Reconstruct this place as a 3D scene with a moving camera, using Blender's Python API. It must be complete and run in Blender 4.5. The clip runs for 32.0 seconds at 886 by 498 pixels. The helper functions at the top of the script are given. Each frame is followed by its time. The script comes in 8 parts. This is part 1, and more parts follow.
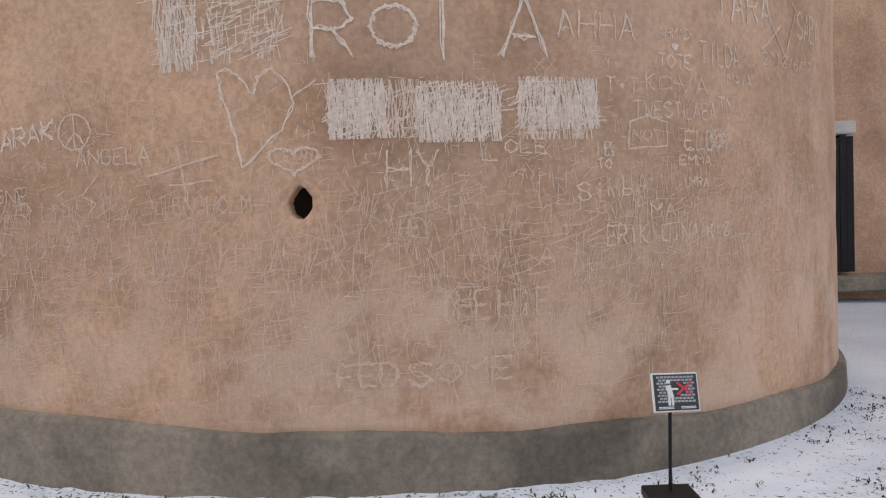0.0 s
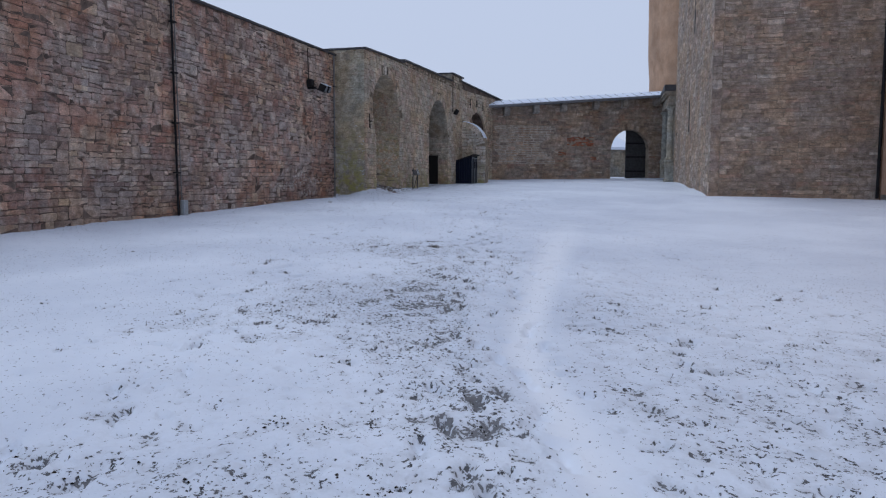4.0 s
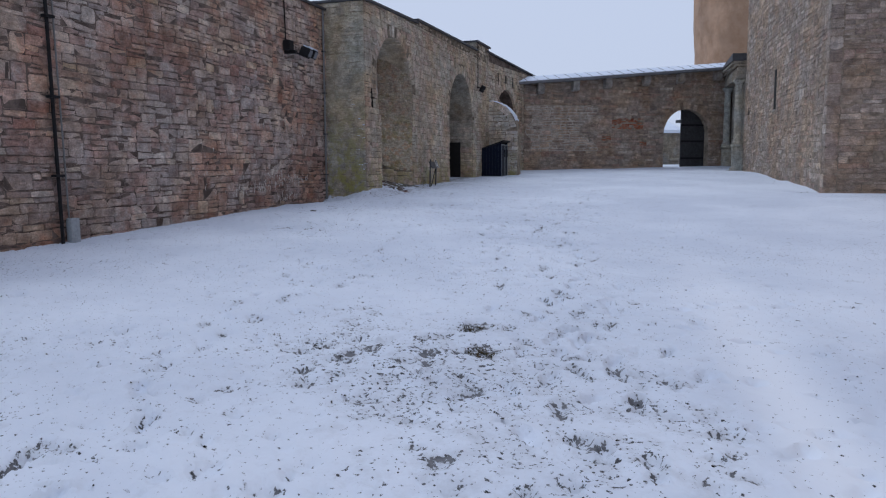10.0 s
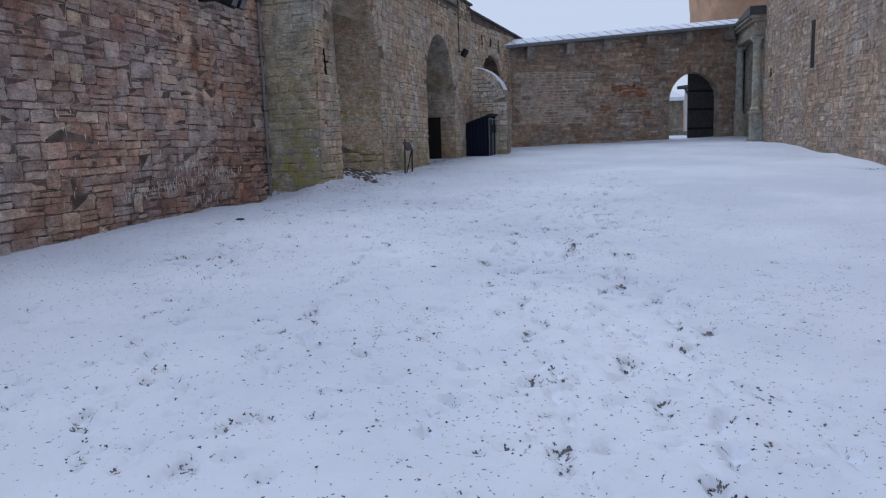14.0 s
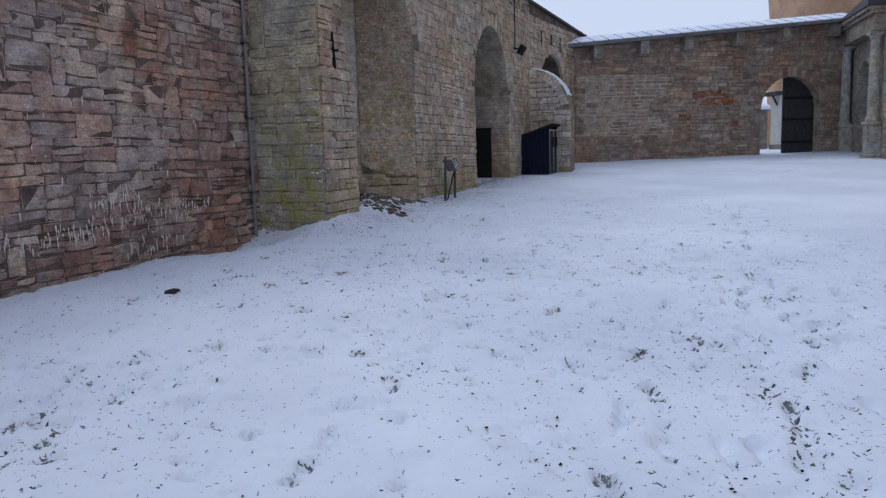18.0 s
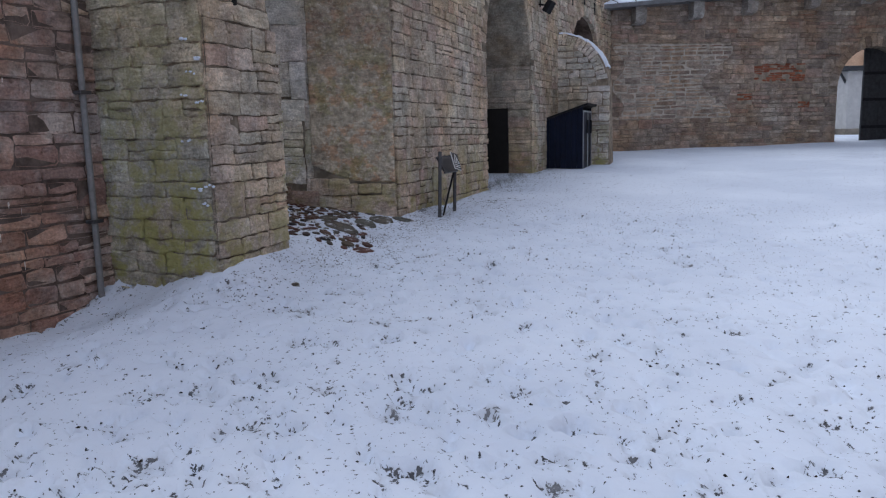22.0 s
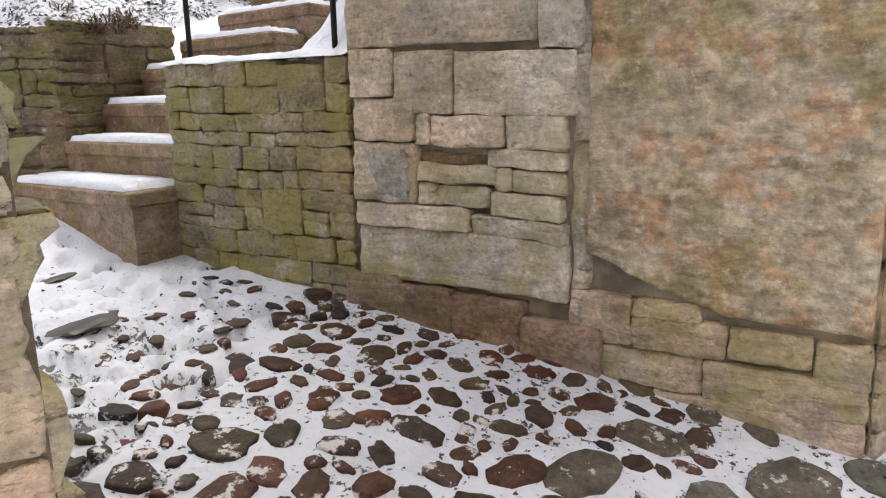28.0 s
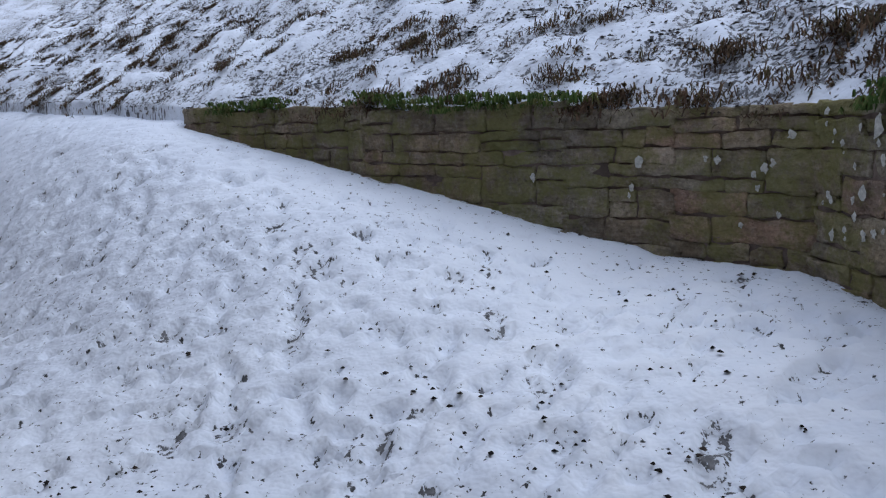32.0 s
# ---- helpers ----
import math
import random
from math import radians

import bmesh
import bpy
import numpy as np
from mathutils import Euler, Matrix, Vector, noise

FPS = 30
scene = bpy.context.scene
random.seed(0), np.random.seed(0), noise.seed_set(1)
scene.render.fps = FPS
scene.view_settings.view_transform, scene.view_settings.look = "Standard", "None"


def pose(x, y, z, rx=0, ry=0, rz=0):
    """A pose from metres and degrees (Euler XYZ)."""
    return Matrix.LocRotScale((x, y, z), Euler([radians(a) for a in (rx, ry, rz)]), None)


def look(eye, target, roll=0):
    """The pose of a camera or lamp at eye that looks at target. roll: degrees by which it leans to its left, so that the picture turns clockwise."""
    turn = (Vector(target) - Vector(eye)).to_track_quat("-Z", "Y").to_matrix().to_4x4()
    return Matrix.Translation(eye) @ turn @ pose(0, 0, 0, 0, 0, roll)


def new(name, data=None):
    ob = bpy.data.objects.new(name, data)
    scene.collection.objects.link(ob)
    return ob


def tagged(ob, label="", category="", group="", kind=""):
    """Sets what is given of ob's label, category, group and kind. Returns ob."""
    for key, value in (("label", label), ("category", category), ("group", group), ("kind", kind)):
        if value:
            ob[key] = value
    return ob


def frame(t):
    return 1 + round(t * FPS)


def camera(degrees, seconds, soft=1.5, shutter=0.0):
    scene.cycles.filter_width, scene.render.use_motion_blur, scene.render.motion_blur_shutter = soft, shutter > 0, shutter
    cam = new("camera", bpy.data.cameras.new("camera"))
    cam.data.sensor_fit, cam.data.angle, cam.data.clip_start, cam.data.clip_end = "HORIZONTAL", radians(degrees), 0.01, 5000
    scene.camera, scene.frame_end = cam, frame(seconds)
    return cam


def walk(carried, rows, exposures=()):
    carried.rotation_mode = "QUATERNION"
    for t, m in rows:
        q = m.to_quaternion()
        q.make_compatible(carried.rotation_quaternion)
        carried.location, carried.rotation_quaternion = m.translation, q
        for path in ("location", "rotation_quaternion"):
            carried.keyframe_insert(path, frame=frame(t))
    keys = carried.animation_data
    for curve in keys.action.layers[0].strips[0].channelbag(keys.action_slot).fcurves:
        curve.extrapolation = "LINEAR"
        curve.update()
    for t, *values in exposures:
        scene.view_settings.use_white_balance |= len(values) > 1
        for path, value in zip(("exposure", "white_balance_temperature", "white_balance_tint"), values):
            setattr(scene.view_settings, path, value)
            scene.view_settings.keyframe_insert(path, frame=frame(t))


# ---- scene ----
cam = camera(62.0, 32.0, 1.2)
METRES, EYE, TILT, LEAN, TURN = 33.3, 1.5, 0.0, 0.0, 0.0
ROWS = [
    (0.0, 0.0, 0.0, 0.0, -0.09, -2.46, 2.17),
    (0.5, -0.0008, -0.0005, -0.0001, 11.73, -2.26, 2.38),
    (1.0, -0.0051, -0.0006, 0.0001, 23.72, -2.32, 2.34),
    (1.5, -0.0108, -0.001, -0.0003, 36.0, -2.57, 2.02),
    (2.0, -0.0153, 0.0005, -0.0012, 48.99, -3.24, 1.48),
    (2.5, -0.0211, 0.0056, -0.0014, 60.88, -4.38, 0.8),
    (3.0, -0.032, 0.0094, -0.0025, 67.3, -5.5, 0.02),
    (3.5, -0.0427, 0.0119, -0.0018, 70.88, -5.85, -0.2),
    (4.0, -0.0549, 0.0154, -0.0008, 73.34, -5.37, -0.21),
    (4.5, -0.07, 0.017, -0.0008, 74.62, -4.87, -0.22),
    (6.5, -0.1304, 0.0353, 0.0014, 75.3, -5.58, 0.21),
    (7.0, -0.1482, 0.0397, 0.0014, 75.25, -6.22, 0.21),
    (7.5, -0.1659, 0.0444, 0.0017, 75.33, -6.75, 0.2),
    (8.0, -0.1834, 0.0485, 0.0029, 75.53, -7.06, 0.19),
    (8.5, -0.2004, 0.0519, 0.0046, 75.62, -7.02, 0.28),
    (9.0, -0.2173, 0.0568, 0.0058, 75.68, -6.75, 0.36),
    (9.5, -0.2348, 0.0606, 0.0066, 75.23, -6.45, 0.38),
    (10.0, -0.2528, 0.0655, 0.0068, 74.63, -6.42, 0.41),
    (10.5, -0.2708, 0.0691, 0.0074, 74.09, -6.64, 0.49),
    (11.0, -0.2892, 0.0733, 0.0083, 73.74, -6.93, 0.8),
    (11.5, -0.3068, 0.0769, 0.0094, 73.71, -7.04, 1.25),
    (12.0, -0.3237, 0.0801, 0.0105, 73.36, -7.04, 1.75),
    (12.5, -0.3391, 0.085, 0.0109, 72.97, -7.15, 2.1),
    (13.0, -0.3552, 0.0896, 0.0108, 72.47, -7.37, 2.2),
    (13.5, -0.3713, 0.0961, 0.0106, 72.43, -7.8, 2.13),
    (14.0, -0.3874, 0.1029, 0.0112, 72.93, -8.34, 1.96),
    (14.5, -0.4036, 0.1088, 0.0126, 73.62, -8.83, 1.85),
    (16.5, -0.4708, 0.1261, 0.0138, 76.54, -8.74, 1.75),
    (17.0, -0.4875, 0.1308, 0.015, 76.74, -8.25, 1.66),
    (17.5, -0.5036, 0.1362, 0.0159, 76.78, -7.73, 1.64),
    (18.0, -0.521, 0.141, 0.0161, 76.59, -7.48, 1.63),
    (18.5, -0.5383, 0.1466, 0.0158, 76.43, -7.49, 1.51),
    (19.0, -0.5568, 0.1518, 0.0162, 76.12, -7.77, 1.33),
    (19.5, -0.5743, 0.1583, 0.017, 75.78, -8.18, 1.2),
    (20.0, -0.5921, 0.1641, 0.0182, 75.6, -8.6, 1.15),
    (20.5, -0.6093, 0.1695, 0.0199, 75.6, -8.88, 1.31),
    (21.0, -0.626, 0.1749, 0.0207, 76.14, -9.02, 1.43),
    (21.5, -0.6436, 0.1791, 0.0214, 76.81, -9.05, 1.41),
    (22.0, -0.6607, 0.1841, 0.0214, 77.86, -9.02, 1.35),
    (22.5, -0.6782, 0.1884, 0.0218, 78.96, -9.11, 1.25),
    (23.0, -0.6947, 0.1934, 0.0222, 80.16, -9.21, 1.25),
    (23.5, -0.712, 0.198, 0.0231, 81.51, -9.44, 1.22),
    (24.0, -0.7296, 0.2011, 0.0241, 82.73, -9.47, 1.21),
    (24.5, -0.7478, 0.2052, 0.025, 84.05, -9.44, 1.21),
    (26.5, -0.8166, 0.2121, 0.0259, 94.09, -10.35, 2.06),
    (27.0, -0.832, 0.2131, 0.0275, 98.73, -11.18, 1.91),
    (27.5, -0.8474, 0.2124, 0.0294, 104.38, -11.68, 1.61),
    (28.0, -0.8617, 0.2117, 0.0298, 111.51, -11.86, 1.39),
    (28.5, -0.8751, 0.2077, 0.0298, 120.16, -11.78, 1.34),
    (29.0, -0.8884, 0.2022, 0.0309, 130.03, -11.45, 1.38),
    (29.5, -0.9011, 0.1954, 0.0336, 140.66, -11.2, 1.67),
    (30.0, -0.9101, 0.1864, 0.0353, 151.2, -10.78, 1.88),
    (30.5, -0.9176, 0.1763, 0.0363, 161.4, -10.43, 2.13),
    (31.0, -0.9226, 0.1653, 0.0383, 171.65, -10.14, 2.33),
    (31.5, -0.9252, 0.1536, 0.0414, 182.18, -10.02, 2.45),
    (32.0, -0.9273, 0.142, 0.0438, 192.99, -9.95, 2.41),
]
EXPOSURES = [(0.0, 0.22, 6900, 10), (1.0, 0.3, 6600, 10), (2.0, 0.0, 5950, 10), (3.0, -0.22, 5650, 10), (9.0, -0.17, 5680, 10), (14.0, -0.1, 5670, 10), (19.0, 0.02, 5700, 10), (22.0, 0.16, 5770, 10), (23.0, 0.25, 5800, 10),
             (24.5, 0.6, 6100, 10), (26.5, 1.15, 7000, 10), (28.0, 1.4, 7500, 10), (29.0, 1.25, 7100, 10), (30.0, 0.9, 6350, 10), (31.0, 0.6, 5970, 10), (32.0, 0.2, 5850, 10)]
walk(cam, [(t, pose(0, 0, EYE, TILT, LEAN, TURN) @ pose(METRES * x, METRES * y, METRES * z, 90 + pitch, roll, yaw)) for t, x, y, z, yaw, pitch, roll in ROWS],
     EXPOSURES)

# ---- light ----
world = bpy.data.worlds.new("overcast")
scene.world = world
world.use_nodes = True
wn, wl = world.node_tree.nodes, world.node_tree.links
wn.clear()
w_out = wn.new("ShaderNodeOutputWorld")
w_bg = wn.new("ShaderNodeBackground")
w_sky = wn.new("ShaderNodeTexSky")
w_sky.sky_type, w_sky.sun_disc = "NISHITA", False
w_sky.sun_elevation, w_sky.sun_rotation = radians(60), radians(252)
w_sky.dust_density, w_sky.air_density = 4.0, 1.0
w_mix = wn.new("ShaderNodeMix")
w_mix.data_type = "RGBA"
w_mix.inputs[0].default_value = 0.93
w_mix.inputs[7].default_value = (6.75, 7.05, 7.95, 1)
wl.new(w_sky.outputs[0], w_mix.inputs[6])
wl.new(w_mix.outputs[2], w_bg.inputs[0])
w_bg.inputs[1].default_value = 0.1
wl.new(w_bg.outputs[0], w_out.inputs[0])
sun = new("sun", bpy.data.lights.new("sun", "SUN"))
sun.data.energy, sun.data.angle, sun.data.color = 0.7, radians(40), (1.0, 0.96, 0.9)
sun.matrix_world = look((-25, -8, 45), (0, 0, 0))


# ---- materials ----
class Mat:
    """A small writer of node materials."""

    def __init__(self, name, rough=0.85, metal=0.0, gloss=0.5):
        self.m = bpy.data.materials.new(name)
        self.m.use_nodes = True
        self.t = self.m.node_tree
        self.b = self.t.nodes["Principled BSDF"]
        self.b.inputs["Roughness"].default_value = rough
        self.b.inputs["Metallic"].default_value = metal
        self.b.inputs["Specular IOR Level"].default_value = gloss
        self.geo = self.add("ShaderNodeNewGeometry")
        self.pos = self.geo.outputs["Position"]

    def add(self, kind):
        return self.t.nodes.new(kind)

    def put(self, socket, value):
        if isinstance(value, bpy.types.NodeSocket):
            self.t.links.new(value, socket)
        elif isinstance(value, (tuple, list)) and len(value) == 3 and socket.type == "RGBA":
            socket.default_value = (*value, 1)
        else:
            socket.default_value = value
        return self

    def noise(self, scale, detail=4.0, rough=0.6, vector=None, distort=0.0):
        n = self.add("ShaderNodeTexNoise")
        self.put(n.inputs["Vector"], vector or self.pos)
        n.inputs["Scale"].default_value, n.inputs["Detail"].default_value = scale, detail
        n.inputs["Roughness"].default_value, n.inputs["Distortion"].default_value = rough, distort
        return n.outputs[0]

    def cells(self, scale, vector=None, out="Distance"):
        n = self.add("ShaderNodeTexVoronoi")
        self.put(n.inputs["Vector"], vector or self.pos)
        n.inputs["Scale"].default_value = scale
        return n.outputs[out]

    def stretch(self, x, y, z, vector=None):
        n = self.add("ShaderNodeMapping")
        self.put(n.inputs["Vector"], vector or self.pos)
        n.inputs["Scale"].default_value = (x, y, z)
        return n.outputs[0]

    def ramp(self, value, *stops):
        n = self.add("ShaderNodeValToRGB")
        e = n.color_ramp.elements
        while len(e) < len(stops):
            e.new(0.5)
        for el, (p, c) in zip(e, stops):
            el.position = p
            el.color = (c, c, c, 1) if isinstance(c, (int, float)) else (*c, 1)
        self.put(n.inputs[0], value)
        return n.outputs[0]

    def math(self, op, a, b=0.0, clamp=False):
        n = self.add("ShaderNodeMath")
        n.operation, n.use_clamp = op, clamp
        self.put(n.inputs[0], a).put(n.inputs[1], b)
        return n.outputs[0]

    def mix(self, f, a, b, kind="MIX"):
        n = self.add("ShaderNodeMix")
        n.data_type, n.blend_type = "RGBA", kind
        self.put(n.inputs[0], f).put(n.inputs[6], a).put(n.inputs[7], b)
        return n.outputs[2]

    def axis(self, k):
        n = self.add("ShaderNodeSeparateXYZ")
        self.put(n.inputs[0], self.pos)
        return n.outputs[k]

    def rand(self):
        """A number of its own for every piece, joined or not."""
        o = self.add("ShaderNodeObjectInfo").outputs["Random"]
        return self.math("FRACT", self.math("ADD", o, self.geo.outputs["Random Per Island"]))

    def done(self, colour, bump=None, depth=0.01, strength=0.6, rough=None):
        self.put(self.b.inputs["Base Color"], colour)
        if bump is not None:
            n = self.add("ShaderNodeBump")
            n.inputs["Strength"].default_value, n.inputs["Distance"].default_value = strength, depth
            self.put(n.inputs["Height"], bump)
            self.t.links.new(n.outputs[0], self.b.inputs["Normal"])
        if rough is not None:
            self.put(self.b.inputs["Roughness"], rough)
        return self.m


def stone_mat(name, stops, moss=0.0, moss_z=(9.0, 10.0), moss_col=(0.13, 0.125, 0.035), stain=0.35, pale=0.0, scale=1.0, red=0.0, snow=0.0):
    """Weathered stone: a tone for each piece, cloudy mottling, bedding lines, pits, stains, moss and lichen."""
    m = Mat(name, 0.95, 0.0, 0.2)
    r = m.rand()
    c = m.ramp(r, *stops)
    v = m.ramp(m.noise(4.5 * scale, 5, 0.6), (0.36, 0.7), (0.64, 1.28))
    c = m.mix(0.9, c, v, "MULTIPLY")
    bed = m.ramp(m.noise(7 * scale, 6, 0.68, m.stretch(1, 1, 4), 0.5), (0.38, 0.72), (0.6, 1.14))
    c = m.mix(0.7, c, bed, "MULTIPLY")
    fine = m.ramp(m.noise(42, 5, 0.68), (0.38, 0.76), (0.62, 1.2))
    c = m.mix(0.8, c, fine, "MULTIPLY")
    soot = m.ramp(m.noise(11, 6, 0.7, m.stretch(1, 1, 1.8)), (0.56, 0.0), (0.68, 1.0))
    c = m.mix(m.math("MULTIPLY", soot, 0.4), c, m.mix(1.0, c, (0.48, 0.45, 0.44), "MULTIPLY"))
    pits = m.ramp(m.noise(24, 4, 0.62, m.stretch(1, 1, 2)), (0.32, 1.0), (0.4, 0.0))
    c = m.mix(m.math("MULTIPLY", pits, 0.4), c, m.mix(1.0, c, (0.36, 0.33, 0.31), "MULTIPLY"))
    dots = m.ramp(m.noise(36, 4, 0.65, None, 0.5), (0.6, 0.0), (0.68, 1.0))
    c = m.mix(m.math("MULTIPLY", dots, 0.42), c, m.mix(1.0, c, (1.6, 1.6, 1.55), "MULTIPLY"))
    hue = m.ramp(m.noise(0.8, 5, 0.62), (0.4, (1.06, 0.985, 0.87)), (0.5, (1.0, 1.0, 1.0)), (0.6, (0.94, 1.0, 1.06)))
    c = m.mix(0.9, c, hue, "MULTIPLY")
    big = m.ramp(m.noise(0.55, 6, 0.68), (0.43, 0.0), (0.58, 1.0))
    c = m.mix(m.math("MULTIPLY", big, stain), c, m.mix(1.0, c, (0.58, 0.52, 0.5), "MULTIPLY"))
    if red:
        k = m.ramp(m.noise(0.9, 6, 0.7), (0.48, 0.0), (0.58, 1.0))
        c = m.mix(m.math("MULTIPLY", k, red), c, m.mix(1.0, c, (0.9, 0.64, 0.56), "MULTIPLY"))
    if pale:
        w = m.ramp(m.noise(12, 6, 0.72), (0.54, 0.0), (0.66, 1.0))
        c = m.mix(m.math("MULTIPLY", w, pale), c, (0.55, 0.51, 0.45))
    if moss:
        low = m.add("ShaderNodeMapRange")
        low.inputs[1].default_value, low.inputs[2].default_value = moss_z
        low.inputs[3].default_value, low.inputs[4].default_value = 1.0, 0.12
        m.put(low.inputs[0], m.axis(2))
        g = m.ramp(m.noise(2.6, 7, 0.75), (0.45, 0.0), (0.56, 1.0))
        g = m.math("MULTIPLY", m.math("MULTIPLY", g, low.outputs[0]), moss, True)
        c = m.mix(g, c, m.mix(m.noise(30, 4, 0.7), moss_col, tuple(k * 2.1 for k in moss_col)))
    if snow:
        up = m.ramp(m.noise(7, 6, 0.72), (0.57, 0.0), (0.61, 1.0))
        c = m.mix(m.math("MULTIPLY", up, snow), c, (0.8, 0.82, 0.86))
    h = m.math("ADD", m.noise(12, 6, 0.66), m.math("MULTIPLY", m.noise(8, 5, 0.66, m.stretch(1, 1, 3), 0.6), 0.6))
    h = m.math("ADD", h, m.math("ADD", m.math("MULTIPLY", m.noise(38, 4, 0.66), 0.3), m.math("ADD", m.math("MULTIPLY", soot, -0.12), m.math("MULTIPLY", pits, -0.25))))
    return m.done(c, h, 0.042, 0.85)


def mortar_mat(name, col, dark=0.5):
    m = Mat(name, 0.97, 0.0, 0.15)
    c = m.mix(m.ramp(m.noise(4, 7, 0.7), (0.4, 0.0), (0.6, 1.0)), tuple(k * dark for k in col), col)
    return m.done(c, m.noise(45, 4, 0.7), 0.012, 0.7)


WALL_STOPS = ((0.0, (0.27, 0.215, 0.19)), (0.09, (0.50, 0.42, 0.345)), (0.1, (0.35, 0.29, 0.255)), (0.22, (0.42, 0.345, 0.295)), (0.23, (0.25, 0.19, 0.165)), (0.34, (0.36, 0.22, 0.175)), (0.35, (0.60, 0.515, 0.425)),
              (0.46, (0.47, 0.395, 0.325)), (0.47, (0.33, 0.285, 0.26)), (0.6, (0.41, 0.34, 0.29)), (0.61, (0.50, 0.39, 0.31)), (0.72, (0.38, 0.305, 0.255)), (0.73, (0.31, 0.205, 0.17)), (0.83, (0.44, 0.385, 0.335)),
              (0.84, (0.62, 0.535, 0.44)), (0.93, (0.39, 0.33, 0.285)), (0.94, (0.55, 0.44, 0.28)), (1.0, (0.68, 0.60, 0.51)))
M_CURTAIN = stone_mat("curtain stone", tuple((p, tuple(0.53 * m + 0.72 * k for k, m in zip(c, (0.42, 0.35, 0.31)))) for p, c in WALL_STOPS), stain=0.6, red=0.7, pale=0.12)
M_ARCADE = stone_mat("arcade stone", ((0.0, (0.48, 0.425, 0.33)), (0.2, (0.64, 0.575, 0.455)), (0.4, (0.48, 0.42, 0.34)), (0.55, (0.64, 0.535, 0.43)), (0.7, (0.67, 0.60, 0.48)), (0.82, (0.54, 0.41, 0.335)), (1.0, (0.73, 0.66, 0.545))),
                     moss=0.7, moss_z=(1.1, 2.2), moss_col=(0.24, 0.22, 0.08), stain=0.5, pale=0.4, red=0.25)
M_PIER = stone_mat("grey pier stone", ((0.0, (0.49, 0.455, 0.365)), (0.3, (0.57, 0.53, 0.425)), (0.5, (0.52, 0.475, 0.38)), (0.8, (0.60, 0.56, 0.455)), (1.0, (0.54, 0.485, 0.395))), moss=0.95, moss_z=(1.4, 3.6), moss_col=(0.25, 0.235, 0.09), stain=0.45, pale=0.4)
M_ASHLAR = stone_mat("grey ashlar", ((0.0, (0.57, 0.525, 0.45)), (0.4, (0.70, 0.65, 0.57)), (0.6, (0.72, 0.63, 0.56)), (1.0, (0.78, 0.73, 0.65))), moss=0.95, moss_z=(1.3, 2.5), moss_col=(0.26, 0.24, 0.1), stain=0.4, pale=0.45)
M_MOSSY = stone_mat("mossy stone", ((0.0, (0.32, 0.275, 0.195)), (0.4, (0.43, 0.375, 0.27)), (0.7, (0.36, 0.295, 0.22)), (1.0, (0.5, 0.44, 0.33))), moss=0.7, moss_z=(6.0, 8.0), moss_col=(0.2, 0.18, 0.055), stain=0.35, pale=0.3)
M_RET = stone_mat("retaining wall stone", ((0.0, (0.19, 0.162, 0.12)), (0.3, (0.31, 0.268, 0.2)), (0.6, (0.24, 0.196, 0.145)), (0.85, (0.36, 0.31, 0.242)), (1.0, (0.29, 0.2, 0.152))), moss=0.65, moss_z=(6.0, 8.0), moss_col=(0.115, 0.115, 0.034), stain=0.55, pale=0.2)
M_END = stone_mat("end wall stone", ((0.0, (0.37, 0.29, 0.23)), (0.25, (0.50, 0.41, 0.32)), (0.5, (0.30, 0.24, 0.20)), (0.75, (0.54, 0.44, 0.35)), (0.9, (0.40, 0.27, 0.21)), (1.0, (0.62, 0.54, 0.44))), stain=0.4, red=0.2)
M_TOWER = stone_mat("tower stone", ((0.0, (0.40, 0.325, 0.26)), (0.3, (0.52, 0.425, 0.34)), (0.55, (0.38, 0.305, 0.25)), (0.75, (0.57, 0.465, 0.375)), (0.9, (0.46, 0.335, 0.27)), (1.0, (0.68, 0.585, 0.485))), stain=0.35)
M_SOFFIT = stone_mat("soffit rubble", ((0.0, (0.36, 0.315, 0.245)), (1.0, (0.44, 0.385, 0.3))), stain=0.6, pale=0.2)
M_TRIM = stone_mat("pale trim stone", ((0.0, (0.33, 0.30, 0.25)), (1.0, (0.41, 0.38, 0.325))), stain=0.4, pale=0.3)
M_GREENCOL = stone_mat("greenish column stone", ((0.0, (0.43, 0.42, 0.365)), (1.0, (0.49, 0.48, 0.425))), stain=0.2, pale=0.1)
M_CORBEL = stone_mat("grey corbel stone", ((0.0, (0.36, 0.32, 0.28)), (1.0, (0.44, 0.4, 0.35))), stain=0.3)
M_POINTING = mortar_mat("pale pointing", (0.56, 0.50, 0.42), 0.6)
M_PATINA = stone_mat("blue grey patina", ((0.0, (0.34, 0.36, 0.345)), (1.0, (0.4, 0.42, 0.4))), stain=0.1, pale=0.5)
M_STEP = stone_mat("sandstone step", ((0.0, (0.27, 0.185, 0.15)), (0.5, (0.33, 0.235, 0.185)), (1.0, (0.39, 0.285, 0.225))), moss=0.35, moss_z=(6.0, 8.0), stain=0.5, pale=0.35)
M_MORTAR = mortar_mat("wall mortar", (0.21, 0.165, 0.14), 0.45)
M_JOINT = mortar_mat("weathered joint", (0.27, 0.225, 0.17), 0.45)
M_MORTAR_PALE = mortar_mat("pale mortar", (0.416, 0.344, 0.264))
M_MOSSJOINT = mortar_mat("mossy joint", (0.27, 0.24, 0.15), 0.6)
M_PIERJOINT = mortar_mat("weathered pier joint", (0.34, 0.3, 0.24), 0.5)
M_BRICK = stone_mat("red brick", ((0.0, (0.33, 0.11, 0.065)), (1.0, (0.42, 0.16, 0.09))), stain=0.2)


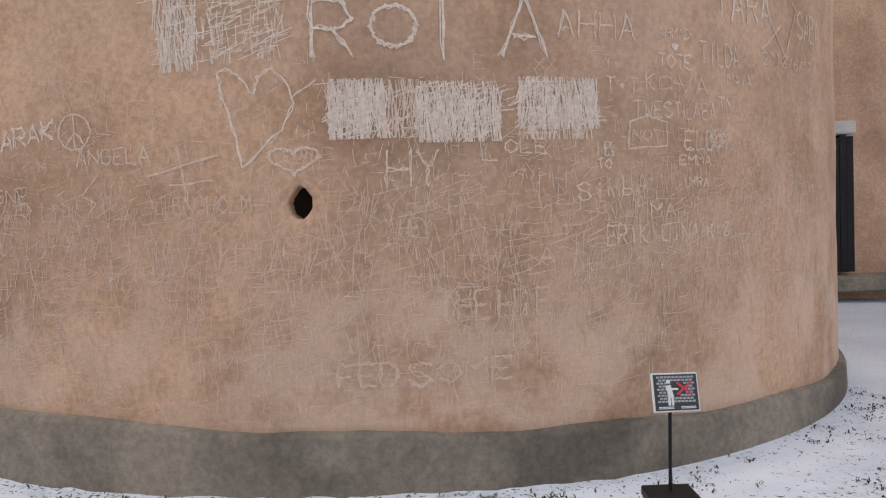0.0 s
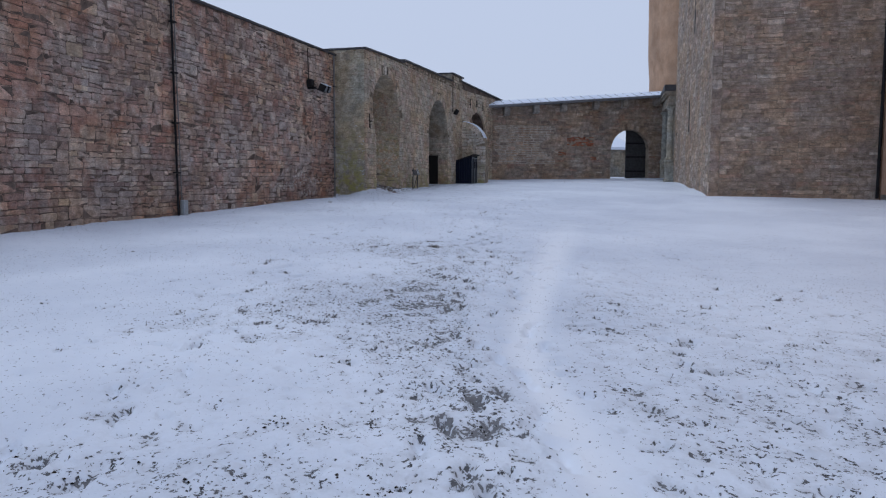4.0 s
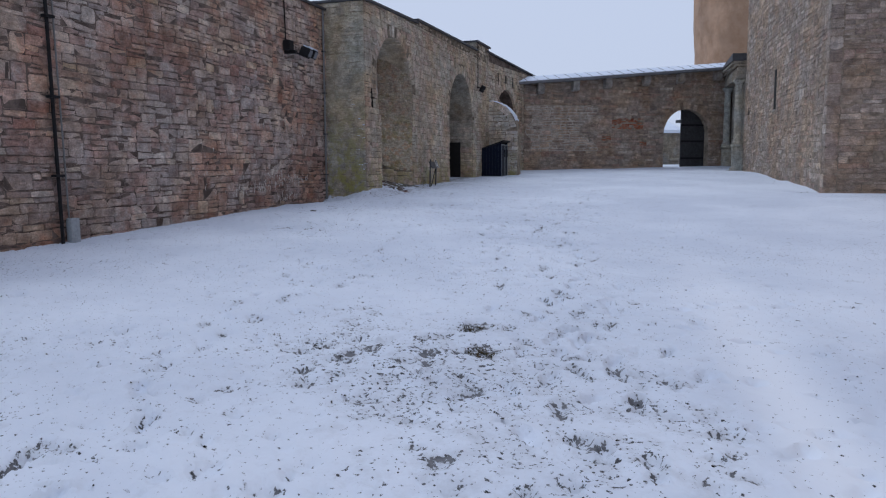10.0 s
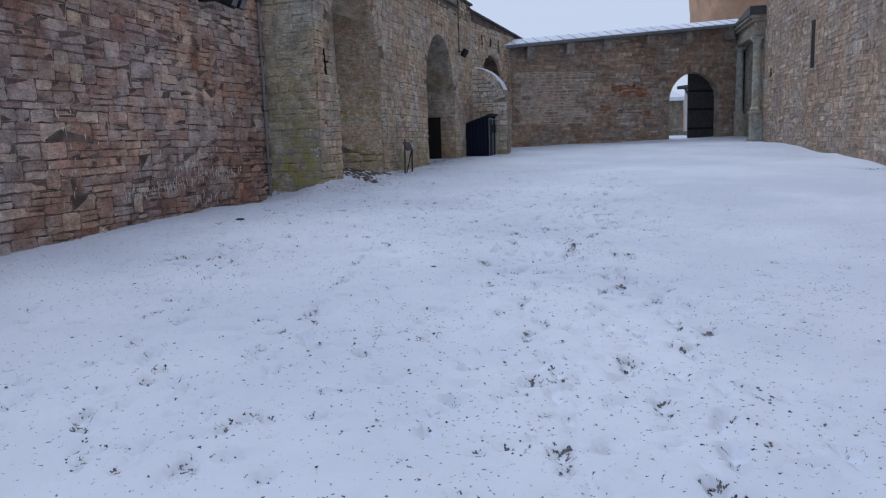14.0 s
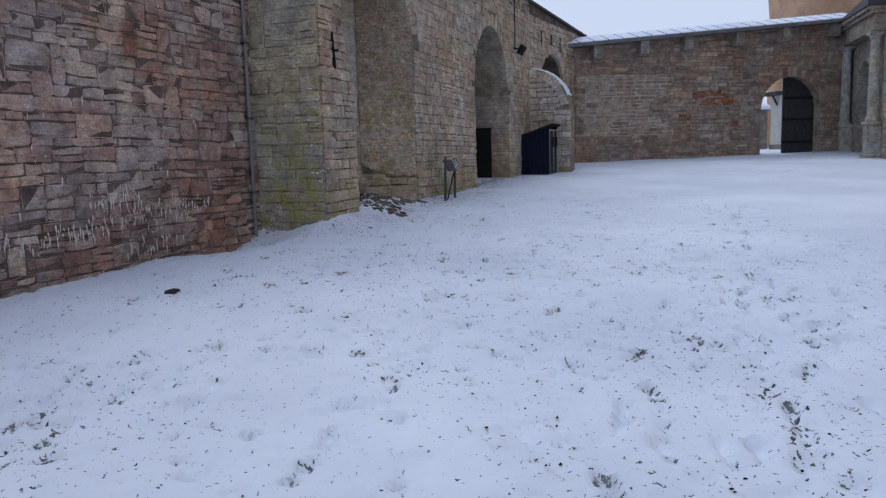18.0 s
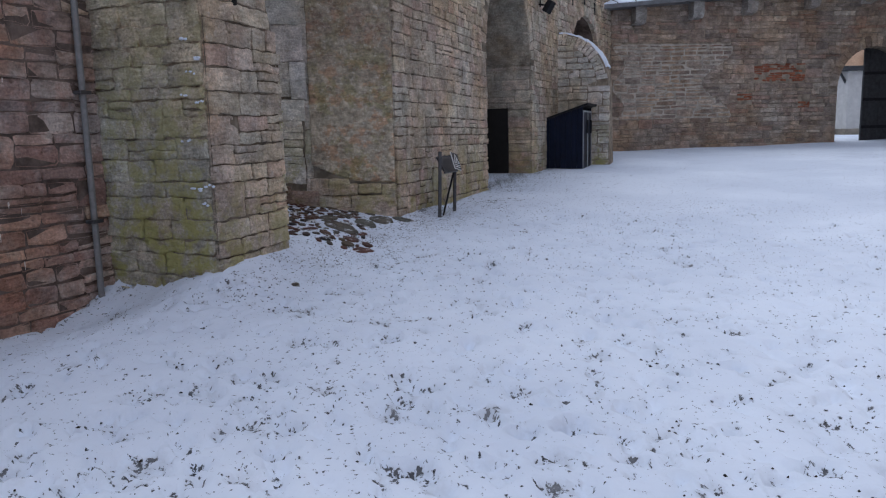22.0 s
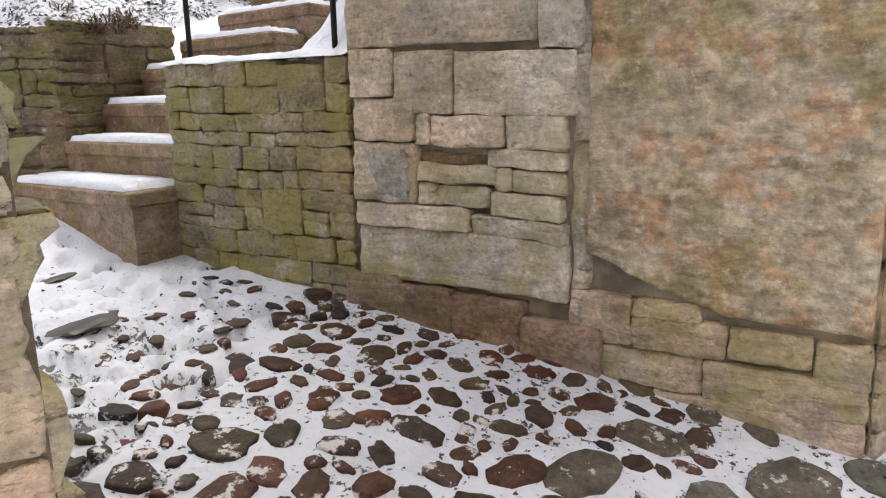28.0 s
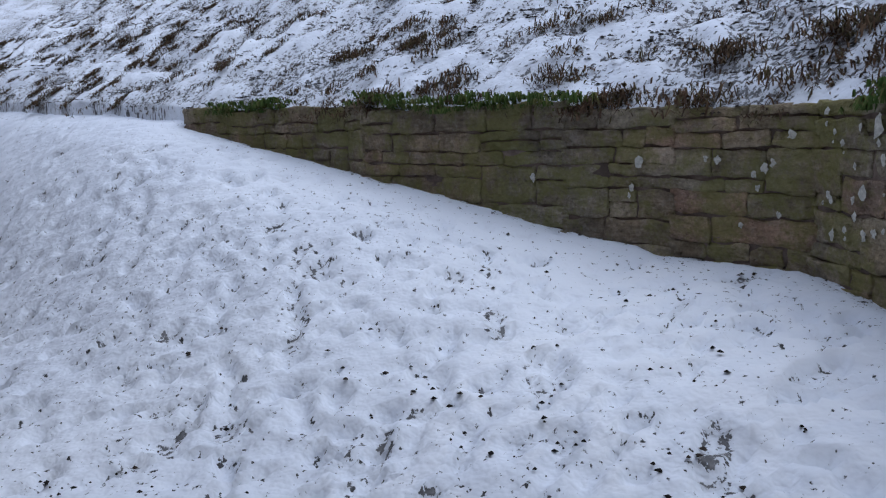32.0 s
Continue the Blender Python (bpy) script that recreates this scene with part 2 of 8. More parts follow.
def plain(name, col, rough=0.6, metal=0.0, grain=12.0, spread=0.25):
    m = Mat(name, rough, metal)
    v = m.ramp(m.noise(grain, 5, 0.65), (0.3, 1 - spread), (0.7, 1 + spread))
    return m.done(m.mix(1.0, col, v, "MULTIPLY"), m.noise(grain * 6, 3), 0.002, 0.4)


def plaster_mat(name, dark, light, band=None):
    """Lime plaster, weathered in clouds, with fine scratching."""
    m = Mat(name, 0.95)
    c = m.mix(m.ramp(m.noise(0.9, 7, 0.66), (0.42, 0.0), (0.58, 1.0)), dark, light)
    c = m.mix(1.0, c, m.ramp(m.noise(0.6, 5, 0.6, m.stretch(1, 1, 0.6)), (0.4, 0.82), (0.6, 1.12)), "MULTIPLY")
    c = m.mix(0.75, c, m.ramp(m.noise(24, 5, 0.68), (0.4, 0.82), (0.6, 1.16)), "MULTIPLY")
    if band:
        lo, hi = band
        up = m.add("ShaderNodeMapRange")
        up.inputs[1].default_value, up.inputs[2].default_value = hi - 0.35, hi + 0.15
        up.inputs[3].default_value, up.inputs[4].default_value = 1.0, 0.3
        m.put(up.inputs[0], m.math("ADD", m.axis(2), m.math("MULTIPLY", m.noise(1.3, 4), 0.5)))
        lines = m.ramp(m.noise(26, 6, 0.8, m.stretch(2.6, 2.6, 0.55)), (0.52, 0.0), (0.6, 1.0))
        across = m.ramp(m.noise(22, 6, 0.8, m.stretch(0.6, 0.6, 3.0)), (0.53, 0.0), (0.61, 1.0))
        both = m.math("MAXIMUM", lines, across)
        wash = m.ramp(m.noise(1.6, 6, 0.66), (0.43, 0.1), (0.57, 0.95))
        c = m.mix(m.math("MULTIPLY", m.math("MULTIPLY", both, wash), m.math("MULTIPLY", up.outputs[0], 0.5)), c, (0.76, 0.58, 0.46))
        c = m.mix(m.math("MULTIPLY", m.math("MULTIPLY", wash, up.outputs[0]), 0.55), c, (0.74, 0.535, 0.42))
    h = m.math("ADD", m.noise(5, 5, 0.6), m.math("MULTIPLY", m.noise(55, 4, 0.7), 0.4))
    return m.done(c, h, 0.025, 0.6)


M_PLASTER = plaster_mat("scratched plaster", (0.42, 0.255, 0.16), (0.57, 0.36, 0.238), (0.3, 1.5))
M_FACADE = plaster_mat("facade plaster", (0.47, 0.29, 0.19), (0.57, 0.365, 0.25))
_p = Mat("old ochre plaster", 0.95)
_n = _p.noise(3.0, 7, 0.6, None, 0.4)
_c = _p.ramp(_n, (0.36, (0.31, 0.27, 0.205)), (0.46, (0.45, 0.385, 0.285)), (0.54, (0.52, 0.455, 0.345)), (0.64, (0.40, 0.35, 0.275)))
_o = _p.ramp(_p.noise(3.6, 7, 0.66, _p.stretch(1, 1, 1.3)), (0.52, 0.0), (0.57, 1.0))
_c = _p.mix(_p.math("MULTIPLY", _o, 0.62), _c, (0.52, 0.30, 0.165))
_c = _p.mix(_p.math("MULTIPLY", _p.ramp(_p.noise(3.4, 7, 0.7), (0.5, 0.0), (0.57, 1.0)), 0.55), _c, _p.mix(_p.noise(25, 4), (0.19, 0.18, 0.06), (0.38, 0.34, 0.14)))
_h = _p.add("ShaderNodeMapRange")
_h.inputs[1].default_value, _h.inputs[2].default_value = 3.0, 4.0
_p.put(_h.inputs[0], _p.math("ADD", _p.axis(2), _p.math("MULTIPLY", _p.noise(1.5, 5, 0.65), 0.9)))
_c = _p.mix(_p.math("MULTIPLY", _h.outputs[0], 0.55), _c, _p.mix(_p.ramp(_p.noise(2.4, 6, 0.7), (0.5, 0.0), (0.58, 1.0)), (0.27, 0.225, 0.17), (0.2, 0.115, 0.09)))
_c = _p.mix(_p.math("MULTIPLY", _p.ramp(_p.noise(5.5, 6, 0.68, _p.stretch(1, 1, 2.2)), (0.57, 0.0), (0.63, 1.0)), 0.55), _c, (0.24, 0.145, 0.1))
_c = _p.mix(_p.math("MULTIPLY", _p.ramp(_p.noise(15, 6, 0.72), (0.56, 0.0), (0.64, 1.0)), 0.5), _c, (0.68, 0.63, 0.52))
_c = _p.mix(0.9, _c, _p.ramp(_p.noise(9, 6, 0.7, _p.stretch(1, 1, 2.5)), (0.38, 0.66), (0.6, 1.18)), "MULTIPLY")
_c = _p.mix(0.8, _c, _p.ramp(_p.noise(26, 5, 0.66), (0.4, 0.78), (0.6, 1.18)), "MULTIPLY")
_e = _p.ramp(_n, (0.44, 0.0), (0.455, 1.0), (0.54, 1.0), (0.555, 0.4))
M_FARPLASTER = plaster_mat("far tower plaster", (0.38, 0.235, 0.14), (0.44, 0.285, 0.18))
M_OLDPLASTER = _p.done(_c, _p.math("ADD", _p.noise(9, 6, 0.62), _p.math("ADD", _p.math("MULTIPLY", _p.noise(60, 3, 0.6), 0.15), _p.math("MULTIPLY", _e, 0.08))), 0.05, 0.85)
M_VAULT = plaster_mat("grey vault plaster", (0.19, 0.165, 0.13), (0.32, 0.28, 0.225))
M_PLINTH = plaster_mat("cement plinth", (0.13, 0.112, 0.092), (0.26, 0.222, 0.18))


def scratch_mat(name, col, worn):
    """Scratched lime: broken up where the point skipped over the grain."""
    m = Mat(name, 0.95)
    k = m.ramp(m.noise(38, 5, 0.7), (0.44, 1.0), (0.56, 0.0))
    return m.done(m.mix(m.math("MULTIPLY", k, worn), col, (0.56, 0.37, 0.25)))


M_SCRATCH = scratch_mat("plaster scratch", (0.78, 0.63, 0.52), 0.45)
M_SCRATCH_W = scratch_mat("white scratch", (0.82, 0.705, 0.61), 0.4)
M_SCRATCH_F = scratch_mat("faint scratch", (0.72, 0.545, 0.43), 0.45)
M_LIME = plain("lime run", (0.68, 0.64, 0.58), 0.95, 0, 40, 0.3)
M_LICHEN = plain("pale lichen", (0.46, 0.46, 0.42), 0.95, 0, 60, 0.3)
M_BLACK = plain("black steel", (0.018, 0.018, 0.02), 0.5, 0.0, 8, 0.3)
M_IRON = plain("grey iron", (0.09, 0.09, 0.095), 0.55, 0.6, 14, 0.35)
M_ZINC = plain("zinc sheet", (0.19, 0.2, 0.22), 0.5, 0.5, 6, 0.25)
M_LEAD = plain("dark lead capping", (0.06, 0.06, 0.065), 0.65, 0.2, 5, 0.3)
M_NAVY = plain("navy painted board", (0.006, 0.0095, 0.024), 0.45, 0, 5, 0.35)
for _m in (M_NAVY, M_BLACK):
    _m.node_tree.nodes["Principled BSDF"].inputs["Specular IOR Level"].default_value = 0.15
M_GREYTRIM = plain("pale grey paint", (0.35, 0.38, 0.4), 0.55, 0, 20, 0.2)
M_WHITE = plain("white paint", (0.72, 0.73, 0.72), 0.55, 0, 20, 0.08)
M_RED = plain("red print", (0.62, 0.04, 0.07), 0.55, 0, 30, 0.1)
M_SIGN = plain("sign grey print", (0.03, 0.031, 0.034), 0.35, 0, 20, 0.1)
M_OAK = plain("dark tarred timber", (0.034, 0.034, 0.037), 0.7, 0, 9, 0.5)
M_SLATE = plain("dark wet slate", (0.045, 0.045, 0.048), 0.45, 0, 16, 0.4)
M_FRAME = plain("grey green window paint", (0.3, 0.32, 0.29), 0.6, 0, 20, 0.15)
# shade inside openings is painted with this; the anchor and clod use it too
M_DARK = plain("near black", (0.012, 0.011, 0.01), 0.95, 0, 6, 0.3)
M_EARTH = plain("bare earth", (0.075, 0.05, 0.036), 0.95, 0, 11, 0.5)
M_PILLAR = plain("whitewashed plaster", (0.55, 0.53, 0.5), 0.9, 0, 4, 0.12)
M_ROPE = plain("galvanised cable", (0.22, 0.22, 0.22), 0.6, 0.3, 20, 0.2)
_g = Mat("window glass", 0.08)
M_GLASS = _g.done((0.035, 0.042, 0.05), _g.noise(3), 0.01, 0.15)


def grass_mat(name, stops):
    m = Mat(name, 0.95, 0.0, 0.1)
    return m.done(m.mix(0.5, m.ramp(m.rand(), *stops), m.ramp(m.noise(7), (0.3, 0.5), (0.7, 1.5)), "MULTIPLY"))


M_GRASS = grass_mat("winter grass", ((0.0, (0.04, 0.045, 0.02)), (0.45, (0.065, 0.055, 0.03)), (0.75, (0.1, 0.075, 0.042)), (1.0, (0.045, 0.038, 0.028))))
M_DRYGRASS = grass_mat("dead tussock grass", ((0.0, (0.07, 0.042, 0.03)), (0.4, (0.12, 0.08, 0.05)), (0.7, (0.045, 0.033, 0.026)), (1.0, (0.085, 0.075, 0.035))))
M_GREEN = grass_mat("green wall weed", ((0.0, (0.04, 0.075, 0.02)), (0.6, (0.075, 0.115, 0.032)), (1.0, (0.13, 0.13, 0.05))))
M_SOIL = grass_mat("dark soil crumb", ((0.0, (0.01, 0.01, 0.011)), (0.6, (0.022, 0.019, 0.018)), (1.0, (0.05, 0.04, 0.034))))
M_COBBLE = stone_mat("wet cobble", ((0.0, (0.07, 0.048, 0.033)), (0.18, (0.10, 0.045, 0.032)), (0.36, (0.028, 0.027, 0.03)), (0.52, (0.11, 0.082, 0.05)), (0.7, (0.05, 0.045, 0.045)), (0.85, (0.12, 0.05, 0.036)), (1.0, (0.085, 0.078, 0.06))), stain=0.3, scale=2, snow=0.75)
M_COBBLE.node_tree.nodes["Principled BSDF"].inputs["Roughness"].default_value = 0.55
M_FLAG = stone_mat("grey green flagstone", ((0.0, (0.12, 0.118, 0.1)), (0.4, (0.13, 0.1, 0.075)), (0.7, (0.15, 0.145, 0.125)), (1.0, (0.11, 0.085, 0.065))), stain=0.3, scale=1.5, snow=0.6)
for _m in (M_COBBLE, M_FLAG):
    _m.node_tree.nodes["Bump"].inputs["Distance"].default_value = 0.015


def snow_mat(name, dirt):
    m = Mat(name, 0.85, 0.0, 0.12)
    white = m.mix(m.ramp(m.noise(0.3, 5, 0.6), (0.38, 0.0), (0.62, 1.0)), (0.66, 0.715, 0.82), (0.785, 0.84, 0.935))
    c = white
    if dirt:
        patch = m.ramp(m.noise(0.5, 6, 0.66), (0.46, 0.0), (0.6, 1.0))
        att = m.add("ShaderNodeAttribute")
        att.attribute_name = "thin"
        k = m.math("ADD", m.math("MULTIPLY", patch, 0.03), m.math("MULTIPLY", m.math("MAXIMUM", m.math("SUBTRACT", att.outputs["Fac"], 0.24), 0.0), 0.19))
        white = m.mix(m.math("MULTIPLY", att.outputs["Fac"], -1.6, True), white, (0.85, 0.89, 0.96))
        speck = m.noise(30, 3, 0.66, m.stretch(1, 1, 0.3))
        edge = m.math("SUBTRACT", 0.655, k)
        f = m.math("MULTIPLY", m.math("SUBTRACT", speck, edge), 26.0, True)
        dirtcol = m.mix(m.noise(30, 4), (0.008, 0.008, 0.01), (0.026, 0.023, 0.023))
        c = m.mix(m.math("MULTIPLY", f, 0.94), white, dirtcol)
        # grey of thin snow, and of the shade painted into dents
        grey = m.math("MULTIPLY", m.math("SUBTRACT", m.noise(6.5, 6, 0.72), m.math("SUBTRACT", 0.6, m.math("MULTIPLY", att.outputs["Fac"], 0.35))), 3.0, True)
        c = m.mix(m.math("MULTIPLY", grey, 0.4), c, (0.40, 0.41, 0.44))
    h = m.math("ADD", m.noise(7, 3, 0.55), m.math("MULTIPLY", m.noise(30, 2, 0.5), 0.1))
    if dirt:
        lump = m.add("ShaderNodeAttribute")
        lump.attribute_name = "lumpy"
        h = m.math("MULTIPLY", h, m.math("ADD", 0.25, lump.outputs["Fac"]))
        h = m.math("SUBTRACT", h, m.math("MULTIPLY", f, 0.1))
    return m.done(c, h, 0.05, 0.8)


M_SNOW = snow_mat("trodden snow", True)
M_SNOWCAP = snow_mat("fresh snow", False)


# ---- mesh tools ----
def mesh_object(name, verts, faces, material, parent=None, label=""):
    me = bpy.data.meshes.new(name)
    me.from_pydata([tuple(map(float, v)) for v in verts], [], faces)
    me.materials.append(material)
    ob = new(name, me)
    if parent is not None:
        ob.parent = parent
        ob.matrix_parent_inverse = parent.matrix_world.inverted()
    if label:
        ob["label"] = label
    return ob


def part(name, bm, material, parent=None, label="", smooth=False):
    me = bpy.data.meshes.new(name)
    bmesh.ops.recalc_face_normals(bm, faces=bm.faces[:])
    bm.to_mesh(me)
    bm.free()
    me.materials.append(material)
    if smooth:
        for p in me.polygons:
            p.use_smooth = True
    ob = new(name, me)
    if parent is not None:
        ob.parent = parent
        ob.matrix_parent_inverse = parent.matrix_world.inverted()
    if label:
        ob["label"] = label
    return ob


def thing(name, at, label, category, group="", kind=""):
    e = new(name)
    e.empty_display_size = 0.1
    e.matrix_world = Matrix.Translation(at)
    bpy.context.view_layer.update()
    return tagged(e, label, category, group, kind)


def box(bm, lo, hi, m=None, bevel=0.0):
    """A box from corner to corner, under the pose m, with eased edges."""
    r = bmesh.ops.create_cube(bm, size=1.0)
    c = [(a + b) / 2 for a, b in zip(lo, hi)]
    d = [abs(b - a) for a, b in zip(lo, hi)]
    bmesh.ops.transform(bm, matrix=Matrix.Translation(c) @ Matrix.Diagonal((*d, 1)), verts=r["verts"])
    vs = r["verts"]
    if bevel:
        es = list({e for v in vs for e in v.link_edges})
        res = bmesh.ops.bevel(bm, geom=es, offset=bevel, segments=1, affect="EDGES")
        vs = list({v for f in res["faces"] for v in f.verts} | {v for v in vs if v.is_valid})
    if m is not None:
        bmesh.ops.transform(bm, matrix=m, verts=vs)
    return bm


def rod(bm, a, b, r, r2=None, n=10):
    """A round bar from a to b."""
    a, b = Vector(a), Vector(b)
    q = (b - a).to_track_quat("Z", "Y").to_matrix().to_4x4()
    bmesh.ops.create_cone(bm, cap_ends=True, segments=n, radius1=r, radius2=r if r2 is None else r2, depth=(b - a).length,
                          matrix=Matrix.Translation((a + b) / 2) @ q)
    return bm


def prism(bm, poly, z0, z1):
    """An upright prism on a plan polygon; z1 may be a function of x and y."""
    top = z1 if callable(z1) else (lambda x, y: z1)
    lo = [bm.verts.new((x, y, z0)) for x, y in poly]
    hi = [bm.verts.new((x, y, top(x, y))) for x, y in poly]
    n = len(poly)
    bm.faces.new(lo[::-1])
    bm.faces.new(hi)
    for i in range(n):
        bm.faces.new((lo[i], lo[(i + 1) % n], hi[(i + 1) % n], hi[i]))
    return bm


def ease(a, b, x):
    """0 at a, 1 at b, smooth between; for numbers and arrays."""
    k = np.clip((x - a) / (b - a), 0.0, 1.0)
    return k * k * (3 - 2 * k)


def wave(x, y, seed=0):
    """Gradient noise over arrays, about -1 to 1."""
    i, j = np.floor(x).astype(np.int64), np.floor(y).astype(np.int64)
    a, b = x - i, y - j

    def corner(di, dj):
        h = ((i + di) * 374761393 + (j + dj) * 668265263 + seed * 974634777) & 0xFFFFFFFF
        h = ((h ^ (h >> 13)) * 1274126177) & 0xFFFFFFFF
        t = ((h ^ (h >> 16)) & 0xFFFF) * (2 * math.pi / 65536)
        return np.cos(t) * (a - di) + np.sin(t) * (b - dj)
    p, q = a * a * a * (a * (a * 6 - 15) + 10), b * b * b * (b * (b * 6 - 15) + 10)
    lo = corner(0, 0) * (1 - p) + corner(1, 0) * p
    hi = corner(0, 1) * (1 - p) + corner(1, 1) * p
    return 1.5 * (lo * (1 - q) + hi * q)


class Face:
    """An upright plane: plan origin, direction along it and its outward side."""

    def __init__(self, x, y, dx, dy, flip=False):
        k = math.hypot(dx, dy)
        self.o, self.d = np.array((x, y)), np.array((dx, dy)) / k
        self.n = np.array((self.d[1], -self.d[0])) * (-1 if flip else 1)

    def at(self, s, z, off=0.0):
        p = self.o + self.d * s + self.n * off
        return (p[0], p[1], z)

    def local(self, x, y):
        """Along the plane and out of it, for numbers and arrays."""
        a, b = x - self.o[0], y - self.o[1]
        return a * self.d[0] + b * self.d[1], a * self.n[0] + b * self.n[1]

    def matrix(self, s, z, off=0.0):
        """x along the plane, y outwards, z up."""
        return Matrix(((self.d[0], self.n[0], 0, self.at(s, z, off)[0]), (self.d[1], self.n[1], 0, self.at(s, z, off)[1]), (0, 0, 1, z), (0, 0, 0, 1)))


def warp(s, z):
    """How far the courses wander up and down along a wall."""
    return 0.035 * noise.noise(Vector((s * 0.45, z * 0.3, 2.0))) + 0.009 * noise.noise(Vector((s * 1.9, z * 1.4, 9.0)))


def rough_stone(rng, face, s0, s1, z0, z1, proud, wob=0.012, base=-0.04, amp=1.0):
    """A stone seen from near by: an uneven quarried face with bedding ledges and worn edges."""
    w, h = s1 - s0, z1 - z0
    nx, nz = max(4, min(18, int(w / 0.03) + 2)), max(4, min(12, int(h / 0.02) + 2))
    k = rng.uniform(0, 90)
    tilt, lean = rng.uniform(-0.012, 0.012), rng.uniform(-0.01, 0.01)
    ea, eb = min(0.3, 0.013 / w), min(0.3, 0.012 / h)
    us = [-1] + list(np.linspace(-1 + ea, 1 - ea, nx - 1)) + [1]
    ws = [-1] + list(np.linspace(-1 + eb, 1 - eb, nz - 1)) + [1]
    v = []
    for b in ws:
        for a in us:
            s, z = (s0 + s1) / 2 + a * w / 2, (z0 + z1) / 2 + b * h / 2
            q = Vector((s * 7 + k, z * 16, k))
            off = proud + amp * (0.011 * noise.noise(q) + 0.008 * noise.noise(q * 2.7) + 0.0045 * noise.noise(q * 6.1) + 0.014 * abs(noise.noise(Vector((s * 4, z * 26, k)))) - 0.004 + tilt * b + lean * a)
            if abs(a) == 1 or abs(b) == 1:
                off -= (0.006 + 0.004 * noise.noise(q * 1.7)) * min(1.0, amp)
            s += wob * noise.noise(Vector((k, z * 14, s * 3))) * abs(a) ** 3
            z += wob * noise.noise(Vector((s * 9, k, z * 3))) * abs(b) ** 3
            if abs(a) == 1 and abs(b) == 1:
                s, z = s - a * 0.012, z - b * 0.01
            v.append(face.at(s, z + warp(s, z), off))
    f = [(j * (nx + 1) + i, j * (nx + 1) + i + 1, (j + 1) * (nx + 1) + i + 1, (j + 1) * (nx + 1) + i) for j in range(nz) for i in range(nx)]
    rim = [i for i in range(nx + 1)] + [j * (nx + 1) + nx for j in range(1, nz + 1)] + [nz * (nx + 1) + i for i in range(nx - 1, -1, -1)] + [j * (nx + 1) for j in range(nz - 1, 0, -1)]
    n = len(v)
    for i in rim:
        p = np.array(v[i])
        o = float((p[:2] - face.o) @ face.n)
        p[:2] += face.n * (base - o)
        v.append(tuple(p))
    m = len(rim)
    f += [(n + i, n + (i + 1) % m, rim[(i + 1) % m], rim[i]) for i in range(m)]
    if face.d[1] * face.n[0] - face.d[0] * face.n[1] < 0:
        f = [t[::-1] for t in f]
    return v, f


def soften(ob, faces):
    """Smooth the worn face of a stone; its sides, the last faces in the list, stay sharp."""
    n = len(ob.data.vertices)
    on_front = [0] * n
    for t in faces:
        for i in t:
            on_front[i] += 1
    ob.data.polygons.foreach_set("use_smooth", [min(on_front[i] for i in t) > 2 or max(on_front[i] for i in t) > 3 for t in faces])


def stone(rng, face, s0, s1, z0, z1, proud, wob=0.012, base=-0.03, cut=0.13):
    """One hewn stone: an uneven outline, standing proud, with worn edges."""
    w, h = s1 - s0, z1 - z0
    c = min(w, h) * cut * rng.uniform(0.6, 1.3)
    ring = [(s0 + c, z0), (s0 + w * rng.uniform(0.4, 0.6), z0), (s1 - c, z0), (s1, z0 + c), (s1, z1 - c), (s1 - c, z1), (s0 + w * rng.uniform(0.4, 0.6), z1), (s0 + c, z1), (s0, z1 - c), (s0, z0 + c)]
    ring = [(s + rng.uniform(-wob, wob), z + rng.uniform(-wob, wob)) for s, z in ring]
    lift = warp(s0, (z0 + z1) / 2), warp(s1, (z0 + z1) / 2)
    ring = [(s, z + lift[0] + (lift[1] - lift[0]) * (s - s0) / w) for s, z in ring]
    z0, z1 = z0 + sum(lift) / 2, z1 + sum(lift) / 2
    k = len(ring)
    cs, cz = (s0 + s1) / 2, (z0 + z1) / 2
    e = min(0.016, 0.1 * h)
    fs, fz = 1 - 2 * e / max(w, 0.05), 1 - 2 * e / max(h, 0.05)
    ts, tz = rng.uniform(-0.012, 0.012), rng.uniform(-0.014, 0.014)
    v = [face.at(s, z, base) for s, z in ring]
    v += [face.at(s, z, proud * 0.5) for s, z in ring]
    v += [face.at(cs + (s - cs) * fs, cz + (z - cz) * fz, proud + ts * (s - cs) / max(w, 0.1) * 2 + tz * (z - cz) / max(h, 0.05) * 2 + rng.uniform(-0.005, 0.005)) for s, z in ring]
    f = []
    for a in (0, k):
        f += [(a + i, a + (i + 1) % k, a + k + (i + 1) % k, a + k + i) for i in range(k)]
    f.append(tuple(range(2 * k, 3 * k)))
    if face.d[1] * face.n[0] - face.d[0] * face.n[1] < 0:
        f = [t[::-1] for t in f]
    return v, f


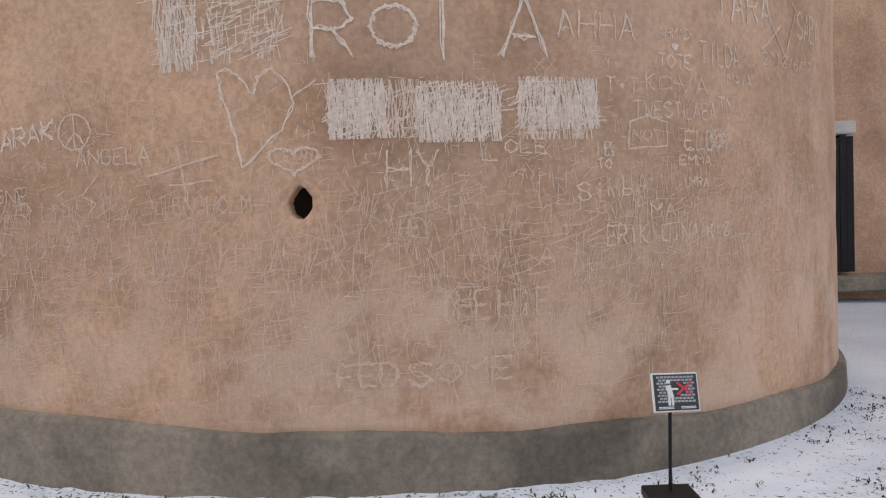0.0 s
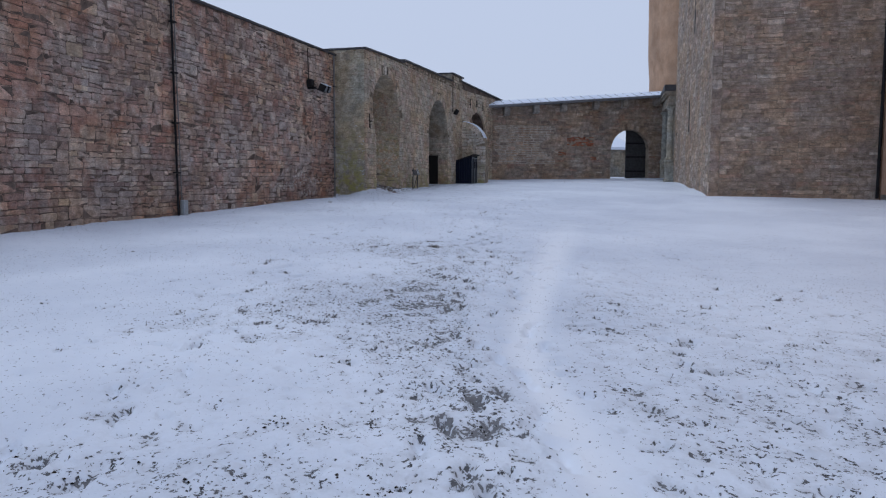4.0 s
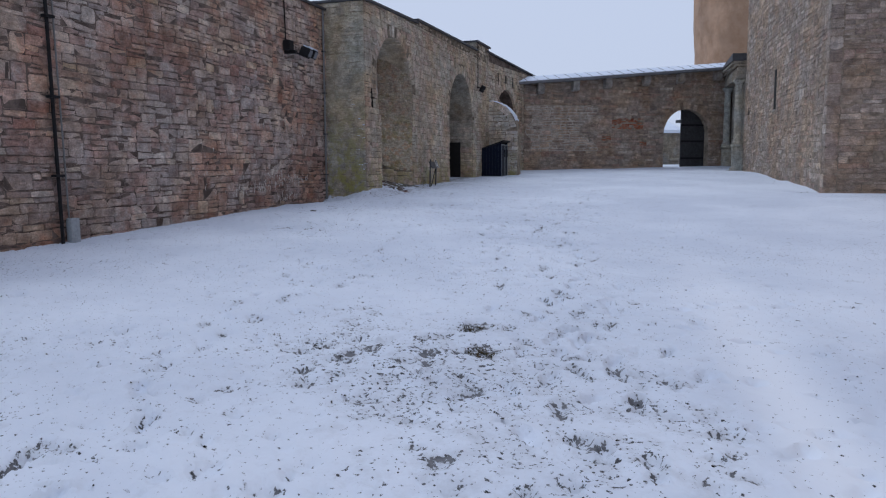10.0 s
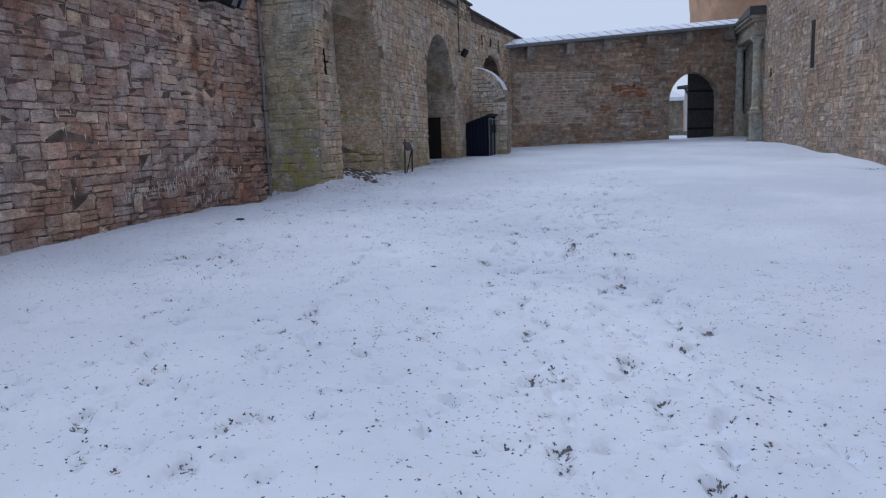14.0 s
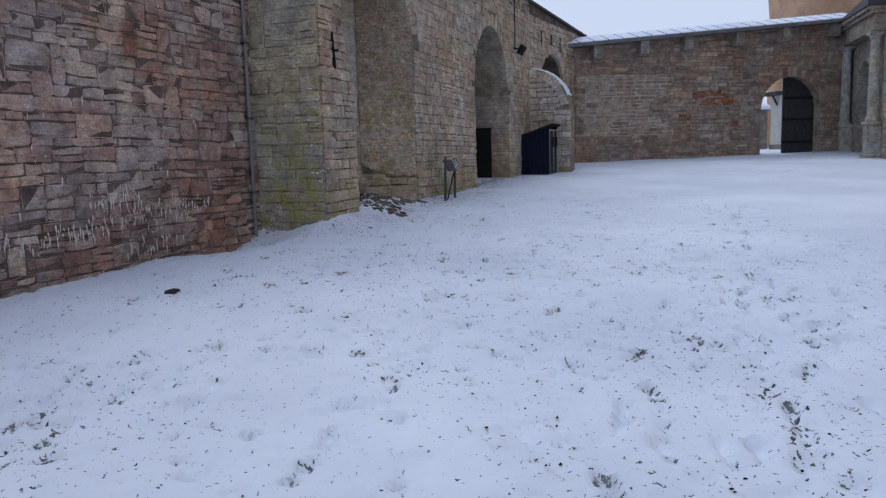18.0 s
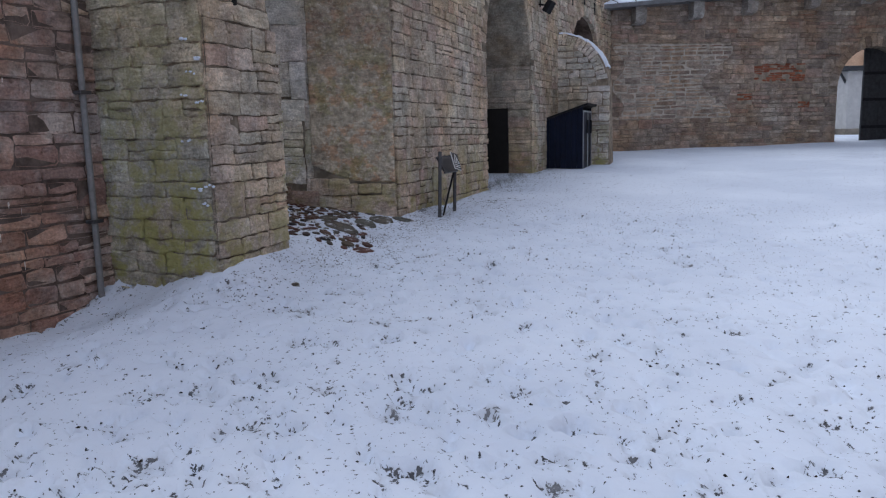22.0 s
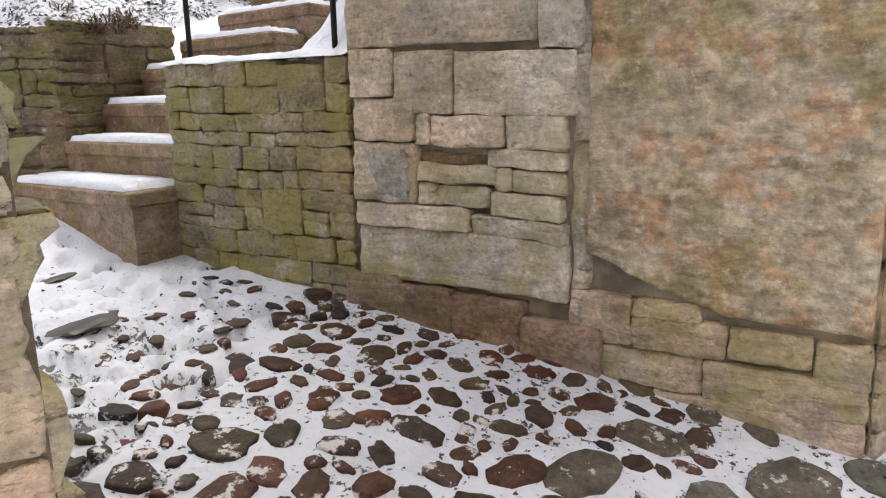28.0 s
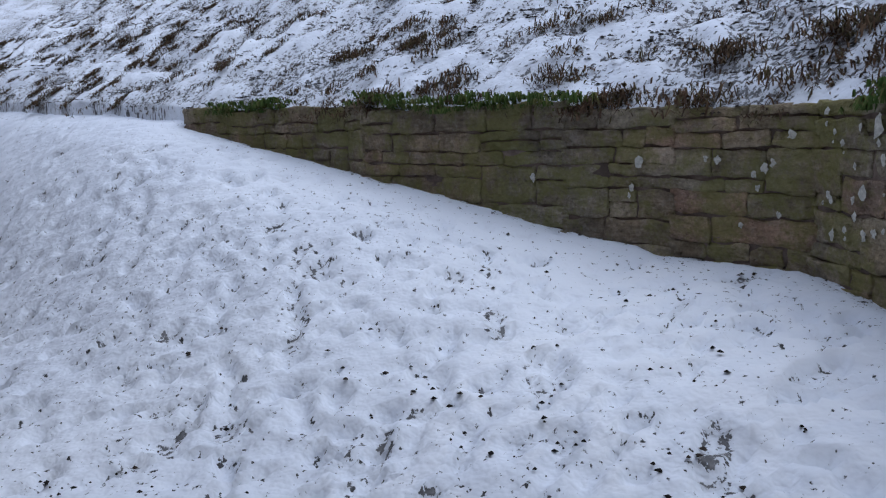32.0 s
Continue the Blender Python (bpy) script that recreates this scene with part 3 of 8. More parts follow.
def masonry(parent, face, spans, z0, z1, mat, near=None, seed=1, high=(0.11, 0.2), long=(0.18, 0.5), joint=0.012, proud=(0.008, 0.035), split=0.16,
            name="stone", wob=0.012, most=300, floor=None, skip=0.0, fine=False, amp=1.0, tall=0.09):
    """Courses of stones over the spans that spans(z) leaves; those in near(s, z) are parts, the rest is one mesh."""
    rng = random.Random(seed)
    rest_v, rest_f, made, z, taken = [], [], 0, z0, []
    h = min(rng.uniform(*high), z1 - z)
    while z < z1 - 0.03:
        if z1 - z - h < high[0] * 0.6:
            h = z1 - z
        up = min(rng.uniform(*high), max(0.0, z1 - z - h))
        free = spans(z + h / 2)
        for a, b in taken:
            free = minus(free, a, b)
        above = spans(z + h + up / 2) if up else []
        taken = []
        for a, b in free:
            s = a
            while s < b - 0.02:
                w = rng.uniform(*long) * (0.7 + h / high[1] * 0.5)
                if b - s - w < long[0] * 0.7:
                    w = b - s
                bits = [(z, z + h)]
                k = rng.random()
                if h > 0.13 and k < split:
                    q = rng.uniform(0.4, 0.6)
                    bits = [(z, z + h * q), (z + h * q, z + h)]
                elif k > 1 - tall and h + up < high[1] * 1.75 and any(p <= s and s + w <= q for p, q in above):
                    bits = [(z, z + h + up)]
                    taken.append((s, s + w))
                for p, q in bits:
                    if floor is not None and q < floor(s + w / 2) - 0.02 or rng.random() < skip:
                        continue
                    edge = (s + joint / 2, s + w - joint / 2, p + joint / 2, q - joint / 2)
                    v, f = rough_stone(rng, face, *edge, rng.uniform(*proud), wob * 2, -0.04, amp) if fine else stone(rng, face, *edge, rng.uniform(*proud), min(wob, h * 0.11))
                    if near is not None and made < most and near(s + w / 2, (p + q) / 2):
                        ob = mesh_object(name, v, f, mat, parent)
                        if fine:
                            soften(ob, f)
                        made += 1
                    else:
                        n = len(rest_v)
                        rest_v += v
                        rest_f += [tuple(i + n for i in t) for t in f]
                s += w
        z += h
        h = up
    if rest_v:
        tagged(mesh_object("stonework", rest_v, rest_f, mat, parent), kind="stuff")


def voussoirs(parent, face, cs, cz, r0, r1, a0, a1, n, mat, seed=3, proud=0.03, name="voussoir"):
    """Arch stones round a centre."""
    rng = random.Random(seed)
    for i in range(n):
        p, q = a0 + (a1 - a0) * i / n, a0 + (a1 - a0) * (i + 1) / n
        g = 0.006 / r0
        rr = r1 + rng.uniform(-0.04, 0.03)
        ring = [(r0, p + g), (rr, p + g), (rr, q - g), (r0, q - g)]
        pts = [(cs + r * math.cos(t), cz + r * math.sin(t)) for r, t in ring]
        ms, mz = sum(k[0] for k in pts) / 4, sum(k[1] for k in pts) / 4
        o = proud + rng.uniform(-0.012, 0.012)
        v = [face.at(s, z, -0.1) for s, z in pts] + [face.at(s, z, o * 0.6) for s, z in pts] + [face.at(ms + (s - ms) * 0.9, mz + (z - mz) * 0.9, o) for s, z in pts]
        f = [(a + k, a + (k + 1) % 4, a + 4 + (k + 1) % 4, a + 4 + k) for a in (0, 4) for k in range(4)] + [(8, 9, 10, 11)]
        mesh_object(name, v, f, mat, parent)


def minus(spans, a, b):
    """The spans with a to b taken out."""
    out = []
    for p, q in spans:
        if b <= p or a >= q:
            out.append((p, q))
            continue
        if a > p:
            out.append((p, a))
        if b < q:
            out.append((b, q))
    return [(p, q) for p, q in out if q - p > 0.03]


# ---- plan ----
ARC = Face(-28.4, 5.45, -0.8407, 0.5414, False)      # front of the arcade
CURT = Face(-28.95, 4.45, 0.8428, -0.5382, True)     # curtain wall, away from the arcade
END = Face(-43.75, 16.15, 0.0744, 0.9972, False)     # end wall with the gate
BEND = Face(-40.15, 13.0, -3.65, 3.15, False)        # between the last pier and the end wall
TLEFT = Face(-26.14, 18.45, -0.8765, 0.4814, False)  # tower, gate side
TFRONT = Face(-26.14, 18.45, 0.536, 0.8442, False)   # tower, towards the start
FACADE = Face(-23.0, 23.4, 0.84, -0.5426, False)     # plastered range
for _f, _p in ((ARC, (-20, 15)), (CURT, (-15, 10)), (END, (-30, 20)), (BEND, (-30, 20)), (TLEFT, (-30, 10)), (TFRONT, (-5, 5)), (FACADE, (-20, 8))):
    if _f.local(*_p)[1] < 0:
        _f.n = -_f.n
RT = (-0.85, 9.33, 5.15)                             # round tower: centre and radius
# retaining wall behind the passage
RET = ((-33.4, 2.95), (-32.5, 2.75), (-32.12, 1.5), (-31.85, 0.75), (-31.2, 0.3), (-30.57, 0.02), (-29.0, -0.68), (-27.5, -1.35), (-26.9, -1.65))
Z_OF_X = ((-60, -2.0), (-10, -0.45), (-2, -0.16), (0, -0.08), (2.5, 0.0), (5, 0.05), (8.4, 0.19), (13.4, 0.39), (18.5, 0.53), (23, 0.70), (27, 0.86), (29, 0.95), (35, 1.17), (40, 1.27), (43.5, 1.44), (60, 1.6))
BACK = ((-40, 4.0), (-14, 3.0), (-9, 2.45), (-5.8, 2.15), (-4.5, 1.95), (-3.23, 1.6), (-2.36, 1.5), (-1.09, 1.33), (-0.1, 1.16), (0.5, 1.06))


def ground_z(x, y):
    """Height of the ground, for numbers and arrays."""
    z = np.interp(-x, [a for a, _ in Z_OF_X], [b for _, b in Z_OF_X]) + 0.012 * np.clip(y - 10, 0, 18)
    s, off = ARC.local(x, y)
    back = np.interp(off, [a for a, _ in BACK], [b for _, b in BACK])
    back = np.minimum(6.0, back + (0.21 * np.clip(-s - 0.5, 0.0, 4.8) + 0.08 * np.clip(-s - 5.3, 0.0, 30.0)) * ease(-2.5, -5.0, off))
    k = np.maximum(ease(0.6, -0.1, off) * ease(-0.7, 1.0, s), ease(-1.5, -2.2, off)) * (s <= 5.5) * (off <= 0.6)
    z = z + (back - z) * k
    # lowered at the walls' feet, raised at the pier corner, to fit the camera's view
    cs, co = CURT.local(x, y)
    z = z - 0.055 * ease(0.9, 0.05, co) * (co > -0.4) * ease(-0.3, 0.3, cs) * ease(12, 7, cs)
    z = z - 0.2 * ease(2.2, 0.3, cs) * ease(1.25, 0.3, co) * (co > -0.4) * ease(-0.8, -0.2, cs)
    z = z + 0.05 * np.exp(-((s - 0.2) / 0.6) ** 2 - ((off - 0.15) / 0.5) ** 2)
    for f in (TLEFT, TFRONT):
        a, b = f.local(x, y)
        z = z - 0.06 * ease(0.8, 0.0, b) * (b > -0.4) * ease(-1.0, 0.0, a) * (a < 16)
    return z


# ---- ground ----
WALKU = np.array((-0.966, 0.2588))
WALKV = np.array((-0.2588, -0.966))


def spaced(lo, hi, fine, far):
    """Positions, close between lo and hi and wider and wider outside."""
    mid = list(np.arange(lo, hi + fine / 2, fine))
    out, step = [], fine
    a, b = mid[0], mid[-1]
    left, right = [], []
    while b < far:
        step = min(step * 1.22, 300)
        a, b = a - step, b + step
        left.append(a)
        right.append(b)
    return np.array(left[::-1] + mid + right)


def trails():
    """Foot prints and dents: place, heading, length, depth."""
    rng = random.Random(11)
    out = []
    for x0, y0, x1, y1, n in ((-3, 1.0, -27, 8.4, 70), (-4, 1.6, -26, 9.6, 60), (-6, -0.3, -28, 5.2, 50), (-12.6, 4.2, -16.6, 6.0, 14), (-16.6, 6.0, -22.8, 8.3, 20), (-22.8, 8.3, -43, 24.5, 44), (-14, 2.0, -29.5, 8.6, 40),
                              (-20.3, 6.8, -23.6, 9.4, 14), (-23.6, 9.4, -30, 13.0, 20), (-20.7, 7.6, -23.2, 9.9, 8), (-21.5, 2.9, -22.9, 4.3, 12), (-24.1, 3.5, -25.7, 4.2, 8),
                              (-29.5, 8.0, -31.0, 2.0, 26), (-30.8, 7.6, -30.2, 1.0, 26), (-31.2, 5.5, -28.8, 0.5, 24)):
        for i in range(n):
            k = (i + rng.uniform(-0.3, 0.3)) / n
            side = 0.13 * (-1) ** i + rng.gauss(0, 0.12)
            h = math.atan2(y1 - y0, x1 - x0)
            out.append((x0 + (x1 - x0) * k - math.sin(h) * side, y0 + (y1 - y0) * k + math.cos(h) * side, h + rng.gauss(0, 0.2), rng.uniform(0.26, 0.32), rng.uniform(0.018, 0.04)))
    for _ in range(2300):
        u, v = rng.uniform(1, 33), rng.gauss(0.1, 3.0)
        p = WALKU * u + WALKV * v
        out.append((p[0], p[1], rng.uniform(0, 6.28), rng.uniform(0.06, 0.2), rng.uniform(0.008, 0.03)))
    for x, y, n, wide in ((-25.5, 5.4, 34, 0.45), (-26.0, 6.0, 22, 0.45), (-21.9, 3.6, 24, 0.5), (-22.6, 5.0, 20, 0.6), (-27.6, 8.0, 60, 1.3), (-24.8, 7.0, 26, 0.7)):
        for _ in range(n):
            out.append((x + rng.gauss(0, wide), y + rng.gauss(0, wide), rng.uniform(0, 6.28), rng.uniform(0.09, 0.22), rng.uniform(0.02, 0.045)))
    for _ in range(3200):
        x, y = rng.uniform(-31.9, -22.0), rng.uniform(-5.5, 5.4)
        if y > 0.9 - 0.45 * (x + 31.2) + rng.uniform(-0.2, 0.5) and (x < -28.9 or CURT.local(x, y)[1] < -1.0):
            out.append((x, y, rng.uniform(0, 6.28), rng.uniform(0.08, 0.19), rng.uniform(0.018, 0.042)))
    for _ in range(1300):
        x, y = rng.uniform(-31.5, -21.5), rng.uniform(5.2, 12.5)
        if ARC.local(x, y)[1] > 0.5:
            out.append((x, y, rng.uniform(0, 6.28), rng.uniform(0.06, 0.17), rng.uniform(0.012, 0.035)))
    return out


TRAILS = trails()

# bare spots along the walk: along, across, half length, half width, wear
WORN = ((8.4, 2.1, 0.2, 0.35, 0.9), (8.6, 1.0, 0.22, 0.35, 0.9), (7.9, 1.2, 0.15, 0.2, 0.7), (9.2, 0.0, 0.6, 0.3, 0.7), (7.9, -0.25, 0.45, 0.2, 1.0), (7.9, 0.2, 0.5, 0.3, 0.75), (6.6, -0.26, 0.3, 0.2, 1.3),
        (6.2, -0.45, 0.22, 0.2, 1.3), (5.85, -0.2, 0.2, 0.2, 0.9), (6.14, 0.16, 0.2, 0.2, 0.8), (5.9, 0.5, 0.15, 0.3, 0.6), (5.22, 0.15, 0.15, 0.1, 1.2), (5.3, 1.8, 0.25, 0.3, 0.9), (5.3, 1.05, 0.2, 0.4, 0.75), (5.3, -0.44, 0.2, 0.3, 0.5))
WORN_ON = ((10.0, 1.2, 0.3, 0.25, 0.9), (10.45, 0.8, 0.15, 0.3, 0.8), (9.6, 0.05, 0.6, 0.25, 1.3), (10.2, 0.15, 0.5, 0.3, 1.1), (9.3, 0.5, 0.3, 0.4, 0.8), (9.2, 1.2, 0.25, 0.4, 0.8), (9.6, -0.25, 0.4, 0.2, 0.9), (11.3, -0.2, 0.9, 0.5, 0.6),
           (14.2, 1.0, 0.35, 0.22, 0.55), (13.8, 0.3, 0.8, 0.7, 0.45), (14.65, -0.23, 0.13, 0.09, 2.0), (13.9, -0.22, 0.15, 0.1, 2.0), (13.3, -0.1, 0.5, 0.5, 0.5), (15.3, 0.84, 0.3, 0.2, 0.4), (12.2, -1.3, 0.7, 0.4, 0.4))


def build_ground():
    us, vs = spaced(0.5, 33.5, 0.034, 2500), spaced(-4.5, 12.6, 0.034, 2500)
    U, V = np.meshgrid(us, vs)
    X, Y = WALKU[0] * U + WALKV[0] * V, WALKU[1] * U + WALKV[1] * V
    near = ((U > 0) & (U < 34) & (V > -5) & (V < 13)).astype(float)
    s, off = ARC.local(X, Y)
    cs, co = CURT.local(X, Y)
    paved = ((X < -29.0) & (Y > 4.6) & (off < 0.9)).astype(float)
    behind = ((V > 1.5) & (U > 26) & (off < 0.5)).astype(float) * (1 - paved)
    lane = np.exp(-((V + np.interp(U, (4.5, 5.2, 6.5, 7.6, 8.8, 11.5, 18), (0.9, 0.88, 0.86, 0.84, 1.06, 1.66, 3.2))) / (0.14 + 0.02 * (U - 4))) ** 2) * ease(4.5, 5.5, U) * ease(22, 12, U) * near
    Z = ground_z(X, Y) + 0.03 * wave(X * 0.5, Y * 0.5) * ((abs(U) < 80) & (abs(V) < 80))
    Z += near * (1 - 0.6 * paved) * (1 - 0.7 * lane) * (0.014 * wave(X * 1.7, Y * 1.7, 1) + 0.008 * wave(X * 4.1, Y * 4.1, 2) + 0.0045 * wave(X * 9.5, Y * 9.5, 3) + 0.003 * wave(X * 17, Y * 17, 4))
    Z += behind * (0.008 * wave(X * 3.4, Y * 3.4, 5) + 0.004 * wave(X * 7.5, Y * 7.5, 6))
    T, D, R = np.zeros_like(Z), np.zeros_like(Z), np.zeros_like(Z)
    free = 1 - paved * (Y > 5.2)
    for k, (fx, fy, h, ln, dp) in enumerate(TRAILS):
        u, v = WALKU[0] * fx + WALKU[1] * fy, WALKV[0] * fx + WALKV[1] * fy
        i0, i1, j0, j1 = np.searchsorted(us, u - ln), np.searchsorted(us, u + ln), np.searchsorted(vs, v - ln), np.searchsorted(vs, v + ln)
        if i1 - i0 < 3 or j1 - j0 < 3:
            continue
        w = np.s_[j0:j1, i0:i1]
        dx, dy = X[w] - fx, Y[w] - fy
        a, b = dx * math.cos(h) + dy * math.sin(h), -dx * math.sin(h) + dy * math.cos(h)
        r = (k * 0.618) % 1.0
        if ln > 0.255:
            q = np.minimum(((a - 0.05) / 0.1) ** 2 + (b / 0.052) ** 2, ((a + 0.1) / 0.05) ** 2 + (b / 0.04) ** 2)
            dark = 0.95 * r * np.exp(-((q - 0.9) / 0.5) ** 2) + 0.4 * r * (q < 0.9)
        else:
            e = 0.45 + 0.4 * r
            wob = 0.25 * np.sin(3 * np.arctan2(b, a) + k)
            q = ((a / (ln / 2)) ** 2 + (b / (ln / 2 * e)) ** 2) * (1 + wob)
            # the dent's inside is greyed in the colour, as shade would do
            dark = (0.3 if u < 20 else 0.34) * np.exp(-q * q) + 1.25 * max(0.0, r - 0.35) * np.exp(-((q - 0.5) / 0.55) ** 2) * (0.35 + 0.65 * (a > 0))
        D[w] = np.maximum(D[w], 1.5 * dp * np.exp(-q ** 3))
        R[w] = np.maximum(R[w], 0.4 * dp * np.exp(-(q - 1.7) ** 2 * 2.5))
        T[w] = np.maximum(T[w], dark * free[w])
    Z += free * (R - D)
    busy = near * free * (1 - lane) * ease(-0.35, 0.35, wave(X * 0.45, Y * 0.45, 21) + 0.5 * np.exp(-((V - 0.2) / 3.0) ** 2) + 0.35 * behind)
    pits = busy * ease(0.34, 0.6, wave(X * 5.7, Y * 5.7, 22) + 0.35 * wave(X * 12, Y * 12, 23))
    Z += busy * (0.006 * wave(X * 6.5, Y * 6.5, 24)) - (0.02 + 0.012 * (U > 17)) * pits
    T = np.maximum(T, 0.75 * pits * ease(0.0, 0.5, wave(X * 1.9, Y * 1.9, 25)))
    clump = ease(-0.25, 0.45, wave(X * 3.1, Y * 3.1, 8) + 0.6 * wave(X * 7.3, Y * 7.3, 9))
    W = sum(1.2 * k * np.exp(-((U - a) / (1.35 * c)) ** 2 - ((V - b) / (1.35 * d)) ** 2) for a, b, c, d, k in WORN + WORN_ON) * near * (0.4 + 0.9 * clump)
    W += 0.27 * ease(-0.95, -1.5, V) * ease(16, 9, U) * ease(-5, -2.5, V) * (U > 2) * (0.8 + 0.4 * clump)
    W += 0.22 * near * ease(0.2, 0.7, wave(X * 0.6, Y * 0.6, 12)) * clump
    Z -= 0.02 * np.minimum(1, W) * clump * near
    W += 0.17 * near * np.exp(-((V + 0.3) / 2.6) ** 2) * ease(18, 9, U)
    W, T = W * (1 - lane) - 0.6 * lane, T * (1 - 0.85 * lane)
    Z -= 0.02 * lane
    rd = np.hypot(X - RT[0], Y - RT[1]) - RT[2]
    W += (rd < 4) * (0.7 * np.exp(-((rd - 0.14) / 0.1) ** 2) - 0.4 * np.exp(-((rd - 0.5) / 0.16) ** 2) + (0.75 + 0.8 * clump) * np.exp(-((rd - 1.0) / 0.27) ** 2) + 0.5 * clump * np.exp(-((rd - 1.6) / 0.7) ** 2))
    Z += (rd < 4) * 0.035 * np.exp(-((rd - 0.5) / 0.18) ** 2) * (0.6 + 0.8 * wave(X * 1.6, Y * 1.6, 14))
    zone = (s > -0.5) * (s < 5) * (off > -6) * (off < 3)
    W += zone * (0.25 * ease(2.5, 0.2, off) * clump + np.exp(-((off - 0.1) / 0.3) ** 2) * (s > 3.6) - 0.22 * ease(-2.6, -3.6, off))
    W += 0.9 * ease(0.7, -0.2, off) * (s > 7.4) * (s < 12) * (off < 0.7)
    W += 0.34 * paved * (Y > 5.2)
    # bare earth along the feet of the walls
    ragged = 0.5 + 0.5 * wave(X * 2.2, Y * 2.2, 10)
    for a, b, lo, hi in ((cs, co, 0, 30), (s, off, 4.5, 14), (*TLEFT.local(X, Y), 0, 16), (*TFRONT.local(X, Y), 0, 6), (*END.local(X, Y), 0, 8)):
        W += 1.6 * ease(0.05 + 0.13 * ragged, 0.02, b) * (b > -0.3) * (a > lo) * (a < hi)
    for (x0, y0), (x1, y1) in zip(RET, RET[1:]):
        f = Face(x0, y0, x1 - x0, y1 - y0)
        if f.local(-29.5, 3.5)[1] < 0:
            f.n = -f.n
        a, b = f.local(X, Y)
        hem = ease(0.02 + 0.14 * ragged, 0.02, b) * (b > -0.2) * (a > 0) * (a < math.hypot(x1 - x0, y1 - y0))
        W += 1.3 * hem
        Z -= 0.03 * hem
    ta, tb = TLEFT.local(X, Y)
    W += 1.2 * np.exp(-((ta - 10) / 4.5) ** 2 - ((tb - 0.75) / 0.16) ** 2) * ragged
    soft = 0.12 + 0.5 * np.maximum(0.0, wave(X * 0.4, Y * 0.4, 11)) + 0.4 * np.minimum(1.0, W)
    soft = np.where((off < 0.9) & (s > -8), np.maximum(soft, np.where(s < 5, 0.5, 0.2) * ease(0.9, -0.3, off)), soft)
    nu, nv = len(us), len(vs)
    me = bpy.data.meshes.new("ground")
    me.vertices.add(nu * nv)
    me.vertices.foreach_set("co", np.stack((X, Y, Z), -1).ravel())
    j, i = np.meshgrid(np.arange(nv - 1), np.arange(nu - 1), indexing="ij")
    a = (j * nu + i).ravel()
    quads = np.stack((a, a + 1, a + nu + 1, a + nu), -1)
    me.loops.add(quads.size)
    me.loops.foreach_set("vertex_index", quads.ravel().astype(np.int32))
    me.polygons.add(len(quads))
    me.polygons.foreach_set("loop_start", np.arange(0, quads.size, 4, dtype=np.int32))
    me.polygons.foreach_set("use_smooth", np.ones(len(quads), dtype=bool))
    me.update(calc_edges=True)
    me.materials.append(M_SNOW)
    # thin: worn or bare snow, plus the painted shade of dents
    for key, value in (("thin", np.clip(np.minimum(W, 0.58 + 0.6 * (W > 1.7)) + T, -0.6, 1.5)), ("lumpy", np.clip(soft + T * 0.5, 0, 1))):
        me.attributes.new(key, "FLOAT", "POINT").data.foreach_set("value", value.ravel())
    tagged(new("ground", me), "trodden thin snow over winter grass and earth", "snowy ground", kind="structure")
    return us, vs, Z


SNOW = build_ground()


def snow_z(x, y):
    """Height of the snow's surface."""
    u, v = WALKU[0] * x + WALKU[1] * y, WALKV[0] * x + WALKV[1] * y
    i, j = min(len(SNOW[0]) - 1, int(np.searchsorted(SNOW[0], u))), min(len(SNOW[1]) - 1, int(np.searchsorted(SNOW[1], v)))
    return float(SNOW[2][j, i])



# ---- curtain wall ----
def build_curtain():
    w = thing("curtain_wall", CURT.at(8, 0.4), "high curtain wall of brown and grey coursed rubble", "wall", kind="structure")
    bm = bmesh.new()
    lead = bmesh.new()
    prism(bm, [CURT.at(s, 0, o)[:2] for s, o in ((-0.2, 0), (36, 0), (36, -0.85), (-0.2, -0.85))], -1.2, 5.93)
    part("wall_core", bm, M_MORTAR, w)
    prism(lead, [CURT.at(s, 0, o)[:2] for s, o in ((-0.2, 0.07), (36, 0.07), (36, -0.92), (-0.2, -0.92))], 5.93, 5.99)
    part("capping", lead, M_LEAD, w, "dark sheet metal capping")
    masonry(w, CURT, lambda z: [(-0.2, 18.0)], -0.1, 5.93, M_CURTAIN, near=lambda s, z: s < 5.2 and z < 3.3, seed=5, high=(0.09, 0.18), long=(0.19, 0.46), wob=0.014, split=0.15, joint=0.013, tall=0.09,
            floor=lambda s: ground_z(*CURT.at(s, 0, 0.05)[:2]) - 0.2, proud=(0.002, 0.02))
    return w


# ---- arcade ----
A1 = (2.36, 4.02, 1.5)      # arch: centre, springing, radius
A2 = (9.55, 3.65, 1.62)
ARC_TOP = ((0.13, 6.13), (4.4, 6.27), (4.401, 6.36), (11.9, 6.48), (11.901, 6.85), (14.0, 6.88))


def jamb1(z):
    """The battered east jamb of the first arch."""
    return float(np.interp(z, (2.9, 4.02), (1.22, 0.86)))


def arcade_spans(z):
    out = [(0.13, 14.0)]
    for k, (c, sp, r) in enumerate((A1, A2)):
        if z < sp:
            a, b = (jamb1(z), 3.87) if k == 0 else (7.9, 11.2)
            out = minus(out, a, b)
        elif z < sp + r + 0.3:
            h = math.sqrt((r + 0.3) ** 2 - (z - sp) ** 2)
            out = minus(out, c - h, c + h)
    return out


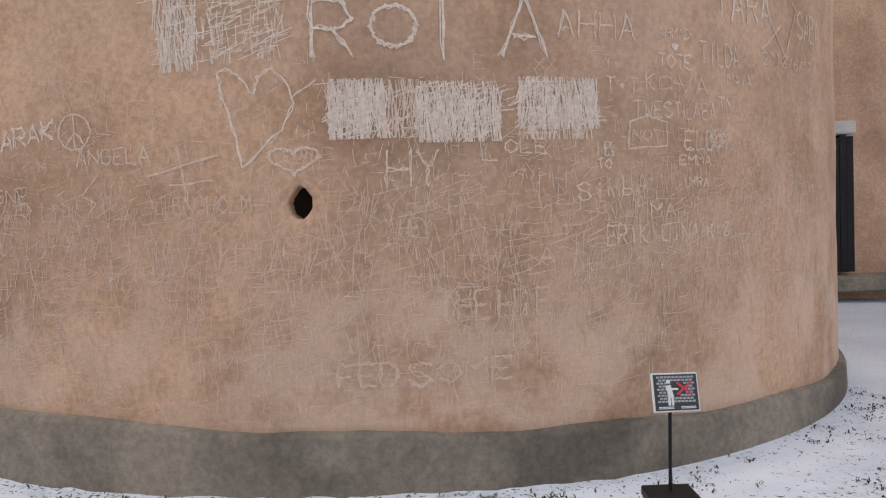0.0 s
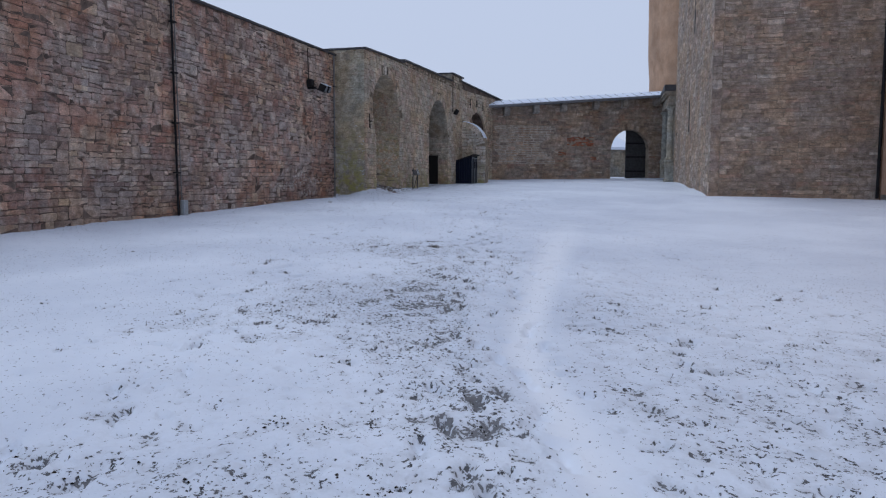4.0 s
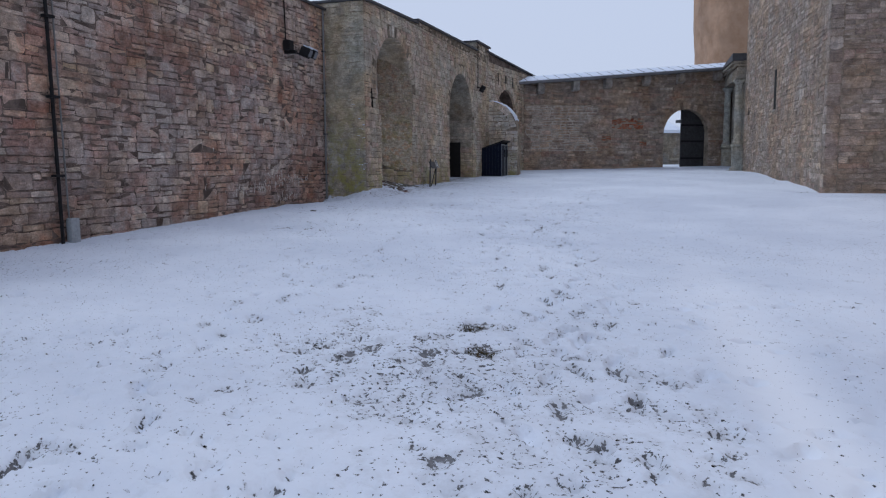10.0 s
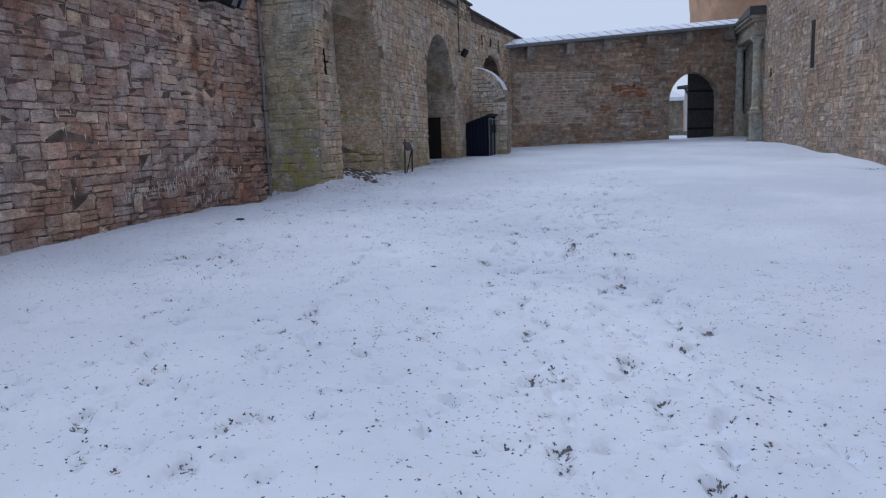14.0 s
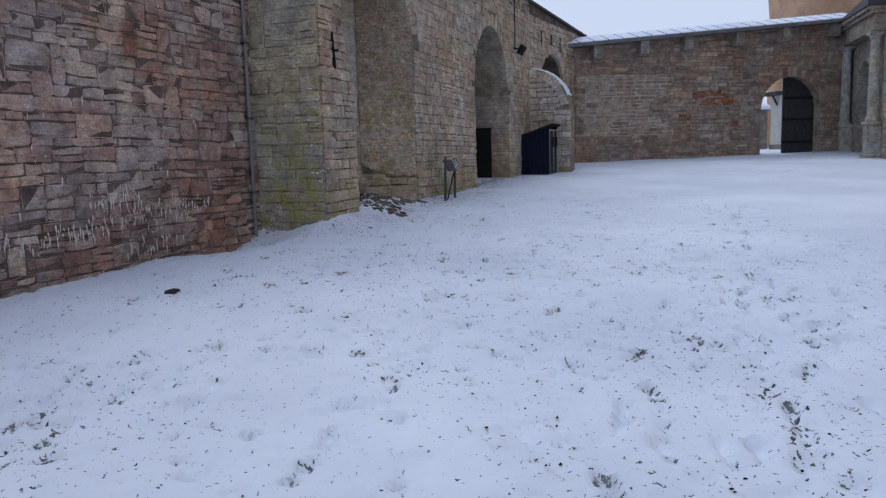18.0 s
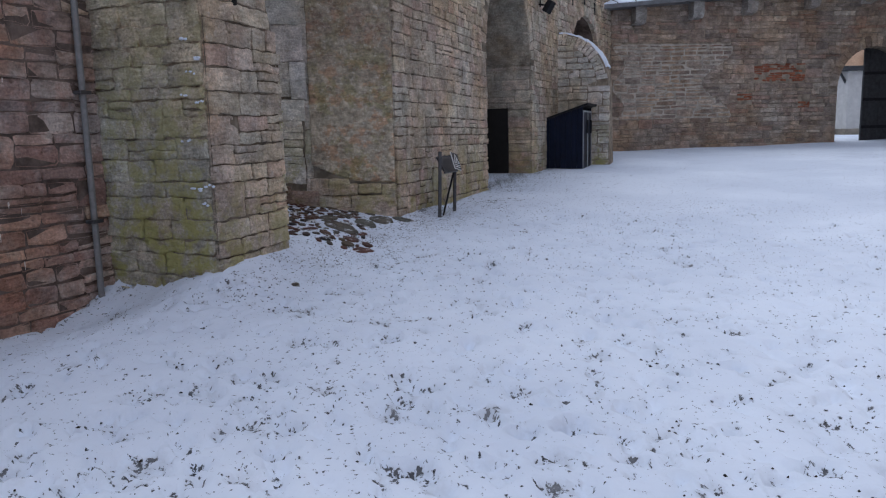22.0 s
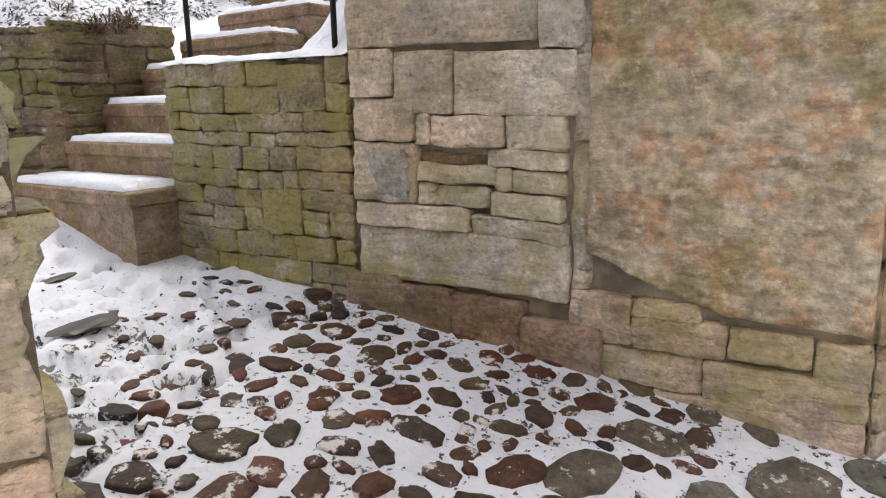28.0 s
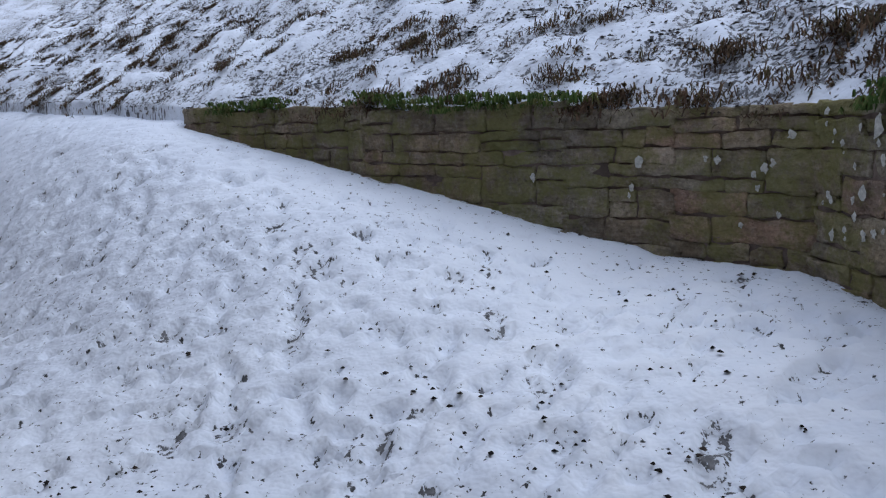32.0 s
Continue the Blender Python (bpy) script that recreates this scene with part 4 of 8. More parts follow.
def build_arcade():
    w = thing("arcade_wall", ARC.at(6, 1.0), "tall arcade wall of grey brown stone with two open arches", "wall", kind="structure")
    out = [(0.13, 0.2), (1.22, 0.2), (1.22, 2.9), (0.86, A1[1])]
    out += [(A1[0] - A1[2] * math.cos(t), A1[1] + A1[2] * math.sin(t)) for t in np.linspace(0, math.pi, 25)]
    out += [(3.87, A1[1]), (3.87, 0.2), (7.9, 0.2), (7.9, A2[1])]
    out += [(A2[0] - A2[2] * math.cos(t), A2[1] + A2[2] * math.sin(t)) for t in np.linspace(0, math.pi, 25)]
    out += [(11.2, A2[1]), (11.2, 0.2), (14.0, 0.2)] + [(s, z) for s, z in ARC_TOP[::-1]]
    bm = bmesh.new()
    a = [bm.verts.new(ARC.at(s, z, 0)) for s, z in out]
    b = [bm.verts.new(ARC.at(s - (0.46 if i in (1, 2, 3, 4) else 0), z, -2.0)) for i, (s, z) in enumerate(out)]
    bm.faces.new(a)
    bm.faces.new(b[::-1])
    for i in range(len(out)):
        j = (i + 1) % len(out)
        bm.faces.new((a[i], a[j], b[j], b[i]))
    part("wall_core", bm, M_SOFFIT, w)
    bed = bmesh.new()
    bed.faces.new([bed.verts.new(ARC.at(s, z, 0.021)) for s, z in out])
    part("joint_bed", bed, M_JOINT, w)
    masonry(w, ARC, arcade_spans, 0.5, 6.2, M_ARCADE, near=lambda s, z: s < 7.9 and z < 3.0, seed=8, high=(0.1, 0.2), long=(0.18, 0.42), proud=(0.03, 0.048), split=0.14, fine=True, amp=0.6, wob=0.009, joint=0.014,
            floor=lambda s: ground_z(*ARC.at(s, 0, 0.1)[:2]) - 0.1)
    masonry(w, ARC, lambda z: [(4.4, 14.0)] if z < 6.4 else [(11.9, 14.0)], 6.2, 6.84, M_ARCADE, seed=9)
    voussoirs(w, ARC, A1[0], A1[1], A1[2], A1[2] + 0.32, 0.05, math.pi - 0.05, 26, M_ARCADE, 4)
    voussoirs(w, ARC, A2[0], A2[1], A2[2], A2[2] + 0.32, 0.05, math.pi - 0.05, 28, M_ARCADE, 6)
    # the end of the first pier, towards the start, and its side in the passage
    end = Face(*ARC.at(0.13, 0)[:2], *(-ARC.n))
    end.n = -ARC.d
    masonry(w, end, lambda z: [(0.0, 1.16)], 0.5, 6.12, M_PIER, near=lambda s, z: z < 3.2, seed=12, high=(0.09, 0.2), long=(0.18, 0.5), split=0.15, proud=(0.014, 0.034), fine=True, amp=1.0, wob=0.012, joint=0.007)
    back = np.array(ARC.at(0.88, 0, -1.9)[:2]) - np.array(ARC.at(1.2, 0)[:2])
    side = Face(*ARC.at(1.2, 0)[:2], *back)
    if side.n @ ARC.d < 0:
        side.n = -side.n
    masonry(w, side, lambda z: [(-0.03, 2.0)], 0.6, 2.9, M_PIER, near=lambda s, z: z < 3.4, seed=13, high=(0.09, 0.21), long=(0.6, 1.3), split=0.1, proud=(0.01, 0.055), fine=True, wob=0.014, amp=1.9, tall=0.0)
    inner = Face(*ARC.at(11.2, 0)[:2], *(-ARC.n))
    inner.n = -ARC.d
    masonry(w, inner, lambda z: [(0.0, 1.9 if z > 2.7 else 0.5)], 0.9, 3.6, M_ARCADE, seed=14, high=(0.12, 0.24), long=(0.3, 0.6))
    # flat near-black panel on the jamb: a doorway's shade put into colour
    part("side_door", box(bmesh.new(), (11.15, -1.96, 0.9), (11.197, -0.5, 2.7), ARC.matrix(0, 0)), M_DARK, w, "near-black panel painted as a dark doorway")
    # back of the second arch, painted near black in place of its shade
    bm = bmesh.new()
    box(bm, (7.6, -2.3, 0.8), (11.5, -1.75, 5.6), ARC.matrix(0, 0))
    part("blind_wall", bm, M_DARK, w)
    # lead capping
    bm = bmesh.new()
    for s0, s1, z0, z1 in ((0.08, 4.4, 6.13, 6.27), (4.38, 11.92, 6.36, 6.48), (11.85, 14.08, 6.85, 6.88)):
        v = [bm.verts.new(ARC.at(s, z + dz, o)) for s, z in ((s0, z0), (s1, z1)) for dz in (0.0, 0.07) for o in (0.1, -2.05)]
        for q in ((0, 1, 3, 2), (4, 6, 7, 5), (0, 2, 6, 4), (1, 5, 7, 3), (2, 3, 7, 6), (0, 4, 5, 1)):
            bm.faces.new([v[i] for i in q])
    part("capping", bm, M_LEAD, w, "dark sheet metal capping")
    return w


# ---- bend, buttress ----
def build_bend():
    w = thing("niche_wall", BEND.at(2, 1.2), "stone wall with a high blind niche beside the arcade", "wall", kind="structure")
    c, sp, r = 2.35, 3.95, 1.35
    out = [(-0.3, 0.4), (c - r, 0.4)] + [(c - r * math.cos(t), sp + r * math.sin(t)) for t in np.linspace(0, math.pi, 19)] + [(c + r, 0.4), (7.0, 0.4), (7.0, 6.25), (-0.3, 6.7)]
    bm = bmesh.new()
    a, b = [bm.verts.new(BEND.at(s, z, 0)) for s, z in out], [bm.verts.new(BEND.at(s, z, -0.7)) for s, z in out]
    bm.faces.new(a)
    for i in range(len(out)):
        j = (i + 1) % len(out)
        bm.faces.new((a[i], a[j], b[j], b[i]))
    box(bm, (-0.3, -1.4, 0.4), (7.0, -0.7, 6.25), BEND.matrix(0, 0))
    part("wall_core", bm, M_MORTAR, w)

    def spans(z):
        o = [(0.0, 5.2)]
        if z < sp:
            return minus(o, c - r, c + r)
        if z < sp + r:
            h = math.sqrt(r * r - (z - sp) ** 2)
            return minus(o, c - h, c + h)
        for s in (1.25, 2.25, 3.2):
            if 5.45 < z < 5.95:
                o = minus(o, s - 0.07, s + 0.07)
        return o
    masonry(w, BEND, spans, 1.0, 6.3, M_ARCADE, seed=21)
    voussoirs(w, BEND, c, sp, r - 0.02, r + 0.26, 0.03, math.pi - 0.03, 22, M_ARCADE, 26)
    back = Face(*BEND.at(0, 0, -0.7)[:2], *BEND.d)
    back.n = BEND.n
    masonry(w, back, lambda z: [(c - r, c + r)], 1.0, 5.3, M_CURTAIN, seed=22)
    # slits are near-black boxes on the solid wall, their inner shade painted
    bm = bmesh.new()
    for s in (1.25, 2.25, 3.2):
        box(bm, (s - 0.08, -0.05, 5.45), (s + 0.08, 0.004, 5.95), BEND.matrix(0, 0))
    part("slit", bm, M_DARK, w)
    bm = bmesh.new()
    v = [bm.verts.new(BEND.at(s, z + dz, o)) for s, z in ((-0.3, 6.7), (7.0, 6.27)) for dz in (0.0, 0.07) for o in (0.1, -1.45)]
    for q in ((0, 1, 3, 2), (4, 6, 7, 5), (0, 2, 6, 4), (1, 5, 7, 3), (2, 3, 7, 6), (0, 4, 5, 1)):
        bm.faces.new([v[i] for i in q])
    part("capping", bm, M_LEAD, w, "dark sheet metal capping")
    # quarter arch buttress
    w = thing("buttress", ARC.at(14.2, 1.25, 0.6), "stone buttress with a curved snow dusted top beside the shed", "buttress", kind="structure")
    prof = [(0.0, 4.58)] + [(1.3 * math.sin(t), 3.3 + 1.28 * math.cos(t)) for t in np.linspace(0.1, math.pi / 2, 14)] + [(1.36, 1.0), (0.0, 1.0)]
    bm = bmesh.new()
    a, b = [bm.verts.new(ARC.at(13.98, z, o)) for o, z in prof], [bm.verts.new(ARC.at(14.62, z, o)) for o, z in prof]
    bm.faces.new(a)
    bm.faces.new(b[::-1])
    for i in range(len(prof)):
        j = (i + 1) % len(prof)
        bm.faces.new((a[i], a[j], b[j], b[i]))
    part("core", bm, M_MORTAR_PALE, w)
    face = Face(*ARC.at(13.98, 0)[:2], *ARC.n)
    face.n = -ARC.d

    def bspans(z):
        if z < 3.3:
            return [(0.02, 1.34)]
        k = 1 - ((z - 3.3) / 1.0) ** 2
        return [(0.02, 1.02 * math.sqrt(k))] if k > 0.05 else []
    masonry(w, face, bspans, 1.0, 4.28, M_ASHLAR, near=lambda s, z: True, seed=23, high=(0.13, 0.22), long=(0.2, 0.45), joint=0.02)
    voussoirs(w, face, 0.0, 3.3, 1.02, 1.28, 0.1, math.pi / 2 - 0.02, 14, M_ASHLAR, 24)
    bm = bmesh.new()
    ts = np.linspace(0.05, 1.25, 24)
    rng = random.Random(3)
    rows = []
    for t in ts:
        k = 0.03 + rng.uniform(0, 0.025)
        rows.append([bm.verts.new(ARC.at(s, 3.3 + (1.28 + dz) * math.cos(t), (1.3 + dz) * math.sin(t))) for s, dz in ((13.97, 0.0), (13.99, k), (14.3, k + 0.02), (14.6, k), (14.62, 0.0))])
    for p, q in zip(rows, rows[1:]):
        for i in range(4):
            bm.faces.new((p[i], p[i + 1], q[i + 1], q[i]))
    part("snow_cap", bm, M_SNOWCAP, w, smooth=True)


# ---- end wall with the gate ----
GATE = (7.66, 10.24, 3.33)   # from, to, springing


def end_top(s):
    return 5.77 + 0.082 * s


def build_end():
    w = thing("end_wall", END.at(5, 1.4), "stone end wall under a sloping snow covered roof", "wall", kind="structure")
    g0, g1, sp = GATE
    c, r = (g0 + g1) / 2, (g1 - g0) / 2
    out = [(-3.0, 0.4), (g0, 0.4)] + [(c - r * math.cos(t), sp + r * math.sin(t)) for t in np.linspace(0, math.pi, 21)] + [(g1, 0.4), (13.0, 0.4), (13.0, end_top(13)), (-3.0, end_top(-3))]
    bm = bmesh.new()
    a, b = [bm.verts.new(END.at(s, z, 0)) for s, z in out], [bm.verts.new(END.at(s, z, -0.9)) for s, z in out]
    bm.faces.new(a)
    bm.faces.new(b[::-1])
    for i in range(len(out)):
        j = (i + 1) % len(out)
        bm.faces.new((a[i], a[j], b[j], b[i]))
    part("wall_core", bm, M_MORTAR_PALE, w)

    def spans(z, lo=0.0, hi=11.3):
        o = [(lo, hi)]
        if z < sp:
            return minus(o, g0, g1)
        if z < sp + r + 0.33:
            h = math.sqrt((r + 0.33) ** 2 - (z - sp) ** 2)
            return minus(o, c - h, c + h)
        return o
    def pointed(z):
        """The repointed field: from, to."""
        return (0.25 + 0.2 * math.sin(z * 5), 3.5 + 0.5 * math.sin(z * 3.1)) if 2.45 < z < 4.75 else (0.0, 0.0)

    def bricks(o, z):
        for a, b, lo, hi in ((4.75, 6.5, 3.55, 4.12), (4.2, 4.7, 2.9, 3.2), (6.3, 6.7, 2.7, 3.1)):
            if lo < z < hi:
                o = minus(o, a, b)
        return o
    masonry(w, END, lambda z: minus(bricks(spans(z), z), *pointed(z)), 1.2, 5.75, M_END, near=lambda s, z: 1.0 < z < 3.6 and 3.5 < s < 7.6, seed=31, high=(0.09, 0.18), long=(0.2, 0.6), joint=0.016, proud=(0.015, 0.035))
    masonry(w, END, lambda z: [(max(0.0, (z - 5.77) / 0.082), 11.3)], 5.75, 6.6, M_END, seed=32)
    voussoirs(w, END, c, sp, r, r + 0.33, 0.03, math.pi - 0.03, 22, M_END, 33)
    masonry(w, END, lambda z: bricks([], z) or ([(4.75, 6.5)] if 3.55 < z < 4.12 else [(4.2, 4.7)] if 2.9 < z < 3.2 else [(6.3, 6.7)] if 2.7 < z < 3.1 else []), 2.7, 4.12, M_BRICK,
            near=lambda s, z: True, seed=34, high=(0.065, 0.075), long=(0.12, 0.26), split=0, name="brick", skip=0.25, proud=(0.0, 0.02))
    # pale repointing over the old stonework
    bm = bmesh.new()
    zs = np.linspace(2.46, 4.74, 30)
    sides = [[bm.verts.new(END.at(pointed(z)[k], z, 0.014)) for z in zs] for k in (0, 1)]
    for i in range(29):
        bm.faces.new((sides[0][i], sides[1][i], sides[1][i + 1], sides[0][i + 1]))
    part("pointing", bm, M_POINTING, w, "pale lime pointing")
    masonry(w, END, lambda z: [pointed(z)] if 2.45 < z < 4.75 else [], 2.46, 4.74, M_END, near=lambda s, z: True, seed=36, high=(0.1, 0.17), long=(0.25, 0.6), joint=0.042, proud=(0.018, 0.03))
    # corbels under the eave
    for s in (0.8, 2.65, 4.4, 6.5, 8.45, 10.55):
        bm = bmesh.new()
        z = end_top(s)
        v = [(s - 0.17, z - 0.02), (s + 0.17, z - 0.02)]
        prof = [(0.0, z - 0.02), (0.4, z - 0.02), (0.4, z - 0.4), (0.32, z - 0.5), (0.0, z - 0.54)]
        a, b = [bm.verts.new(END.at(s - 0.17, q, o)) for o, q in prof], [bm.verts.new(END.at(s + 0.17, q, o)) for o, q in prof]
        bm.faces.new(a)
        bm.faces.new(b[::-1])
        for i in range(5):
            bm.faces.new((a[i], a[(i + 1) % 5], b[(i + 1) % 5], b[i]))
        part("corbel", bm, M_CORBEL, w)
    # roof: dark eave, sheet with standing seams, thin snow
    bm = bmesh.new()
    prof = [(0.55, -0.02), (0.55, 0.1), (-0.45, 0.4), (-1.45, 0.1), (-1.45, -0.02)]
    a, b = [bm.verts.new(END.at(-0.6, end_top(-0.6) + q, o)) for o, q in prof], [bm.verts.new(END.at(11.4, end_top(11.4) + q, o)) for o, q in prof]
    bm.faces.new(a)
    bm.faces.new(b[::-1])
    for i in range(5):
        bm.faces.new((a[i], a[(i + 1) % 5], b[(i + 1) % 5], b[i]))
    part("roof", bm, M_ZINC, w, "grey sheet metal roof")
    for k in range(21):
        s0, s1 = -0.55 + k * 0.57, -0.55 + k * 0.57 + 0.53
        bm = bmesh.new()
        vs = [bm.verts.new(END.at(s, end_top(s) + q, o)) for s in (s0, s1) for o, q in ((0.548, 0.105), (0.53, 0.135), (-0.45, 0.43), (-0.45, 0.4))]
        for q in ((0, 1, 5, 4), (1, 2, 6, 5), (2, 3, 7, 6), (0, 3, 2, 1), (4, 5, 6, 7)):
            bm.faces.new([vs[i] for i in q])
        part("snow_strip", bm, M_SNOWCAP, w)
        bm = bmesh.new()
        rod(bm, END.at(s1 + 0.02, end_top(s1) + 0.13, 0.52), END.at(s1 + 0.02, end_top(s1) + 0.41, -0.42), 0.02, n=6)
        part("seam", bm, M_LEAD, w)
    # gate leaf
    d = thing("gate_leaf", END.at(9.4, 1.5, -0.35), "dark tarred timber gate leaf standing half closed", "gate", kind="structure")
    x0, x1 = 8.84, 10.22
    k = 0
    x = x0
    while x < x1 - 0.02:
        wd = min(0.2, x1 - x)
        xm = x + wd / 2
        bm = bmesh.new()
        rim = [(xx, sp + math.sqrt(max(0.0, (r - 0.015) ** 2 - (xx - c) ** 2))) for xx in (x + wd - 0.004, xm, x + 0.004)]
        prof = [(x + 0.004, 1.52), (x + wd - 0.004, 1.52)] + rim
        o = -0.36 + 0.005 * (k % 2)
        a, b = [bm.verts.new(END.at(xx, zz, o)) for xx, zz in prof], [bm.verts.new(END.at(xx, zz, -0.42)) for xx, zz in prof]
        bm.faces.new(a)
        bm.faces.new(b[::-1])
        for i in range(5):
            bm.faces.new((a[i], a[(i + 1) % 5], b[(i + 1) % 5], b[i]))
        part("plank", bm, M_OAK, d)
        x += wd
        k += 1
    for z in (2.0, 2.9, 3.75):
        part("strap", box(bmesh.new(), (x0, -0.36, z), (x1 - 0.03, -0.33, z + 0.1), END.matrix(0, 0), 0.005), M_BLACK, d)
    part("threshold", box(bmesh.new(), (g0, -0.9, 1.3), (g1, -0.05, 1.53), END.matrix(0, 0), 0.01), M_TRIM, d)


# ---- tower ----
def build_tower():
    w = thing("stone_tower", (-30, 24, 1.0), "massive square tower of coursed brown stone", "tower", kind="structure")
    poly = [(-26.14, 18.45), TLEFT.at(14.5, 0)[:2], tuple(np.array(TLEFT.at(14.5, 0)[:2]) + TFRONT.d * 5.9), TFRONT.at(5.9, 0)[:2]]
    part("wall_core", prism(bmesh.new(), poly, -0.5, 17.0), M_MORTAR_PALE, w)

    def left(z):
        o = [(0.35, 14.5)]
        if 3.75 < z < 5.35:
            o = minus(o, 7.25, 7.75)
        if 3.9 < z < 4.3:
            o = minus(o, 13.2, 13.5)
        if 8.2 < z < 10.2:
            o = minus(o, 6.2, 6.6)
        return o
    masonry(w, TLEFT, left, 0.5, 11.0, M_TOWER, near=lambda s, z: z < 3.0 and s < 9, seed=41, high=(0.11, 0.22), long=(0.25, 0.7), proud=(0.0, 0.022))

    def front(z):
        o = [(0.35, 5.85)]
        if 8.55 < z < 10.4:
            o = minus(o, 5.0, 5.66)
        if 1.75 < z < 2.0:
            o = minus(o, 1.25, 1.6)
        return o
    masonry(w, TFRONT, front, 0.4, 11.0, M_TOWER, near=lambda s, z: z < 4.2, seed=42, high=(0.1, 0.2), long=(0.2, 0.65), proud=(0.0, 0.028))
    # corner stones
    rng = random.Random(7)
    z = 0.4
    k = 0
    while z < 11:
        h = rng.uniform(0.22, 0.42)
        v, f = stone(rng, TFRONT, 0.0, 0.33 if k % 2 else 0.34, z + 0.006, z + h - 0.006, 0.02)
        mesh_object("corner_stone", v, f, M_TOWER, w)
        v, f = stone(rng, TLEFT, 0.0, 0.34, z + 0.006, z + h - 0.006, 0.02)
        mesh_object("corner_stone", v, f, M_TOWER, w)
        z += h
        k += 1
    # no cut openings here: near-black boxes paint the shade of the slits
    bm = bmesh.new()
    box(bm, (7.3, -0.3, 3.8), (7.7, 0.005, 5.3), TLEFT.matrix(0, 0))
    part("slit_window", bm, M_DARK, w)
    part("slit_sill", box(bmesh.new(), (7.2, -0.02, 3.7), (7.8, 0.06, 3.78), TLEFT.matrix(0, 0), 0.01), M_TRIM, w)
    part("slit_window", box(bmesh.new(), (13.22, -0.3, 3.92), (13.48, 0.005, 4.28), TLEFT.matrix(0, 0)), M_DARK, w)
    part("slit_window", box(bmesh.new(), (6.22, -0.3, 8.2), (6.58, 0.005, 10.2), TLEFT.matrix(0, 0)), M_DARK, w)
    return w


def window(face, s0, s1, z0, z1, cols, rows, name, label, deep=0.1, sill=True):
    """A small-paned window let into a wall face."""
    w = thing(name, face.at((s0 + s1) / 2, z0), label, "window", kind="structure")
    m = face.matrix(0, 0)
    part("pane", box(bmesh.new(), (s0, -deep, z0), (s1, -deep + 0.01 + deep, z1), m), M_GLASS, w)
    e = deep * 0 + 0.01
    for a, b, c, d in ((s0, s0 + 0.06, z0, z1), (s1 - 0.06, s1, z0, z1), (s0 + 0.06, s1 - 0.06, z0, z0 + 0.06), (s0 + 0.06, s1 - 0.06, z1 - 0.06, z1)):
        part("window_frame", box(bmesh.new(), (a, e, c), (b, e + 0.05, d), m, 0.005), M_FRAME, w)
    for i in range(1, cols):
        x = s0 + (s1 - s0) * i / cols
        part("glazing_bar", box(bmesh.new(), (x - 0.018, e, z0 + 0.06), (x + 0.018, e + 0.035, z1 - 0.06), m), M_FRAME, w)
    for j in range(1, rows):
        z = z0 + (z1 - z0) * j / rows
        part("glazing_bar", box(bmesh.new(), (s0 + 0.06, e, z - 0.016), (s1 - 0.06, e + 0.03, z + 0.016), m), M_FRAME, w)
    if sill:
        part("window_sill", box(bmesh.new(), (s0 - 0.06, 0.0, z0 - 0.07), (s1 + 0.06, 0.12, z0), m, 0.008), M_ZINC, w)


def build_facade():
    w = thing("castle_range", FACADE.at(8, 0.6), "tall plastered castle range in warm brown", "building", kind="structure")
    poly = [FACADE.at(s, 0, o)[:2] for s, o in ((0, 0), (26, 0), (26, -9), (0, -9))]
    part("wall", prism(bmesh.new(), poly, -0.6, 16.0), M_FACADE, w)
    part("plinth", box(bmesh.new(), (0.35, -0.05, 0.0), (24, 0.06, 1.0), FACADE.matrix(0, 0), 0.02), M_PLINTH, w, "grey cement plinth")
    # further range beyond the round tower
    poly = [(4.0, 13.6), (30.0, 15.0), (30.0, 24.0), (4.0, 24.0)]
    part("wall", prism(bmesh.new(), poly, -0.6, 16.0), M_FACADE, w)


def build_far_tower():
    w = thing("far_tower", (-57.6, 44.2, 2.0), "distant round plastered tower above the end wall", "tower", kind="structure")
    bm = bmesh.new()
    prof = [(6.9, -2), (6.9, 10.5), (6.95, 11.0), (7.05, 12.5), (7.15, 19.0), (7.3, 19.1), (7.3, 19.5), (5.0, 24.0), (0.3, 27.0)]
    rings = [[bm.verts.new((-57.9 + r * math.cos(a), 43.7 + r * math.sin(a), z)) for a in np.linspace(0, 2 * math.pi, 64, endpoint=False)] for r, z in prof]
    for p, q in zip(rings, rings[1:]):
        for i in range(64):
            bm.faces.new((p[i], p[(i + 1) % 64], q[(i + 1) % 64], q[i]))
    part("wall", bm, M_FARPLASTER, w, smooth=False)


# ---- round tower ----
NICHES = ((-45.2, -41.4, 2.5, 2.86, 0.4), (-37.2, -31.8, 2.46, 2.9, 0.45), (-26.6, -21.7, 2.45, 2.92, 0.5))


def rt_at(deg, z, out=0.0):
    a = radians(deg)
    r = RT[2] + out
    return (RT[0] + r * math.sin(a), RT[1] - r * math.cos(a), z)


